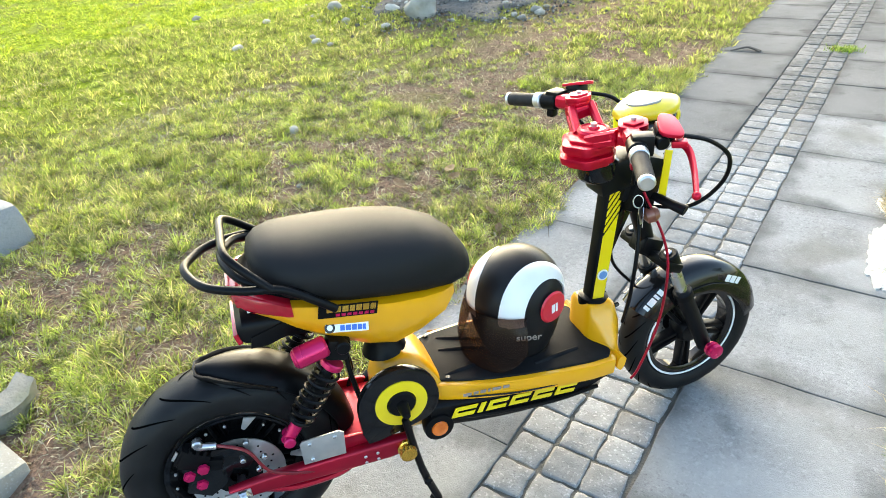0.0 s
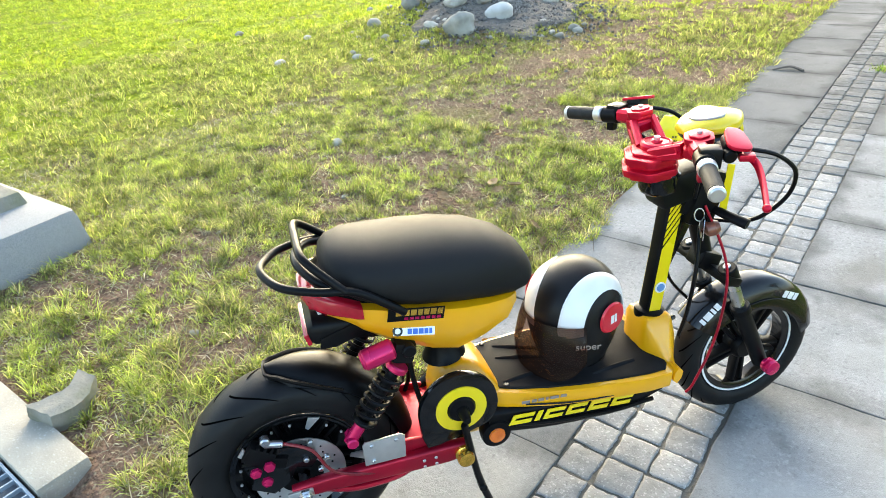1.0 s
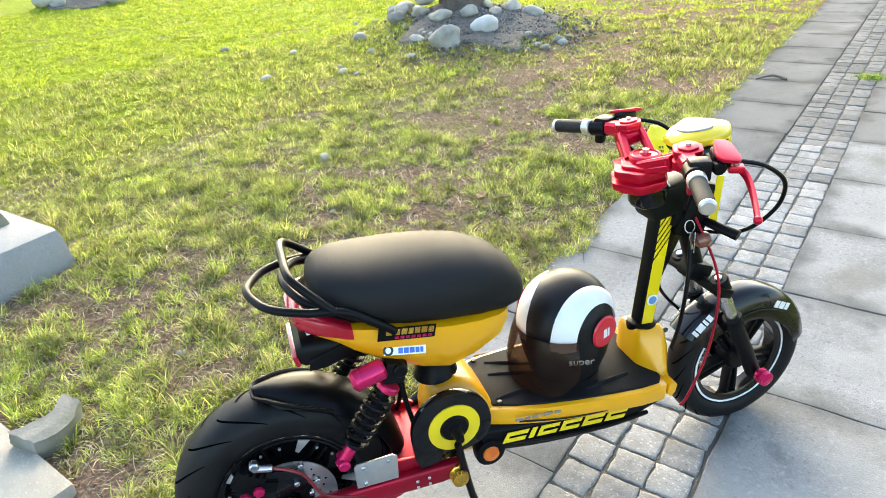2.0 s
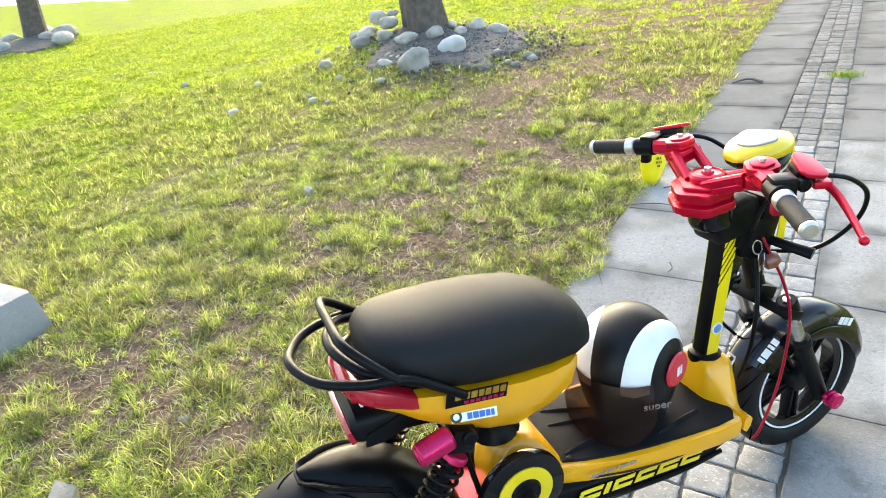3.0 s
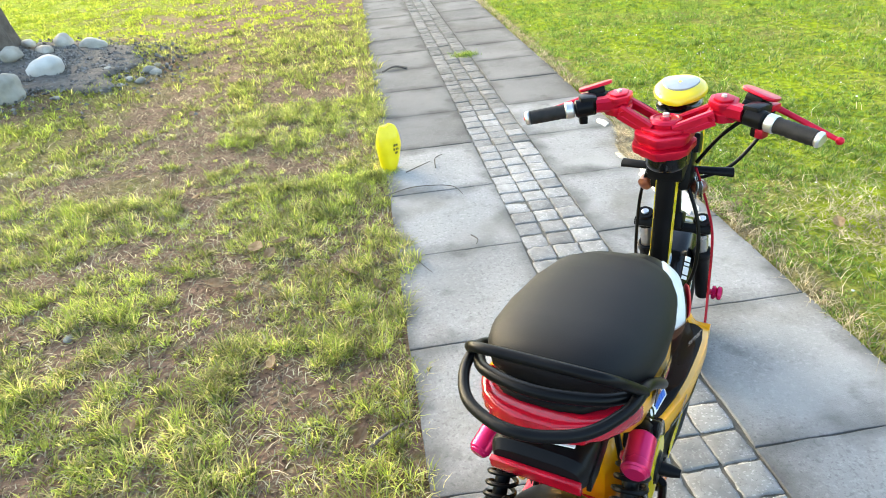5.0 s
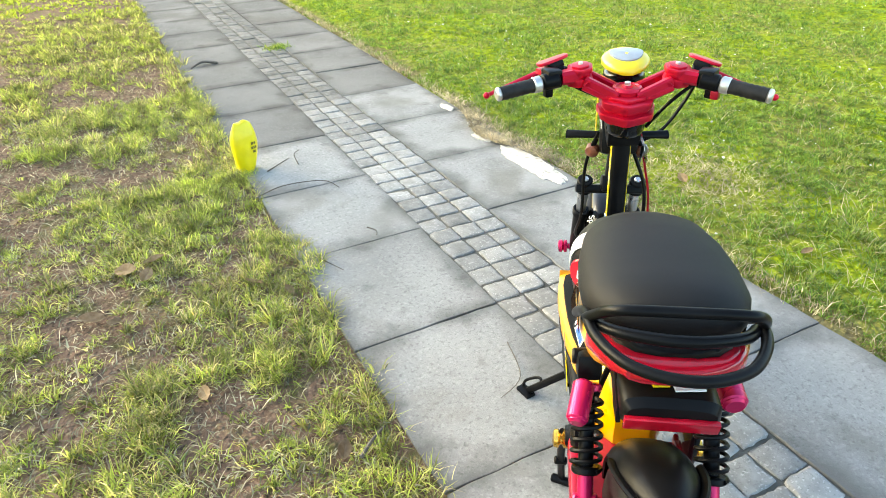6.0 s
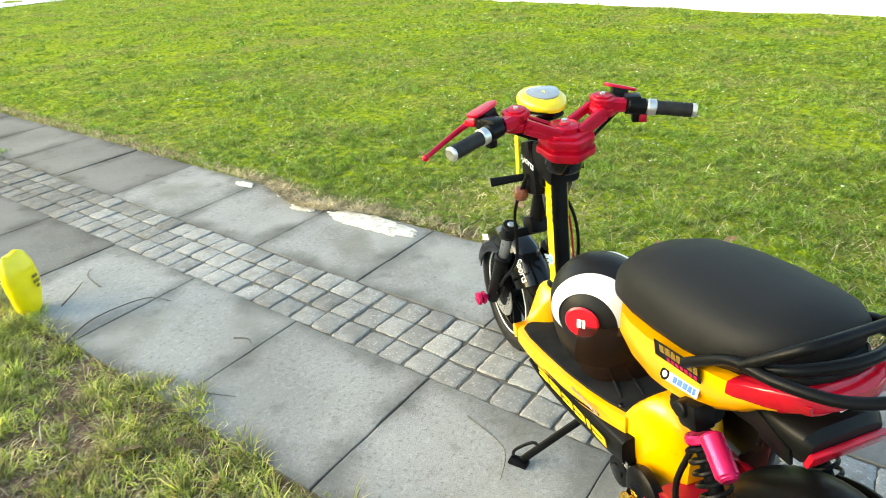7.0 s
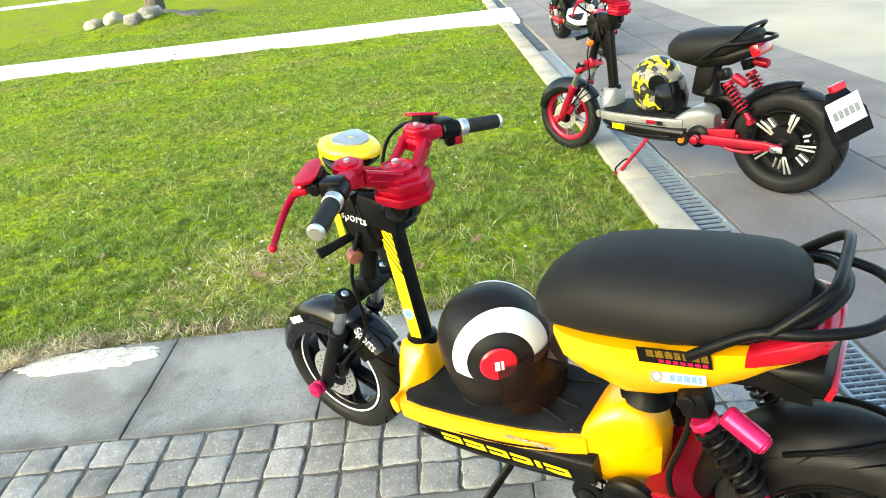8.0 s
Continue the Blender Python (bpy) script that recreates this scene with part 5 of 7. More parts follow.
    for s in (-1, 1):
        # open arms: two bars that leave a gap between them
        for a, b, w, h in (((-0.286, 0.020, 0.832), (-0.268, 0.100, 0.866), 0.017, 0.021), ((-0.344, 0.022, 0.828), (-0.318, 0.100, 0.860), 0.019, 0.023), ((-0.330, 0.090, 0.846), (-0.258, 0.094, 0.858), 0.020, 0.026), ((-0.348, 0.016, 0.812), (-0.322, 0.104, 0.846), 0.014, 0.016)):
            bm = B()
            beam(bm, (a[0], s * a[1], a[2]), (b[0], s * b[1], b[2]), w, h)
            part("yoke_arm", bm, p["yoke"], hb, "", 24)
        bm = B()
        for r, z, th in ((0.031, 0.846, 0.020), (0.027, 0.866, 0.010), (0.031, 0.875, 0.013), (0.022, 0.887, 0.006)):
            plate(bm, [(r * math.cos(t) * (1 + 0.05 * math.cos(6 * t)), r * math.sin(t) * (1 + 0.05 * math.cos(6 * t))) for t in (2 * math.pi * i / 36 for i in range(36))], th, pose(-0.292, s * 0.113, z, s * -5, -6, 0), 0.0025)
        part("bar_clamp", bm, p["yoke"], hb, "", 26)
        bm = B()
        beam(bm, (-0.300, s * 0.120, 0.868), (-0.318, s * 0.160, 0.866), 0.040, 0.036, 0.032, 0.030)
        part("clamp_block", bm, p["yoke"], hb, "", 24)
        part("clamp_bolt", cyl(B(), (-0.292, s * 0.113, 0.890), (-0.292, s * 0.113, 0.898), 0.006, 6, 0.001), ALLOY, hb)
        a0, a1 = Vector((-0.297, s * 0.118, 0.870)), Vector((-0.386, s * 0.306, 0.846))
        d = (a1 - a0).normalized()
        part("bar", cyl(B(), a0, a1, 0.011), BLACK, hb)
        gl = a1 - d * 0.092
        bm = B()
        m0 = Matrix.Translation(gl) @ Vector((0, 0, 1)).rotation_difference(d).to_matrix().to_4x4()
        prof = [(0.0175, 0.0)] + [(0.0172 - 0.0012 * (k % 2), 0.006 + 0.0065 * k) for k in range(12)] + [(0.0165, 0.084)]
        rings = [[bm.verts.new(m0 @ Vector((r * math.cos(2 * math.pi * j / 20), r * math.sin(2 * math.pi * j / 20), z))) for j in range(20)] for r, z in prof]
        skin(bm, rings)
        part("grip", bm, GRIPM, hb)
        part("grip_cap", cyl(B(), a1 - d * 0.009, a1 + d * 0.004, 0.0165, 20, 0.004), ALLOY, hb)
        part("grip_ring", cyl(B(), gl - d * 0.020, gl + d * 0.002, 0.0195, 20), ALLOY, hb)
        sw = gl - d * 0.048
        bm = cyl(B(), gl - d * 0.022, gl - d * 0.066, 0.0205, 16, 0.004)
        box(bm, (sw.x + 0.012, sw.y, sw.z + 0.004), (0.045, 0.040, 0.044), (0, 0, s * 26), 0.008)
        box(bm, (sw.x + 0.004, sw.y + s * 0.008, sw.z - 0.026), (0.022, 0.02, 0.030), (0, 0, s * 26), 0.005)
        part("switch_housing", bm, BLACK, hb)
        if s < 0:
            bm = B()
            box(bm, (sw.x - 0.010, sw.y - 0.018, sw.z - 0.028), (0.024, 0.018, 0.020), (0, 0, -26), 0.003)
            part("horn_button", bm, p["bobbin"] if not p["marks"] else CRIMSON, hb)
        bm = B()
        box(bm, (-0.262, s * 0.176, 0.880), (0.040, 0.040, 0.026), (s * -12, 8, s * 24), 0.006)
        cyl(bm, (-0.270, s * 0.150, 0.872), (-0.282, s * 0.205, 0.866), 0.014, 14)
        part("master_cylinder", bm, BLACK, hb)
        bm = B()
        plate(bm, [(x * (1 + 5 * s * y), y) for x, y in oval(24, 0.023, 0.040, 3.4)], 0.008, pose(-0.256, s * 0.180, 0.889, s * -14, 10, s * 20), 0.0025)
        part("reservoir_lid", bm, p["yoke"], hb, "red brake reservoir lid")
        # lever
        bm = tube(B(), [(-0.245, s * 0.195, 0.868), (-0.238, s * 0.225, 0.852), (-0.262, s * 0.275, 0.836), (-0.302, s * 0.338, 0.818)], (0.0085, 0.0055), 10, 6, flat=0.55)
        bmesh.ops.create_uvsphere(bm, u_segments=10, v_segments=8, radius=0.0085, matrix=pose(-0.304, s * 0.341, 0.817))
        box(bm, (-0.246, s * 0.204, 0.862), (0.03, 0.026, 0.014), (0, 0, s * 30), 0.003)
        part("brake_lever", bm, p["lever"], hb, "red folding brake lever")
        part("lever_pivot", cyl(B(), (-0.242, s * 0.198, 0.850), (-0.242, s * 0.198, 0.878), 0.007, 10), STEEL, hb)

    # display pod and headlamp
    pod = new("display_pod")
    pod.parent, pod.matrix_basis = sc, pose(-0.182, 0, 0.862, 0, -1, 0)
    bm = B()
    rings = []
    for k in range(15):
        f = k / 14
        x = -0.078 + 0.152 * f
        w = 0.061 * max(0.05, math.sin(math.pi * (0.06 + 0.90 * f))) ** 0.6
        t = 0.031 * max(0.06, math.sin(math.pi * (0.03 + 0.80 * f))) ** 0.7
        rings.append(ring_yz(x, w, -0.004 - t * 0.35, 0.004 + t, 2.3, 24))
    loft(bm, rings)
    part("pod_shell", bm, p["pod"], pod, "yellow display shell", 60)
    bm = B()
    plate(bm, [(x * 0.036, y * 0.040 * (1 + 0.28 * x)) for x, y in oval(28, 1, 1, 2.4)], 0.006, pose(-0.018, 0, 0.0262, 0, -9, 0), 0.002)
    part("display", bm, SCREEN, pod, "grey display glass")
    bm = B()
    loft(bm, [ring_yz(-0.064 + 0.126 * k / 8, 0.054 * math.sin(math.pi * (0.12 + 0.78 * k / 8)) ** 0.6, -0.048 * math.sin(math.pi * (0.15 + 0.75 * k / 8)), -0.004, 2.4, 20) for k in range(9)])
    part("pod_underside", bm, GLOSS, pod, "", 60)
    bm = lathe(B(), [(0.026, -0.012), (0.031, 0.004), (0.026, 0.014), (0.010, 0.019)], (0.056, 0, -0.016), (0, 80, 0), 26)
    part("headlamp", bm, p["pod"] if p["marks"] else SILVER, pod)

    # deck
    dk = new("deck")
    dk.parent = sc
    top = 0.298
    if p["marks"]:
        # the deck rises a little towards the seat
        dk.matrix_basis = pose(-0.330, 0, top, 0, 6.5, 0) @ pose(0.330, 0, -top)

    def deck_outline(e=0.0, x0=-0.296, x1=-0.770):
        half = ((x0, 0.090), (x0 - 0.006, 0.120), (x0 - 0.022, 0.138), (-0.380, 0.144), (-0.460, 0.143), (-0.560, 0.138), (-0.640, 0.129), (-0.710, 0.115), (x1, 0.098))
        return [(x, w - e) for x, w in half] + [(x, e - w) for x, w in reversed(half)]
    bm = B()
    plate(bm, deck_outline(), 0.044, pose(0, 0, top - 0.044), 0.007)
    part("deck_frame", bm, p["deck"], dk, "painted deck surround")
    bm = B()
    plate(bm, deck_outline(0.014, -0.308, -0.764), 0.016, pose(0, 0, top - 0.010), 0.005)
    part("deck_mat", bm, MATM, dk, "black rubber foot mat")
    for a, b in (((-0.60, 0.030), (-0.715, 0.070)), ((-0.60, -0.005), (-0.725, 0.020)), ((-0.390, -0.075), (-0.520, -0.100)), ((-0.66, -0.06), (-0.74, -0.075))):
        bm = tube(B(), [(a[0], a[1], top + 0.0035), ((a[0] + b[0]) / 2, (a[1] + b[1]) / 2, top + 0.0065), (b[0], b[1], top + 0.0035)], (0.008, 0.006), 10, 5, flat=0.6)
        part("mat_fold", bm, MATM, dk)
    for y in (-0.086, 0.086):
        part("mat_bolt", cyl(B(), (-0.738, y, top + 0.004), (-0.738, y, top + 0.010), 0.007, 12, 0.002), GLOSS, dk)
    bm = B()
    rings = []
    for k in range(9):
        f = k / 8
        x = -0.318 - 0.47 * f
        low = 0.172 + 0.055 * (1 - f) ** 5 + 0.018 * f ** 4
        rings.append(ring_yz(x, 0.112 + 0.012 * math.sin(math.pi * (0.12 + 0.7 * f)), low, top - 0.040, 7, 24))
    loft(bm, rings)
    part("battery_case", bm, p["case"], dk, "black battery case under the deck")
    for s in (-1, 1):
        part("case_rib", tube(B(), [(-0.345, s * 0.117, 0.208), (-0.47, s * 0.125, 0.200), (-0.62, s * 0.126, 0.204), (-0.72, s * 0.120, 0.212)], 0.006, 8, 4), BLACK, dk)
        part("rail_groove", tube(B(), [(-0.335, s * 0.1335, 0.266), (-0.45, s * 0.1395, 0.2635), (-0.58, s * 0.1385, 0.2635), (-0.70, s * 0.120, 0.266)], 0.0022, 6, 5), GLOSS, dk)
        if p["marks"]:
            # slanted block marks, each an outline with a dark slot
            x = -0.742
            bm = B()
            for w, slot in ((0.056, 0.26), (0.013, 0), (0.050, 0.30), (0.050, 0.30), (0.054, 0.22), (0.054, 0.26)):
                sk, z0, zh = (0.010, 0.217, 0.028) if s < 0 else (0.007, 0.210, 0.019)
                for za, zb in ((0.0, 0.5 - slot / 2), (0.5 + slot / 2, 1.0)) if slot else ((0.0, 1.0),):
                    plate(bm, [(x + sk * za, z0 + zh * za), (x + w + sk * za, z0 + zh * za), (x + w + sk * zb, z0 + zh * zb), (x + sk * zb, z0 + zh * zb)], 0.0015, pose(0, s * 0.1265 + 0.0008, 0, 90, 0, 0))
                if slot:
                    plate(bm, [(x, z0), (x + 0.011, z0), (x + 0.011 + sk, z0 + zh), (x + sk, z0 + zh)], 0.0014, pose(0, s * 0.1265 + 0.0008, 0, 90, 0, 0))
                x += w + 0.009
            part("deck_lettering", bm, LEMON, dk, "yellow block marks along the case")
            part("rail_marks", bars((0.020, 0.012, 0.014, 0.006, 0.022, 0.016), 0.008, 0.005, pose(-0.660, s * 0.1325, 0.284, 90, 0, 0 if s < 0 else 180) @ pose(0, 0, 0, 0, 0, 0)), TANM, dk, "faded writing on the deck edge")
    # painted nose of the deck that rises to the foot of the stem
    bm = B()
    rings = []
    for k in range(25):
        y = -0.138 + 0.276 * k / 24
        u = min(1.0, max(0.0, (abs(y) - 0.034) / 0.074))
        u = u * u * (3 - 2 * u)
        zt = 0.398 - 0.094 * u
        xa, xb = -0.346 + 0.032 * u, -0.262 - 0.026 * u
        zb = 0.262 - 0.004 * u
        rings.append([Vector((x, y, z)) for x, z in ((xa + 0.010, zb), (xa, zb + 0.010), (xa + 0.004, zt - 0.012), (xa + 0.012, zt - 0.002), (xb - 0.016, zt), (xb - 0.004, zt - 0.008), (xb + 0.008 * (1 - u), zt - 0.040 * (1 - u) - 0.014), (xb - 0.004, zb + 0.012), (xb - 0.014, zb))])
    loft(bm, rings)
    part("stem_foot", bm, p["deck"], sc, "painted foot of the stem", 40)
    for y in (-0.030, 0.030):
        part("foot_bolt", cyl(B(), (-0.262, y, 0.372), (-0.246, y, 0.374), 0.006, 8), GLOSS, sc)
    # rear shroud round the seat post
    bm = B()
    rings = []
    for x, w, lo, hi in ((-0.722, 0.100, 0.258, 0.303), (-0.742, 0.099, 0.236, 0.338), (-0.764, 0.094, 0.218, 0.382), (-0.792, 0.087, 0.208, 0.416), (-0.826, 0.078, 0.203, 0.430), (-0.858, 0.066, 0.200, 0.420), (-0.884, 0.052, 0.210, 0.390), (-0.900, 0.036, 0.240, 0.350)):
        hi = hi if p["marks"] else 0.303 + 0.42 * (hi - 0.303)
        rings.append(ring_yz(x, w, lo, hi, 4.5, 28))
    loft(bm, rings)
    part("rear_shroud", bm, p["shroud"], sc)
    bm = lathe(B(), [(0.040, 0.415), (0.052, 0.425), (0.044, 0.44), (0.032, 0.47), (0.028, 0.56)], (-0.812, 0, 0), (0, -6, 0), 24)
    part("seat_post", bm, BLACK, sc, "black seat post with rubber boot")
    # round covers on both sides
    for s in (-1, 1):
        cv = new("side_cover")
        cv.parent = sc
        if s < 0:
            bm = B()
            rim = [(0.094 * math.cos(t), 0.094 * math.sin(t) * (1.05 if t > 0 else 0.9)) for t in (radians(-48 + 232 * k / 26) for k in range(27))]
            plate(bm, rim + [(-0.092, -0.055), (-0.082, -0.088), (-0.055, -0.088)], 0.020, pose(-0.862, -0.100, 0.345, 90, 0, 0), 0.006)
            part("cover_plate", bm, GLOSS, cv, "gloss black chain cover")
            if p["marks"]:
                part("cover_ring", annulus(B(), 0.034, 0.060, 0, 0.003), LEMON, cv, "yellow painted ring").matrix_basis = pose(-0.858, -0.1215, 0.350)
            bm = lathe(B(), [(0.034, 0), (0.030, 0.008), (0.014, 0.010), (0.012, 0.030), (0.008, 0.046)], (-0.858, -0.120, 0.350), (90, 0, 0), 20)
            part("crank_axle", bm, BLACK, cv)
            r0 = Vector((-0.778, -0.112, 0.245))
        else:
            r0 = Vector((-0.775, 0.098, 0.205))
        bm = lathe(B(), [(0.034, -0.02), (0.037, 0.0), (0.035, 0.012), (0.026, 0.014)], tuple(r0), (-90 * s, 0, 0), 24)
        part("lamp_shell", bm, BLACK, cv)
        bm = lathe(B(), [(0.021, 0.012), (0.019, 0.018), (0.008, 0.021)], tuple(r0), (-90 * s, 0, 0), 20)
        part("side_reflector", bm, AMBER if (s < 0 or not p["marks"]) else GLOSS, cv)
    bm = lathe(B(), [(0.050, 0.0), (0.054, 0.006), (0.054, 0.022), (0.044, 0.030), (0.026, 0.031), (0.022, 0.040), (0.010, 0.042)], (-0.862, 0.092, 0.232), (-90, 0, 0), 28)
    part("pivot_cover", bm, BLACK, sc, "black round pivot cover")
    if p["marks"]:
        part("case_marks", bars((0.012, 0.012, 0.012, 0.012, 0.012, 0.012), 0.016, 0.004, pose(-0.790, 0.1085, 0.246, 90, 0, 180)), SILVER, sc, "pale writing on the case")
    # swing arm
    sa = new("swing_arm")
    sa.parent = sc
    for s in (-1, 1):
        bm = B()
        rings = []
        for x, z, w, h in ((-0.845, 0.226, 0.013, 0.020), (-0.90, 0.226, 0.015, 0.024), (-1.05, 0.232, 0.014, 0.023), (-1.17, 0.238, 0.013, 0.020), (-1.255, 0.236, 0.010, 0.016)):
            rings.append(ring_yz(x, w, z - h, z + h, 5, 16, y=s * 0.112))
        loft(bm, rings)
        part("arm", bm, p["arm"], sa, "red swing arm")
        bm = B()
        plate(bm, [(0, 0), (0.17, 0.0), (0.13, 0.022), (0.0, 0.040)], 0.01, pose(-1.04, s * 0.100 + 0.005, 0.252, 90, 0, 0), 0.002)
        part("arm_gusset", bm, p["arm"], sa)
        bm = tube(B(), [(-0.985, s * 0.112, 0.212), (-1.03, s * 0.112, 0.196), (-1.12, s * 0.112, 0.198), (-1.185, s * 0.112, 0.224)], 0.009, 8, 4)
        part("arm_brace", bm, p["arm"], sa)
        bm = B()
        box(bm, (-1.238, s * 0.124, 0.234), (0.055, 0.006, 0.026), bevel=0.002)
        part("axle_plate", bm, ALLOY, sa)
        bm = cyl(B(), (-1.228, s * 0.05, 0.234), (-1.228, s * 0.142, 0.234), 0.011)
        cyl(bm, (-1.228, s * 0.124, 0.234), (-1.228, s * 0.136, 0.234), 0.017, 6)
        part("axle", bm, STEEL, sa)
        bm = lathe(B(), [(0.012, 0.0), (0.020, 0.004), (0.021, 0.012), (0.014, 0.016), (0.014, 0.020), (0.021, 0.025), (0.019, 0.034), (0.010, 0.037)], (-0.864, s * 0.122, 0.225), (-90 * s, 0, 0), 18)
        part("arm_bobbin", bm, GOLD if p["marks"] else p["bobbin"], sa, "gold anodised bobbin")
    bm = B()
    box(bm, (-0.965, 0, 0.245), (0.17, 0.19, 0.035), (0, 2, 0), 0.008)
    part("arm_bridge", bm, p["arm"], sa)
    bm = B()
    plate(bm, [(-0.05, -0.03), (0.042, -0.034), (0.046, 0.028), (0.036, 0.036), (-0.044, 0.036), (-0.05, 0.028)], 0.004, pose(-1.040, -0.125, 0.298, 90, 0, 0), 0.001)
    part("bracket_plate", bm, ALLOY, sa, "bare aluminium plate")
    for q in ((-1.07, 0.322), (-1.015, 0.322), (-1.07, 0.278)):
        part("plate_bolt", cyl(B(), (q[0], -0.128, q[1]), (q[0], -0.134, q[1]), 0.005, 8), STEEL, sa)
    for k in range(4):
        part("arm_rivet", cyl(B(), (-0.93 - 0.028 * (k // 2), -0.127, 0.234 - 0.018 * (k % 2)), (-0.93 - 0.028 * (k // 2), -0.131, 0.234 - 0.018 * (k % 2)), 0.004, 8), ALLOY, sa)
    for s in (-1, 1):
        shock(sc, s, p["spring"], p["shock"], p["can"], (-0.966, 0.528), (-1.108, 0.338), 0.108)
    # rear caliper and hose
    bm = B()
    box(bm, (-1.303, -0.088, 0.345), (0.060, 0.035, 0.045), (0, 35, 0), 0.008)
    box(bm, (-1.275, -0.088, 0.316), (0.05, 0.02, 0.03), (0, 20, 0), 0.006)
    part("rear_caliper", bm, BLACK, sc)
    bm = B()
    plate(bm, [(-0.095, -0.010), (-0.070, 0.055), (-0.020, 0.085), (0.040, 0.070), (0.058, 0.030), (0.040, 0.006), (0.010, 0.020), (-0.015, -0.020), (-0.050, -0.040)], 0.006, pose(-1.245, -0.082, 0.262, 90, 0, 0), 0.002)
    part("caliper_bracket", bm, GLOSS, sc, "black brake caliper bracket")
    for k in range(4):
        bm = B()
        box(bm, (-1.326 + 0.014 * k, -0.098, 0.366 - 0.006 * k), (0.006, 0.014, 0.040), (0, 38, 0), 0.001)
        part("caliper_fin", bm, BLACK, sc)
    for q in ((-1.212, 0.300), (-1.196, 0.345), (-1.168, 0.292), (-1.186, 0.262)):
        part("bracket_bolt", cyl(B(), (q[0], -0.086, q[1]), (q[0], -0.098, q[1]), 0.0065, 8, 0.002), STEEL, sc)
    for q in ((-1.318, 0.318), (-1.288, 0.326), (-1.300, 0.286)):
        bm = lathe(B(), [(0.010, 0), (0.013, 0.003), (0.012, 0.010), (0.005, 0.012)], (q[0], -0.106, q[1]), (90, 0, 0), 6)
        part("caliper_bolt", bm, p["can"], sc, "anodised caliper bolt")
    bm = B()
    cyl(bm, (-1.290, -0.10, 0.380), (-1.250, -0.10, 0.368), 0.008)
    cyl(bm, (-1.285, -0.11, 0.388), (-1.285, -0.09, 0.388), 0.011, 8)
    part("banjo_fitting", bm, STEEL, sc)
    part("rear_hose", tube(B(), [(-1.250, -0.10, 0.368), (-1.195, -0.118, 0.345), (-1.155, -0.128, 0.275), (-1.05, -0.120, 0.228), (-0.95, -0.105, 0.212)], 0.0036, 8, 6), HOSE, sc, "thin dark red brake hose")
    # hugger over the rear wheel
    bm = B()
    rings = []
    for k in range(21):
        a = radians(6 + 90 * k / 20)
        ring = []
        for j in range(13):
            u = -1 + 2 * j / 12
            r = 0.258 + 0.016 * (1 - abs(u) ** 2.4) - 0.020 * abs(u) ** 4
            wv = 0.070 * (0.80 + 0.20 * math.sin(math.pi * (0.2 + 0.6 * k / 20))) * (1 if k < 14 else max(0.12, 1 - ((k - 13) / 7) ** 2.2) ** 0.5)
            ring.append(Vector((-1.228 + r * math.cos(a), u * wv, 0.234 + r * math.sin(a))))
        rings.append(ring + [Vector((-1.228 + (q.x + 1.228) * 0.985, q.y * 0.95, 0.234 + (q.z - 0.234) * 0.985)) for q in reversed(ring)])
    loft(bm, rings)
    part("rear_hugger", bm, BLACK, sc, "matte black rear hugger mudguard")
    lip = []
    for k, u in [(k, -1) for k in range(12, 21)] + [(k, 1) for k in range(20, 11, -1)]:
        a = radians(6 + 90 * k / 20)
        wv = 0.072 * (0.80 + 0.20 * math.sin(math.pi * (0.2 + 0.6 * k / 20))) * (1 if k < 14 else max(0.12, 1 - ((k - 13) / 7) ** 2.2) ** 0.5)
        lift = 0.020 * max(0.0, (k - 13) / 7) ** 1.5
        lip.append((-1.228 + (0.243 + lift) * math.cos(a), u * wv, 0.234 + (0.243 + lift) * math.sin(a)))
    part("hugger_lip", tube(B(), lip, 0.0050, 8, 2, flat=1.8), BLACK, sc, "raised rear edge of the hugger")

    # seat and tail
    bm = B()
    rings = []
    shape = ((-0.640, 0.018, 0.597, 0.622), (-0.648, 0.045, 0.585, 0.646), (-0.668, 0.076, 0.577, 0.680), (-0.706, 0.103, 0.577, 0.714), (-0.766, 0.120, 0.583, 0.742), (-0.846, 0.131, 0.597, 0.759), (-0.926, 0.135, 0.613, 0.767), (-1.000, 0.131, 0.633, 0.771), (-1.044, 0.117, 0.651, 0.774), (-1.076, 0.096, 0.669, 0.768), (-1.094, 0.067, 0.687, 0.758), (-1.102, 0.023, 0.705, 0.742))
    if not p["fairing"]:
        shape = ((-0.640, 0.020, 0.590, 0.620), (-0.650, 0.060, 0.572, 0.660), (-0.69, 0.098, 0.562, 0.692), (-0.77, 0.120, 0.566, 0.712), (-0.86, 0.128, 0.580, 0.720), (-0.95, 0.124, 0.600, 0.724), (-1.01, 0.106, 0.632, 0.722), (-1.045, 0.084, 0.654, 0.722), (-1.058, 0.040, 0.674, 0.712))
    for x, w, lo, hi in shape:
        rings.append(ring_yz(x, w, lo, hi, 2.3, 32))
    loft(bm, rings)
    part("seat", bm, SEATM, sc, "padded black vinyl seat", 70)
    if p["fairing"]:
        bm = B()
        rings = []
        tail = ((-0.700, 0.078, 0.566, 0.592, 0.072), (-0.730, 0.101, 0.530, 0.598, 0.082), (-0.780, 0.116, 0.494, 0.606, 0.084), (-0.840, 0.124, 0.476, 0.616, 0.084), (-0.900, 0.129, 0.496, 0.630, 0.088), (-0.980, 0.128, 0.540, 0.650, 0.090), (-1.040, 0.122, 0.584, 0.664, 0.086), (-1.070, 0.114, 0.614, 0.668, 0.080), (-1.110, 0.097, 0.642, 0.672, 0.070), (-1.136, 0.070, 0.656, 0.676, 0.052))

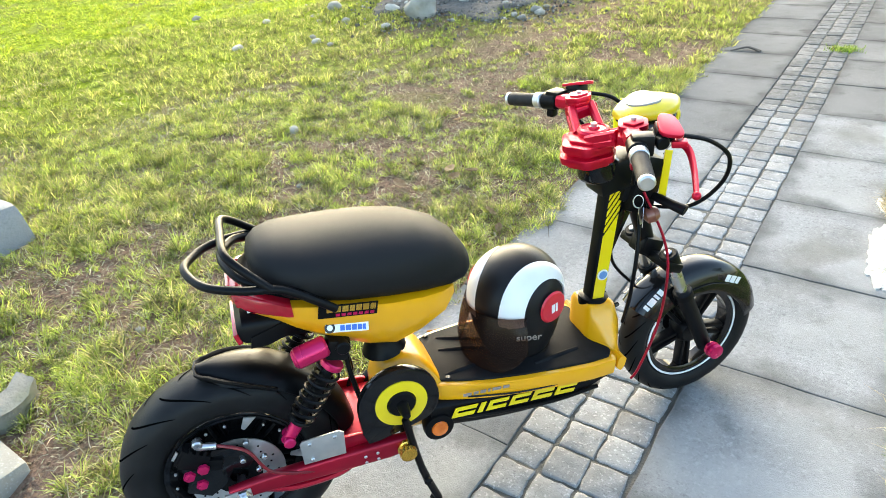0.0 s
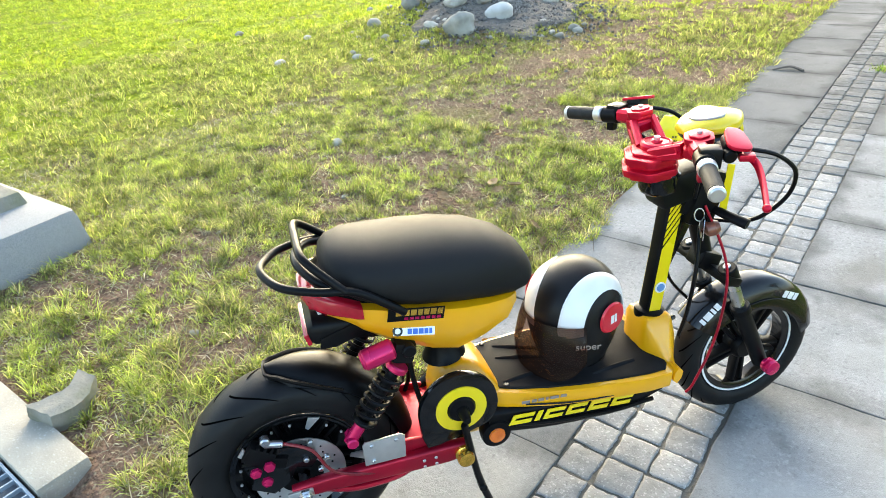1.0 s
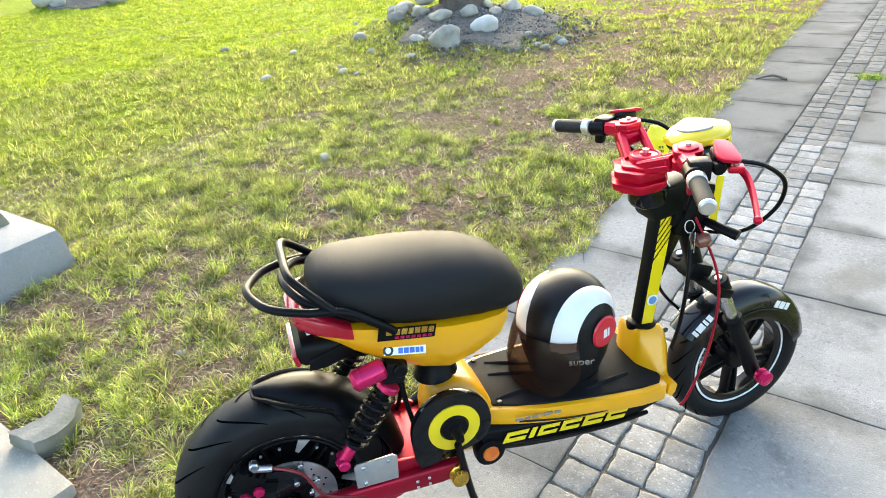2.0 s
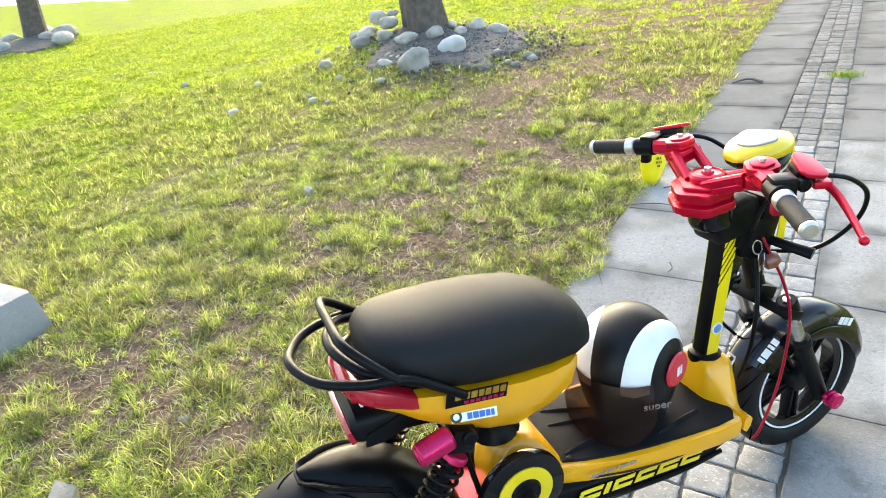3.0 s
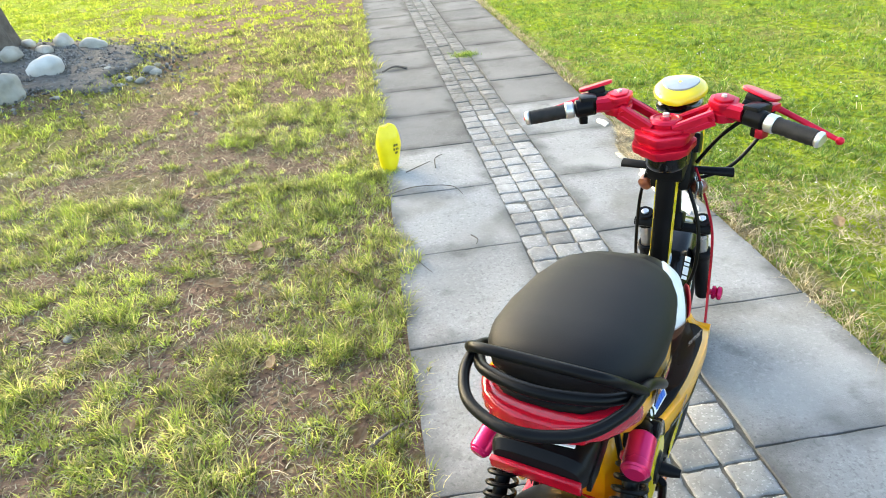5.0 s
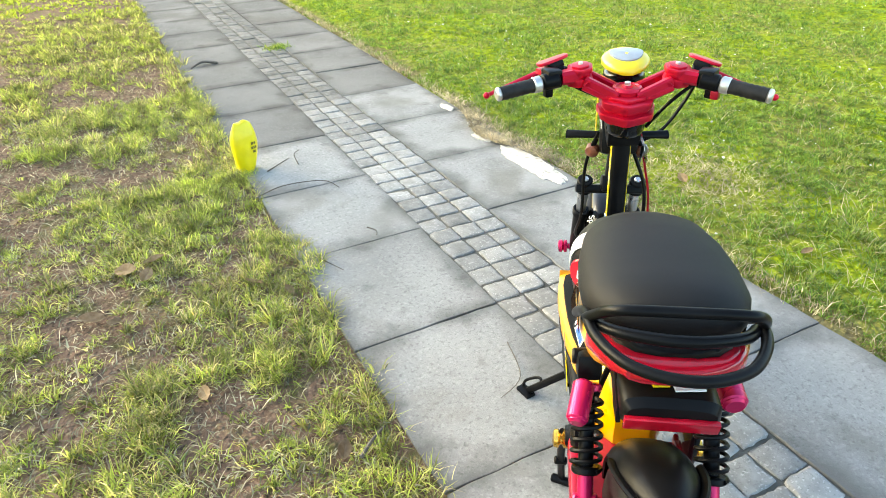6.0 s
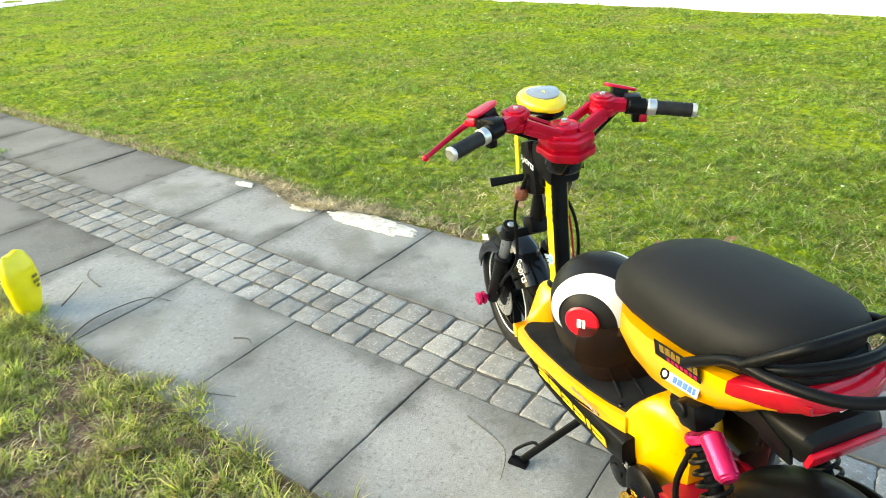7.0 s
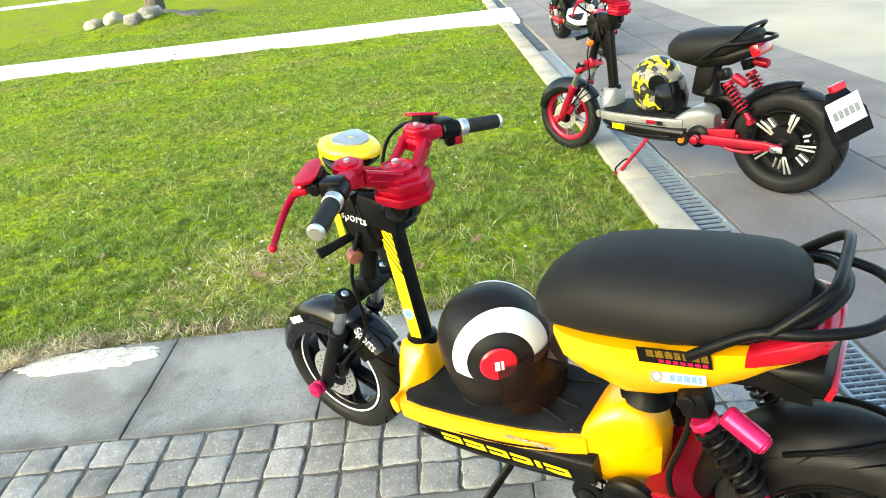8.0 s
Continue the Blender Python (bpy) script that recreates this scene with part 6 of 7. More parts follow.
        def tail_ring(x, grow=0.0, floor=0.0):
            w, lo, hi, wl = (float(np.interp(-x, [-t[0] for t in tail], [t[k] for t in tail])) for k in (1, 2, 3, 4))
            w, wl, lo, hi = w + grow, wl + grow, max(lo - grow, floor), hi + grow
            prof = [(-w, hi), (-w * 1.01, hi - 0.25 * (hi - lo)), (-min(wl * 1.25, w), lo + 0.3 * (hi - lo)), (-wl * 0.9, lo + 0.05 * (hi - lo)), (-wl * 0.5, lo), (wl * 0.5, lo), (wl * 0.9, lo + 0.05 * (hi - lo)), (min(wl * 1.25, w), lo + 0.3 * (hi - lo)), (w * 1.01, hi - 0.25 * (hi - lo)), (w, hi), (w * 0.6, hi + 0.004), (-w * 0.6, hi + 0.004)]
            return [Vector((x, a, b)) for a, b in prof]

        loft(bm, [tail_ring(t[0]) for t in tail])
        part("tail_fairing", bm, p["fairing"], sc, "glossy yellow tail fairing", 32)
        # the lamp caps the rear of the fairing, with a band reaching forward along its upper edge
        bm = loft(B(), [tail_ring(x, 0.0022) for x in (-1.108, -1.118, -1.128, -1.140)])
        rings = []
        for x, w, lo, hi in ((-1.040, 0.1256, 0.638, 0.671), (-1.052, 0.1240, 0.640, 0.676), (-1.066, 0.1190, 0.644, 0.682), (-1.096, 0.1070, 0.650, 0.692), (-1.124, 0.0890, 0.656, 0.697), (-1.142, 0.0650, 0.662, 0.696), (-1.152, 0.0340, 0.666, 0.690)):
            rings.append(ring_yz(x, w, lo, hi, 7, 28))
        loft(bm, rings)
        part("tail_lamp", bm, LENS, sc, "red wrap-round tail lamp")
        bm = loft(B(), [ring_yz(x, w, lo, hi, 4, 24) for x, w, lo, hi in ((-0.98, 0.105, 0.640, 0.690), (-1.05, 0.098, 0.655, 0.712), (-1.09, 0.085, 0.665, 0.714), (-1.118, 0.060, 0.670, 0.710), (-1.126, 0.030, 0.675, 0.704))])
        part("seat_pan", bm, BLACK, sc, "black pan under the seat")
    else:
        bm = B()
        loft(bm, [ring_yz(-0.72, 0.06, 0.560, 0.60, 4, 20), ring_yz(-0.83, 0.085, 0.545, 0.62, 4, 20), ring_yz(-0.96, 0.085, 0.565, 0.64, 4, 20), ring_yz(-1.06, 0.06, 0.61, 0.67, 4, 20)])
        part("seat_base", bm, BLACK, sc)
        bm = B()
        box(bm, (-1.070, 0, 0.640), (0.045, 0.13, 0.06), (0, 25, 0), 0.015)
        part("tail_lamp", bm, LENS, sc, "red tail lamp")
        bm = B()
        box(bm, (-0.83, 0, 0.5), (0.10, 0.09, 0.20), (0, -8, 0), 0.03)
        part("seat_tower", bm, BLACK, sc)
    # grab rail
    rl = new("grab_rail")
    rl.parent, rl.matrix_basis = sc, pose(0.006, 0, 0.010) if p["fairing"] else pose(0.10, 0, -0.035)
    half = [(-0.966, 0.136, 0.636), (-0.994, 0.136, 0.660), (-1.055, 0.130, 0.702), (-1.122, 0.120, 0.713), (-1.182, 0.088, 0.718), (-1.212, 0.044, 0.721)]
    bm = tube(B(), [(x, -y, z) for x, y, z in half] + [(-1.224, 0, 0.725)] + [(x, y, z) for x, y, z in reversed(half)], 0.0086, 12, 5)
    part("lower_loop", bm, BLACK, rl)
    hoop = [(-1.072, 0.130, 0.706), (-1.096, 0.121, 0.730), (-1.126, 0.104, 0.760), (-1.142, 0.076, 0.775)]
    bm = tube(B(), [(x, -y, z) for x, y, z in hoop] + [(-1.144, 0, 0.777)] + [(x, y, z) for x, y, z in reversed(hoop)], 0.0084, 12, 5)
    part("upper_hoop", bm, BLACK, rl)
    bm = tube(B(), [(-1.080, -0.118, 0.704), (-1.122, -0.090, 0.721), (-1.146, -0.04, 0.730), (-1.152, 0, 0.732), (-1.146, 0.04, 0.730), (-1.122, 0.090, 0.721), (-1.080, 0.118, 0.704)], 0.0095, 12, 5)
    part("inner_bar", bm, BLACK, rl)
    # tail tray
    if p["fairing"]:
        ty = new("tail_tray")
        ty.parent = sc
        for s in (-1, 1):
            bm = B()
            plate(bm, [(-1.00, 0.592), (-1.04, 0.614), (-1.128, 0.590), (-1.134, 0.565), (-1.10, 0.563)], 0.008, pose(0, s * 0.074 + 0.004, 0, 90, 0, 0), 0.002)
            part("tray_side", bm, BLACK, ty)
        bm = B()
        box(bm, (-1.062, 0, 0.574), (0.13, 0.142, 0.010), (0, 10, 0), 0.003)
        part("tray_floor", bm, BLACK, ty)
        bm = B()
        loft(bm, [ring_yz(-1.02, 0.068, 0.560, 0.610, 4, 20), ring_yz(-1.08, 0.076, 0.556, 0.628, 4, 20), ring_yz(-1.140, 0.074, 0.566, 0.630, 4, 20), ring_yz(-1.152, 0.066, 0.574, 0.618, 4, 20)])
        part("tail_box", bm, BLACK, ty)
        bm = B()
        box(bm, (-1.154, 0, 0.588), (0.010, 0.140, 0.026), (0, -14, 0), 0.003)
        part("rear_reflector", bm, LENS, ty, "wide red rear reflector")
        for s in (-1, 1):
            bm = B()
            box(bm, (-1.092, s * 0.056, 0.600), (0.05, 0.008, 0.045), bevel=0.002)
            part("tray_bracket", bm, TANM, ty)
        for x, y, w, d, mt, lb in ((-1.106, 0.016, 0.030, 0.026, LEMON, "small yellow sticker"), (-1.112, -0.026, 0.030, 0.046, WHITE, "white sticker with red marks"), (-1.090, 0.048, 0.018, 0.024, SILVER, "worn silver sticker")):
            bm = B()
            box(bm, (x, y, 0.6325 - 0.012 * (-1.106 - x)), (w, d, 0.003), (0, 2, 6), 0.0008)
            part("tray_sticker", bm, mt, ty, lb)
        part("sticker_marks", bars((0.010, 0.010, 0.010), 0.014, 0.003, pose(-1.112, -0.026, 0.6345, 0, 2, -84), 0.0012), CRIMSON, ty)
    # stickers
    if p["marks"]:
        for s in (-1, 1):
            sk = new("sticker")
            sk.parent = sc
            turn = 90 if s < 0 else 90
            rz = 0 if s < 0 else 180
            base = pose(-0.937, s * 0.1325, 0.634, turn, 0, rz) @ pose(0, 0, 0, 4, 0, 0) @ pose(0, 0, 0, 0, 0, 11 * s)
            bm = bars((0.118,), 0.030, 0, base, 0.0010)
            part("sticker_back", bm, BLACK, sk, "black sticker with gold marks")
            part("sticker_marks", bars((0.012, 0.013, 0.012, 0.010, 0.011, 0.012, 0.011), 0.014, 0.0028, base @ pose(0.006, 0.005, 0.0008)), GOLD, sk)["kind"] = "stuff"
            part("sticker_line", bars((0.008,) * 7, 0.006, 0.0035, base @ pose(0.014, -0.009, 0.0008)), PINK, sk)["kind"] = "stuff"
            base2 = pose(-0.945, s * 0.1275, 0.592, turn, 0, rz) @ pose(0, 0, 0, -24, 0, 0) @ pose(0, 0, 0, 0, 0, 11 * s)
            part("logo_back", bars((0.086,), 0.019, 0, base2, 0.0010), WHITE, sk, "white sticker with blue and black marks")
            part("logo_ring", lathe(B(), [(0.006, 0), (0.0105, 0), (0.0105, 0.002), (0.006, 0.002)], (0, 0, 0), (0, 0, 0), 20, closed=True), GLOSS, sk).matrix_basis = base2 @ pose(-0.034, 0, 0)
            part("logo_marks", bars((0.009, 0.010, 0.010, 0.008, 0.006), 0.011, 0.002, base2 @ pose(0.012, -0.001, 0.0008)), BLUE, sk)["kind"] = "stuff"
    # stands
    sd = new("side_stand")
    sd.parent = sc
    bm = tube(B(), [(-0.585, 0.085, 0.186), (-0.55, 0.14, 0.115), (-0.505, 0.215, 0.020)], 0.0105, 10, 3, flat=0.7)
    part("stand_leg", bm, p["stand"], sd)
    bm = B()
    box(bm, (-0.500, 0.224, 0.010), (0.052, 0.030, 0.012), (0, 0, 40), 0.004)
    part("stand_foot", bm, p["stand"], sd)
    bm = tube(B(), [(-0.53, 0.178, 0.07), (-0.51, 0.188, 0.075), (-0.478, 0.222, 0.034), (-0.482, 0.232, 0.018)], 0.0045, 8, 4)
    part("stand_tang", bm, BLACK, sd)
    if p["marks"]:
        cs = new("centre_stand")
        cs.parent = sc
        for s in (-1, 1):
            bm = tube(B(), [(-0.858, s * 0.135, 0.315 if s < 0 else 0.24), (-0.835, s * 0.136, 0.15), (-0.800, s * 0.128, 0.020)], 0.0105, 10, 3, flat=0.7)
            cyl(bm, (-0.81, s * 0.105, 0.012), (-0.795, s * 0.152, 0.012), 0.011, 10)
            cyl(bm, (-0.826, s * 0.12, 0.11), (-0.826, s * 0.15, 0.11), 0.010, 10)
            part("stand_leg", bm, BLACK, cs)
        part("stand_bar", cyl(B(), (-0.846, -0.13, 0.19), (-0.846, 0.13, 0.19), 0.011), BLACK, cs)
    # cables
    for pts, r, mt, lb in p["cables"]:
        part("cable", tube(B(), pts, r, 8, 7), mt, sc, lb)
    return sc


CABLES = (
    ([(-0.235, -0.185, 0.870), (-0.175, -0.200, 0.852), (-0.120, -0.200, 0.805), (-0.108, -0.175, 0.735), (-0.135, -0.120, 0.665), (-0.180, -0.040, 0.640)], 0.0048, BLACK, "black brake hose looping from the lever"),
    ([(-0.235, 0.185, 0.868), (-0.170, 0.150, 0.850), (-0.150, 0.060, 0.800), (-0.195, 0.02, 0.76)], 0.0048, BLACK, "black brake hose"),
    ([(-0.215, -0.055, 0.690), (-0.170, -0.085, 0.570), (-0.165, -0.105, 0.480), (-0.185, -0.112, 0.340), (-0.235, -0.118, 0.225), (-0.250, -0.11, 0.19)], 0.0034, CRIMSON, "thin red cable hanging beside the fork"),
    ([(-0.215, 0.055, 0.690), (-0.190, 0.080, 0.58), (-0.200, 0.082, 0.44), (-0.120, 0.090, 0.33), (-0.06, 0.075, 0.27)], 0.0045, BLACK, "black hose to the front caliper"),
    ([(-0.205, -0.03, 0.66), (-0.235, -0.075, 0.55), (-0.250, -0.080, 0.43), (-0.245, -0.05, 0.33)], 0.0050, BLACK, "black wiring loom"),
    ([(-0.30, 0.17, 0.862), (-0.29, 0.10, 0.825), (-0.26, 0.03, 0.79)], 0.0046, BLACK, "black throttle wire"),
    ([(-0.30, -0.17, 0.862), (-0.28, -0.11, 0.80), (-0.25, -0.06, 0.72)], 0.0046, BLACK, "black throttle wire"),
    ([(-0.945, -0.055, 0.56), (-0.952, -0.075, 0.46), (-0.940, -0.085, 0.36)], 0.0060, BLACK, "black wire under the tail"),
    ([(-0.945, 0.055, 0.56), (-0.958, 0.085, 0.46), (-0.930, 0.090, 0.33), (-0.945, 0.095, 0.26)], 0.0060, BLACK, "black wire under the tail"),
)
FIRST = dict(seg=128, guard=GLOSS, steer=(-1.2, 0.005), front_rim=GLOSS, rear_rim=GLOSS, stripe=WHITE, front_spoke=BLACK, rear_spoke=BLACK, stanchion=STEEL, slider=BLACK, bobbin=PINK, caliper=BLACK,
             marks=True, decal=LEMON, yoke=RED, lever=RED, pod=LEMON, deck=YELLOW, case=BLACK, shroud=YELLOW, arm=CRIMSON, spring=BLACK, shock=PINK, can=PINK, fairing=YELLOW, stand=BLACK, cables=CABLES)
SCOOT = pose(0.313, -1.065, 0, 0, 0, 54.2) @ pose(0, 0, 0, -1.6)
e_scooter("electric_scooter", SCOOT, "yellow and black electric scooter with red handlebar, on stands", FIRST)

SECOND = dict(FIRST, seg=120, steer=(0.0, 0.0), front_rim=CRIMSON, stripe=CRIMSON, front_spoke=STEEL, rear_spoke=ALLOY, stanchion=STEEL, slider=CRIMSON, bobbin=CRIMSON, caliper=CRIMSON, marks=False,
              decal=BLACK, pod=BLACK, deck=SILVER, case=GLOSS, shroud=SILVER, arm=CRIMSON, spring=CRIMSON, shock=CRIMSON, can=CRIMSON, fairing=None, stand=CRIMSON, cables=CABLES[:2] + CABLES[3:5])
SCOOT_B = pose(2.525, -2.155, 0, 0, 0, 39.8)
second = e_scooter("electric_scooter", SCOOT_B, "silver and black electric scooter with red wheels and shocks", SECOND)
dk = [c for c in second.children if c.name.startswith("deck")][0]
bm = B()
box(bm, (-0.42, 0.1235, 0.224), (0.075, 0.003, 0.030), (0, 0, 0), 0.0006)
part("case_sticker", bm, LEMON, dk, "small yellow sticker on the case")
for x, w, mt in ((-0.62, 0.05, CRIMSON), (-0.67, 0.03, GLOSS), (-0.46, 0.10, GLOSS)):
    bm = B()
    box(bm, (x, 0.1370, 0.278), (w, 0.004, 0.018), (0, 0, 3 if x < -0.6 else 0), 0.0006)
    part("deck_decal", bm, mt, dk, "dark and red decal on the deck edge")
# number plate carrier of the second scooter
pc = new("plate_carrier")
pc.parent = second
pc.matrix_basis = pose(-1.440, 0.01, 0.400, -20, 0, -32) @ pose(1.385, 0, -0.42)
bm = B()
plate(bm, [(-0.04, 0.10), (0.04, 0.10), (0.095, -0.02), (0.09, -0.12), (-0.09, -0.12), (-0.095, -0.02)], 0.006, pose(-1.385, 0, 0.42, 72, 0, -90), 0.002)
part("flap", bm, BLACK, pc)
part("carrier_arm", tube(B(), [(-1.28, 0.10, 0.28), (-1.34, 0.10, 0.36), (-1.38, 0.03, 0.44)], 0.012, 8, 4, flat=0.6), BLACK, pc)
bm = B()
box(bm, (-1.405, 0, 0.43), (0.003, 0.145, 0.118), (0, 18, 0), 0.001)
part("number_plate", bm, WHITE, pc, "white number plate with plain grey bars")
part("plate_bars", bars((0.018, 0.018, 0.018, 0.018, 0.018), 0.036, 0.006, pose(-1.4075, 0, 0.428, 72, 0, -90)), SILVER, pc)
bm = B()
box(bm, (-1.375, 0, 0.535), (0.035, 0.06, 0.032), (0, 18, 0), 0.008)
part("plate_lamp", bm, LENS, pc)

THIRD = dict(SECOND, seg=80, guard=PINK, front_rim=BLACK, stripe=SILVER, deck=WHITE, shroud=WHITE, pod=WHITE, yoke=CRIMSON, spring=BLACK)
e_scooter("electric_scooter", pose(5.0, -2.97, 0, 0, 0, 187), "white and red electric scooter parked further off", THIRD)


# ---- helmets ----
def helmet(name, m, label, shell_mat, stripe, visor):
    h = thing(name, m, label, "helmet", "helmets on scooter decks")
    a, b, c, ear = 0.123, 0.111, 0.116, 0.012
    bm = B()
    bmesh.ops.create_uvsphere(bm, u_segments=40, v_segments=28, radius=1.0)
    cut = [v for v in bm.verts if v.co.z < -0.90]
    bmesh.ops.delete(bm, geom=cut, context="VERTS")
    for v in bm.verts:
        z = v.co.z
        k = 1.0 if z > 0 else (1 - 0.12 * z * z) * (math.sqrt(max(1 - (0.72 * z) ** 2, 0.01)) / math.sqrt(max(1 - z * z, 0.01)))
        v.co = Vector((v.co.x * a * k, v.co.y * b * k, z * c * (1 if z > 0 else 1.43)))
    ex = bmesh.ops.solidify(bm, geom=bm.faces[:], thickness=0.018)
    part("shell", bm, shell_mat, h, "", 60)
    for s in (-1, 1):
        bm = lathe(B(), [(0.036, 0.0), (0.040, 0.003), (0.036, 0.007), (0.004, 0.009)], (ear, s * (b * 0.972 + 0.002), 0.004), (-90 * s, 0, -11 * s), 30)
        part("ear_disc", bm, DISCRED if stripe else BLACK, h, "round red ear disc")
        if stripe:
            part("disc_mark", bars((0.010, 0.006), 0.022, 0.003, pose(ear + 0.002, s * (b * 0.972 + 0.011), 0.004, 90, 0, (0 if s < 0 else 180) - 11 * s), 0.001), WHITE, h)
            bm = B()
            rings = []
            for k in range(41):
                t = math.pi * (k / 40) * 1.30 - math.pi * 0.08
                ring = []
                for r in (0.065, 0.074, 0.085, 0.094):
                    x, z = r * 1.08 * math.cos(t) + ear + 0.004, r * 1.12 * math.sin(t) - 0.004
                    q = 1 - (x / a) ** 2 - (z / c) ** 2
                    ring.append(Vector((x, s * (b * math.sqrt(max(q, 0.02)) + 0.0045), z)))
                rings.append(ring + [Vector((p.x, p.y - s * 0.008, p.z)) for p in reversed(ring)])
            loft(bm, rings)
            part("white_arc", bm, WHITE, h, "white arc painted round the ear disc", 70)
    bm = B()
    rings = []
    for k in range(33):
        t = radians(-86 + 136 * k / 32)
        short = 1 - 0.40 * abs(k / 16 - 1) ** 5
        ring = []
        for z, o in ((-0.004, 0.010), (-0.045, 0.026), (-0.095, 0.038), (-0.146, 0.034)):
            ring.append(Vector(((a + o) * math.cos(t), (b + o * 0.7) * math.sin(t), z * short + 0.012 * math.cos(t))))
        rings.append(ring + [p * 0.985 for p in reversed(ring)])
    loft(bm, rings)
    part("visor", bm, visor, h, "smoked visor" if stripe else "dark visor", 70)
    part("edge_trim", tube(B(), [(a * math.cos(t) * 0.68, b * 0.68 * math.sin(t), -0.150) for t in (2 * math.pi * k / 40 for k in range(41))], 0.006, 8), BLACK, h)
    if stripe:
        lettering("super", 0.026, pose(0.098, 0.104, -0.034, 90, 0, 133), TANM, h, "white word on the visor")
    return h


helmet("helmet", SCOOT @ pose(-0.516, 0.008, 0.470, 0, 0, 210), "black helmet with white arcs and red ear discs", HELMET, True, VISOR)
CAMO = mat("patterned_shell", (0.62, 0.56, 0.02), (0.015, 0.015, 0.015), rough=0.3, scale=24, mix=(0.46, 0.50), bump=0.05, coat=0.3, specks=((16, 0.54, 0.57, (0.22, 0.20, 0.18), 0.9),))
helmet("helmet", SCOOT_B @ pose(-0.56, 0.0, 0.459, 0, 0, 205), "yellow and black patterned full-face helmet", CAMO, False, GLOSS)

# ---- yellow bag by the path ----
bag = thing("snack_bag", pose(-0.495, 0.625, 0, 0, 0, 20), "bright yellow upright plastic pouch on the path edge", "bag")
bm = B()
rings = []
for k in range(21):
    f = k / 20
    z = 0.25 * f
    w = float(np.interp(f, (0, 0.10, 0.32, 0.58, 0.82, 0.94, 1), (0.034, 0.046, 0.060, 0.069, 0.061, 0.050, 0.040)))
    d = float(np.interp(f, (0, 0.12, 0.45, 0.75, 0.92, 1), (0.034, 0.042, 0.046, 0.038, 0.020, 0.012)))
    rings.append([Vector((x * w + float(np.interp(f, (0, 0.5, 1), (-0.010, 0.0, 0.004))) + 0.003 * noise.noise(Vector((x * 2, y * 2, f * 5))), y * d + 0.004 * noise.noise(Vector((x * 3, y * 2, f * 5 + 5))), z + (0.006 * math.sin(x * 4) if k == 20 else 0))) for x, y in oval(28, 1, 1, 2.3)])
loft(bm, rings)
part("pouch", bm, BAG, bag, "", 60)
for k, (z, wd) in enumerate(((0.150, (0.012, 0.008)), (0.128, (0.010, 0.006, 0.006)), (0.108, (0.014,)))):
    part("print", bars(wd, 0.012, 0.004, pose(0.022, -0.047, z, 90, 0, 8)), INK, bag, "dark printed marks")


# ---- small litter ----
def twig(pts, r, label):
    bm = tube(B(), pts, (r, r * 0.5), 6, 6)
    tagged(part("twig", bm, TWIGM), label, "twig", "fallen twigs")


twig([(-0.42, 0.55, 0.006), (-0.34, 0.60, 0.012), (-0.28, 0.66, 0.006)], 0.0035, "thin dark twig on the path")
twig([(-0.26, 0.56, 0.006), (-0.25, 0.66, 0.02), (-0.20, 0.74, 0.006)], 0.0035, "curved dark twig on the path")
twig([(-0.55, 0.28, 0.006), (-0.40, 0.34, 0.01), (-0.22, 0.30, 0.012), (-0.17, 0.20, 0.006)], 0.003, "long curved twig on the path")
twig([(-0.24, 2.72, 0.006), (-0.34, 2.76, 0.02), (-0.44, 2.68, 0.006)], 0.012, "dark crumpled strip lying on the path")
twig([(-0.20, -0.22, 0.006), (-0.18, -0.27, 0.01), (-0.19, -0.30, 0.006)], 0.003, "short dark twig on the path")
twig([(-0.46, -0.32, 0.006), (-0.44, -0.40, 0.012), (-0.40, -0.48, 0.006)], 0.0025, "thin twig at the path edge")
twig([(-0.09, -1.13, 0.005), (-0.14, -1.28, 0.006), (-0.24, -1.33, 0.005)], 0.002, "hair-thin curved twig on the slab")
twig([(-0.67, -1.343, 0.015), (-0.62, -1.305, 0.02), (-0.575, -1.276, 0.015)], 0.006, "short pale stick on the grass")
twig([(-2.0, -1.02, 0.02), (-1.95, -1.10, 0.03), (-1.88, -1.12, 0.02)], 0.005, "bent dry stick on the grass")


def dry_leaf(x, y, size, seed, turn):
    r = random.Random(seed)
    bm = B()
    n = 7
    rows = []
    for k in range(n):
        f = k / (n - 1)
        w = size * 0.32 * math.sin(math.pi * (0.04 + 0.94 * f)) ** 0.8
        curl = size * 0.35 * (f - 0.4) ** 2
        rows.append([bm.verts.new((size * (f - 0.5), s * w, curl + abs(s) * w * 0.45 + r.uniform(0, 0.003))) for s in (-1, 0, 1)])
    for a, b in zip(rows, rows[1:]):
        for j in range(2):
            bm.faces.new((a[j], a[j + 1], b[j + 1], b[j]))
    bmesh.ops.solidify(bm, geom=bm.faces[:], thickness=0.0012)
    ob = part("dry_leaf", bm, DRYLEAF)
    ob.matrix_basis = pose(x, y, float(ground_z(x, y)) + 0.022, r.uniform(-25, 25), r.uniform(-25, 25), turn)
    tagged(ob, "curled brown dry leaf on the grass", "leaf", "dry leaves")


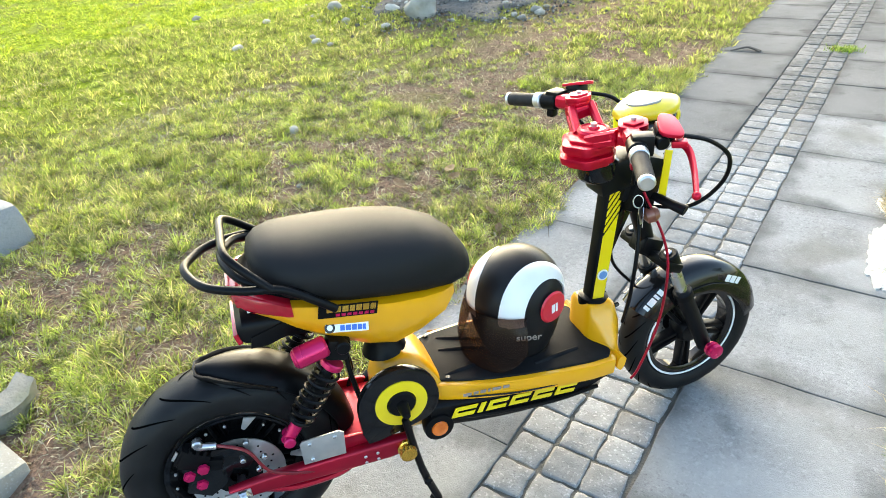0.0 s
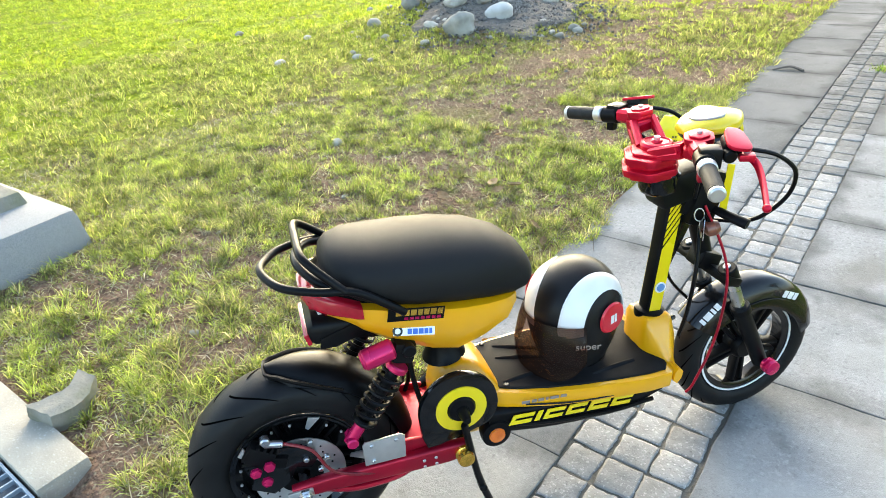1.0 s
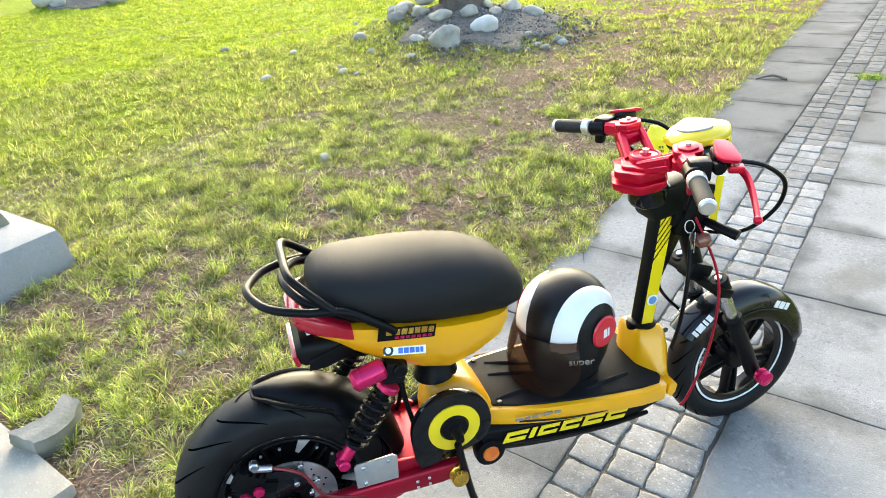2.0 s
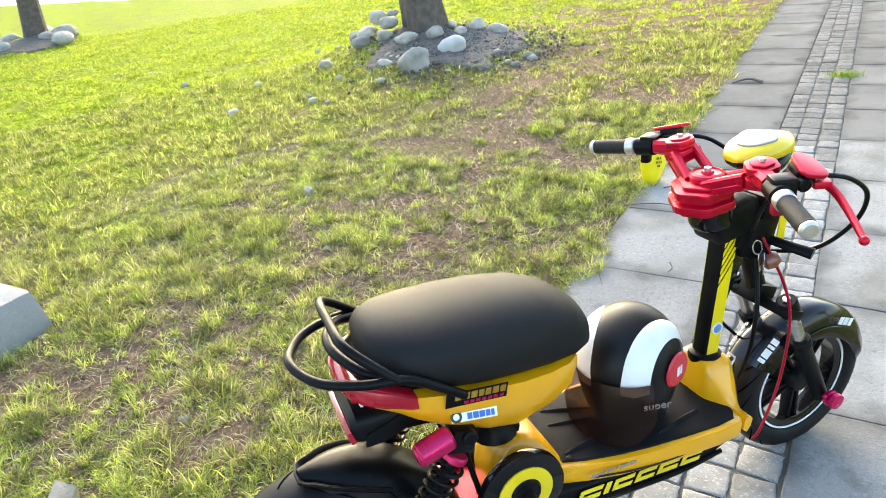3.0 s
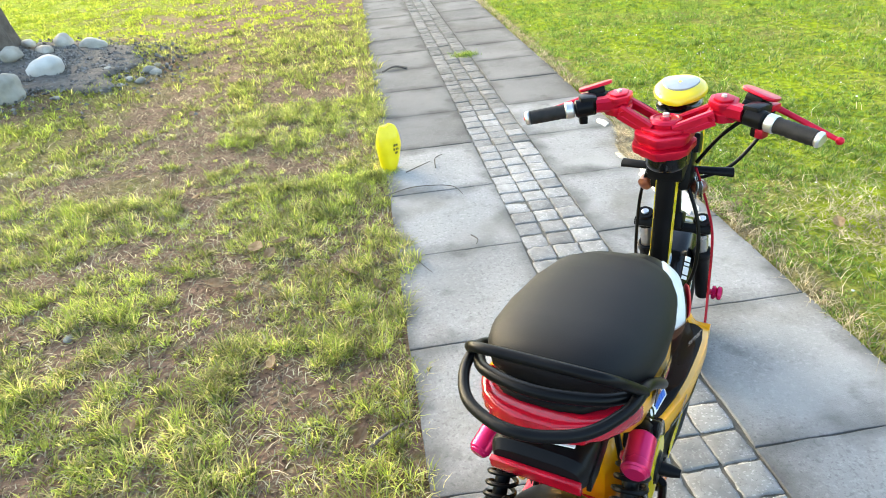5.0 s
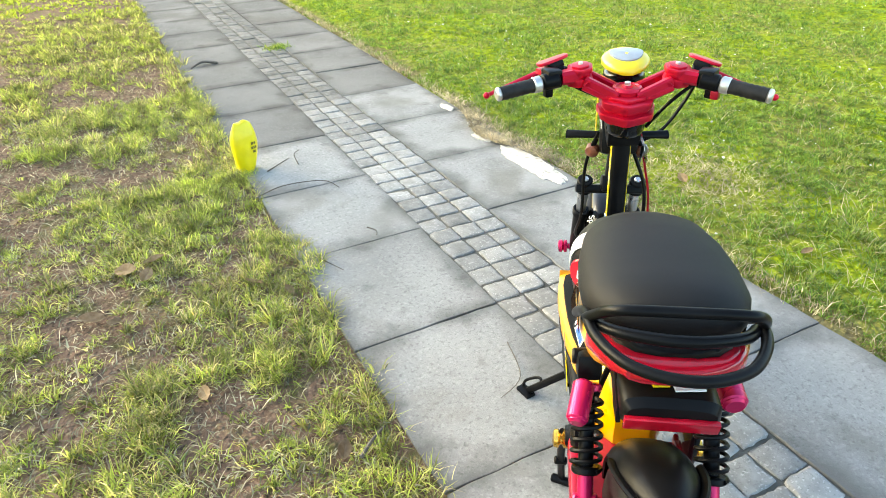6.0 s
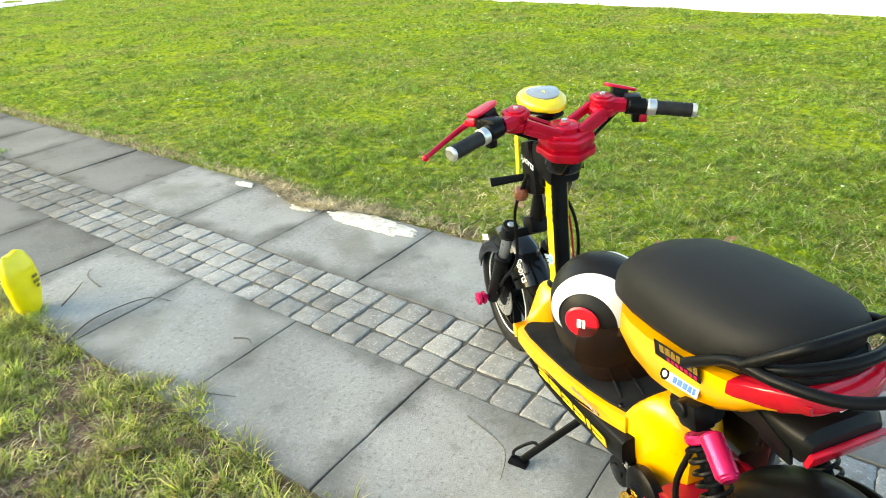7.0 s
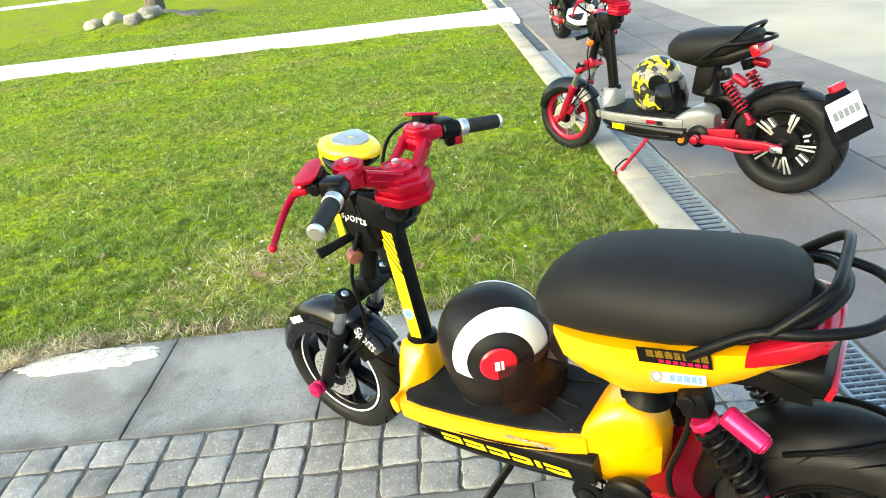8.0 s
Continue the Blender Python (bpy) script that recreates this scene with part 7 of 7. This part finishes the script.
LEAVES = ((-1.25, -0.40, 0.08), (-1.18, -0.46, 0.07), (-0.98, -0.92, 0.06), (-1.12, -0.14, 0.09), (-1.02, -0.10, 0.08), (-1.06, -0.20, 0.07), (-1.37, -1.14, 0.07), (-0.72, -0.42, 0.07), (-0.66, -0.72, 0.06), (-0.70, -1.30, 0.06), (-0.62, -0.52, 0.05), (-0.78, -1.62, 0.05), (-1.6, -1.5, 0.05), (1.25, -0.55, 0.07), (1.35, -1.5, 0.06), (1.18, -1.25, 0.05), (1.6, 0.3, 0.05), (-1.5, 0.5, 0.07), (-1.9, 0.9, 0.06), (-0.9, 0.3, 0.05))
for k, (x, y, s) in enumerate(LEAVES):
    dry_leaf(x, y, s, k, 47 * k)


# ---- drain ----
def drain_section(x, length, pitch):
    d = thing("drain_grate", pose(x, (DRAIN_A + DRAIN_B) / 2, 0), "galvanised slatted drain grate set in the paving", "drain grate", "drain grates", kind="structure")
    w = DRAIN_B - DRAIN_A
    for s in (-1, 1):
        bm = B()
        box(bm, (length / 2, s * (w / 2 - 0.006), -0.012), (length - 0.004, 0.008, 0.028), bevel=0.001)
        part("side_rail", bm, GRATEM, d)
    n = int(length / pitch)
    bm = B()
    box(bm, (0, 0, -0.006), (0.006, w - 0.016, 0.014), bevel=0.001)
    bmesh.ops.recalc_face_normals(bm, faces=bm.faces)
    me = bpy.data.meshes.new("slat")
    bm.to_mesh(me)
    bm.free()
    me.materials.append(GRATEM)
    for k in range(n):
        o = new("slat", me)
        o.parent = d
        o.matrix_basis = pose((k + 0.5) * length / n, 0, 0)
    for yy in (-0.03, 0.0, 0.03) if pitch < 0.03 else ():
        bm = B()
        box(bm, (length / 2, yy, -0.014), (length - 0.01, 0.004, 0.016), bevel=0)
        part("runner", bm, GRATEM, d)


bm = B()
box(bm, (3, (DRAIN_A + DRAIN_B) / 2, -0.034), (16, DRAIN_B - DRAIN_A, 0.01), bevel=0)
tagged(part("drain_floor", bm, PITM), "dark blue-grey floor of the drain channel", "drain", kind="structure")
for k in range(14):
    drain_section(-1.4 + 0.5 * k, 0.5, 0.025 if k % 4 == 3 else 0.042)

# ---- pieces of paving ----
PITCH = 0.605
left_slabs = [slab_mesh(-PATH_L - 0.006, PITCH - 0.005, 0.05, s) for s in range(4)]
right_slabs = [slab_mesh(PATH_R - SETT_W - 0.006, PITCH - 0.005, 0.05, s + 9) for s in range(4)]
for k in range(-4, 36):
    y = -0.325 + PITCH * (k + 0.5)
    for meshes, cx in ((left_slabs, PATH_L / 2), (right_slabs, (PATH_R + SETT_W) / 2)):
        yy, dd = y, 0.0
        if y - PITCH / 2 < DRAIN_B:
            continue
        o = new("slab", meshes[k % 4])
        o.parent = path
        # slabs past these distances take the darker concrete
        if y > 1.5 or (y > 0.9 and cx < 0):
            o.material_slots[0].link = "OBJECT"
            o.material_slots[0].material = FARSLAB
        o.matrix_basis = pose(cx + random.uniform(-0.003, 0.003), yy, random.uniform(-0.002, 0.002), random.uniform(-0.15, 0.15), random.uniform(-0.15, 0.15), random.choice((0, 180)))
y_low = -0.325 - PITCH * 3
for cx, w, s in ((PATH_L / 2, -PATH_L - 0.007, 31), ((PATH_R + SETT_W) / 2, PATH_R - SETT_W - 0.007, 32)):
    d = y_low - DRAIN_B
    if d > 0.05:
        o = new("slab", slab_mesh(w, d - 0.012, 0.05, s))
        o.parent = path
        o.matrix_basis = pose(cx, (y_low + DRAIN_B) / 2, 0)


def sett_mesh(w, d, seed):
    r = random.Random(seed)
    bm = B()
    got = bmesh.ops.create_grid(bm, x_segments=6, y_segments=6, size=0.5)["verts"]
    for v in got:
        e = max(abs(v.co.x), abs(v.co.y)) * 2
        px, py = v.co.x, v.co.y
        if 0.5 < e < 0.9:
            px, py = px * 1.30, py * 1.30
        if e > 0.9:
            px, py = px + r.uniform(-0.035, 0.02) * math.copysign(1, px), py + r.uniform(-0.035, 0.02) * math.copysign(1, py)
            if abs(v.co.x) > 0.45 and abs(v.co.y) > 0.45:
                px, py = px * r.uniform(0.955, 1.0), py * r.uniform(0.955, 1.0)
        v.co = Vector((px * w, py * d, -0.001 - 0.0016 * (e > 0.9) - 0.0003 * (e > 0.5) + r.uniform(-0.0018, 0.0018)))
    rim = [e for e in bm.edges if e.is_boundary]
    down = bmesh.ops.extrude_edge_only(bm, edges=rim)["geom"]
    bmesh.ops.translate(bm, vec=(0, 0, -0.03), verts=[v for v in down if isinstance(v, bmesh.types.BMVert)])
    bmesh.ops.recalc_face_normals(bm, faces=bm.faces)
    me = bpy.data.meshes.new("sett")
    bm.to_mesh(me)
    bm.free()
    me.polygons.foreach_set("use_smooth", [True] * len(me.polygons))
    me.materials.append(SETTM)
    return me


SETT = 0.108
sett_meshes = [sett_mesh(SETT_W / 3 - 0.007, SETT - 0.007, s) for s in range(12)]
rest = []
row = 0
y = DRAIN_B + 0.01 + SETT / 2
while y < 21.5:
    for k in range(3):
        m = pose(SETT_W / 3 * (k + 0.5) + random.uniform(-0.003, 0.003), y + random.uniform(-0.003, 0.003), random.uniform(-0.004, 0.002), random.uniform(-1.2, 1.2), random.uniform(-1.2, 1.2), random.uniform(-3.5, 3.5) + random.choice((0, 180)))
        me = sett_meshes[random.randrange(12)]
        if row < 98:
            o = new("sett", me)
            o.parent = path
            if y > 1.3 + random.uniform(-0.5, 0.5):
                o.material_slots[0].link = "OBJECT"
                o.material_slots[0].material = FARSETT
            o.matrix_basis = m
        else:
            rest.append((m, me))
    y += SETT
    row += 1
bm = B()
for m, me in rest:
    n0 = len(bm.verts)
    bm.from_mesh(me)
    bm.verts.ensure_lookup_table()
    bmesh.ops.transform(bm, matrix=m, verts=bm.verts[n0:])
far_setts = part("far_setts", bm, FARSETT, path)
far_setts["kind"] = "stuff"

# court pavers beside the parked scooters
court = thing("court_paving", pose(0, 0, 0), "brownish court paving of large slabs", "paving", kind="structure")
pw, pd = 0.90, 0.45
pav = [slab_mesh(pw - 0.012, pd - 0.012, 0.05, 60 + s) for s in range(4)]
for me in pav:
    me.materials.clear()
    me.materials.append(PAVERM)
for r in range(4):
    for c in range(-5, 15):
        o = new("paver", pav[(r * 3 + c) % 4])
        o.parent = court
        o.matrix_basis = pose(-2.2 + pw * (c + 0.5 * (r % 2)), DRAIN_A - 0.012 - pd * (r + 0.5), random.uniform(-0.002, 0.002), 0, 0, random.choice((0, 180)))
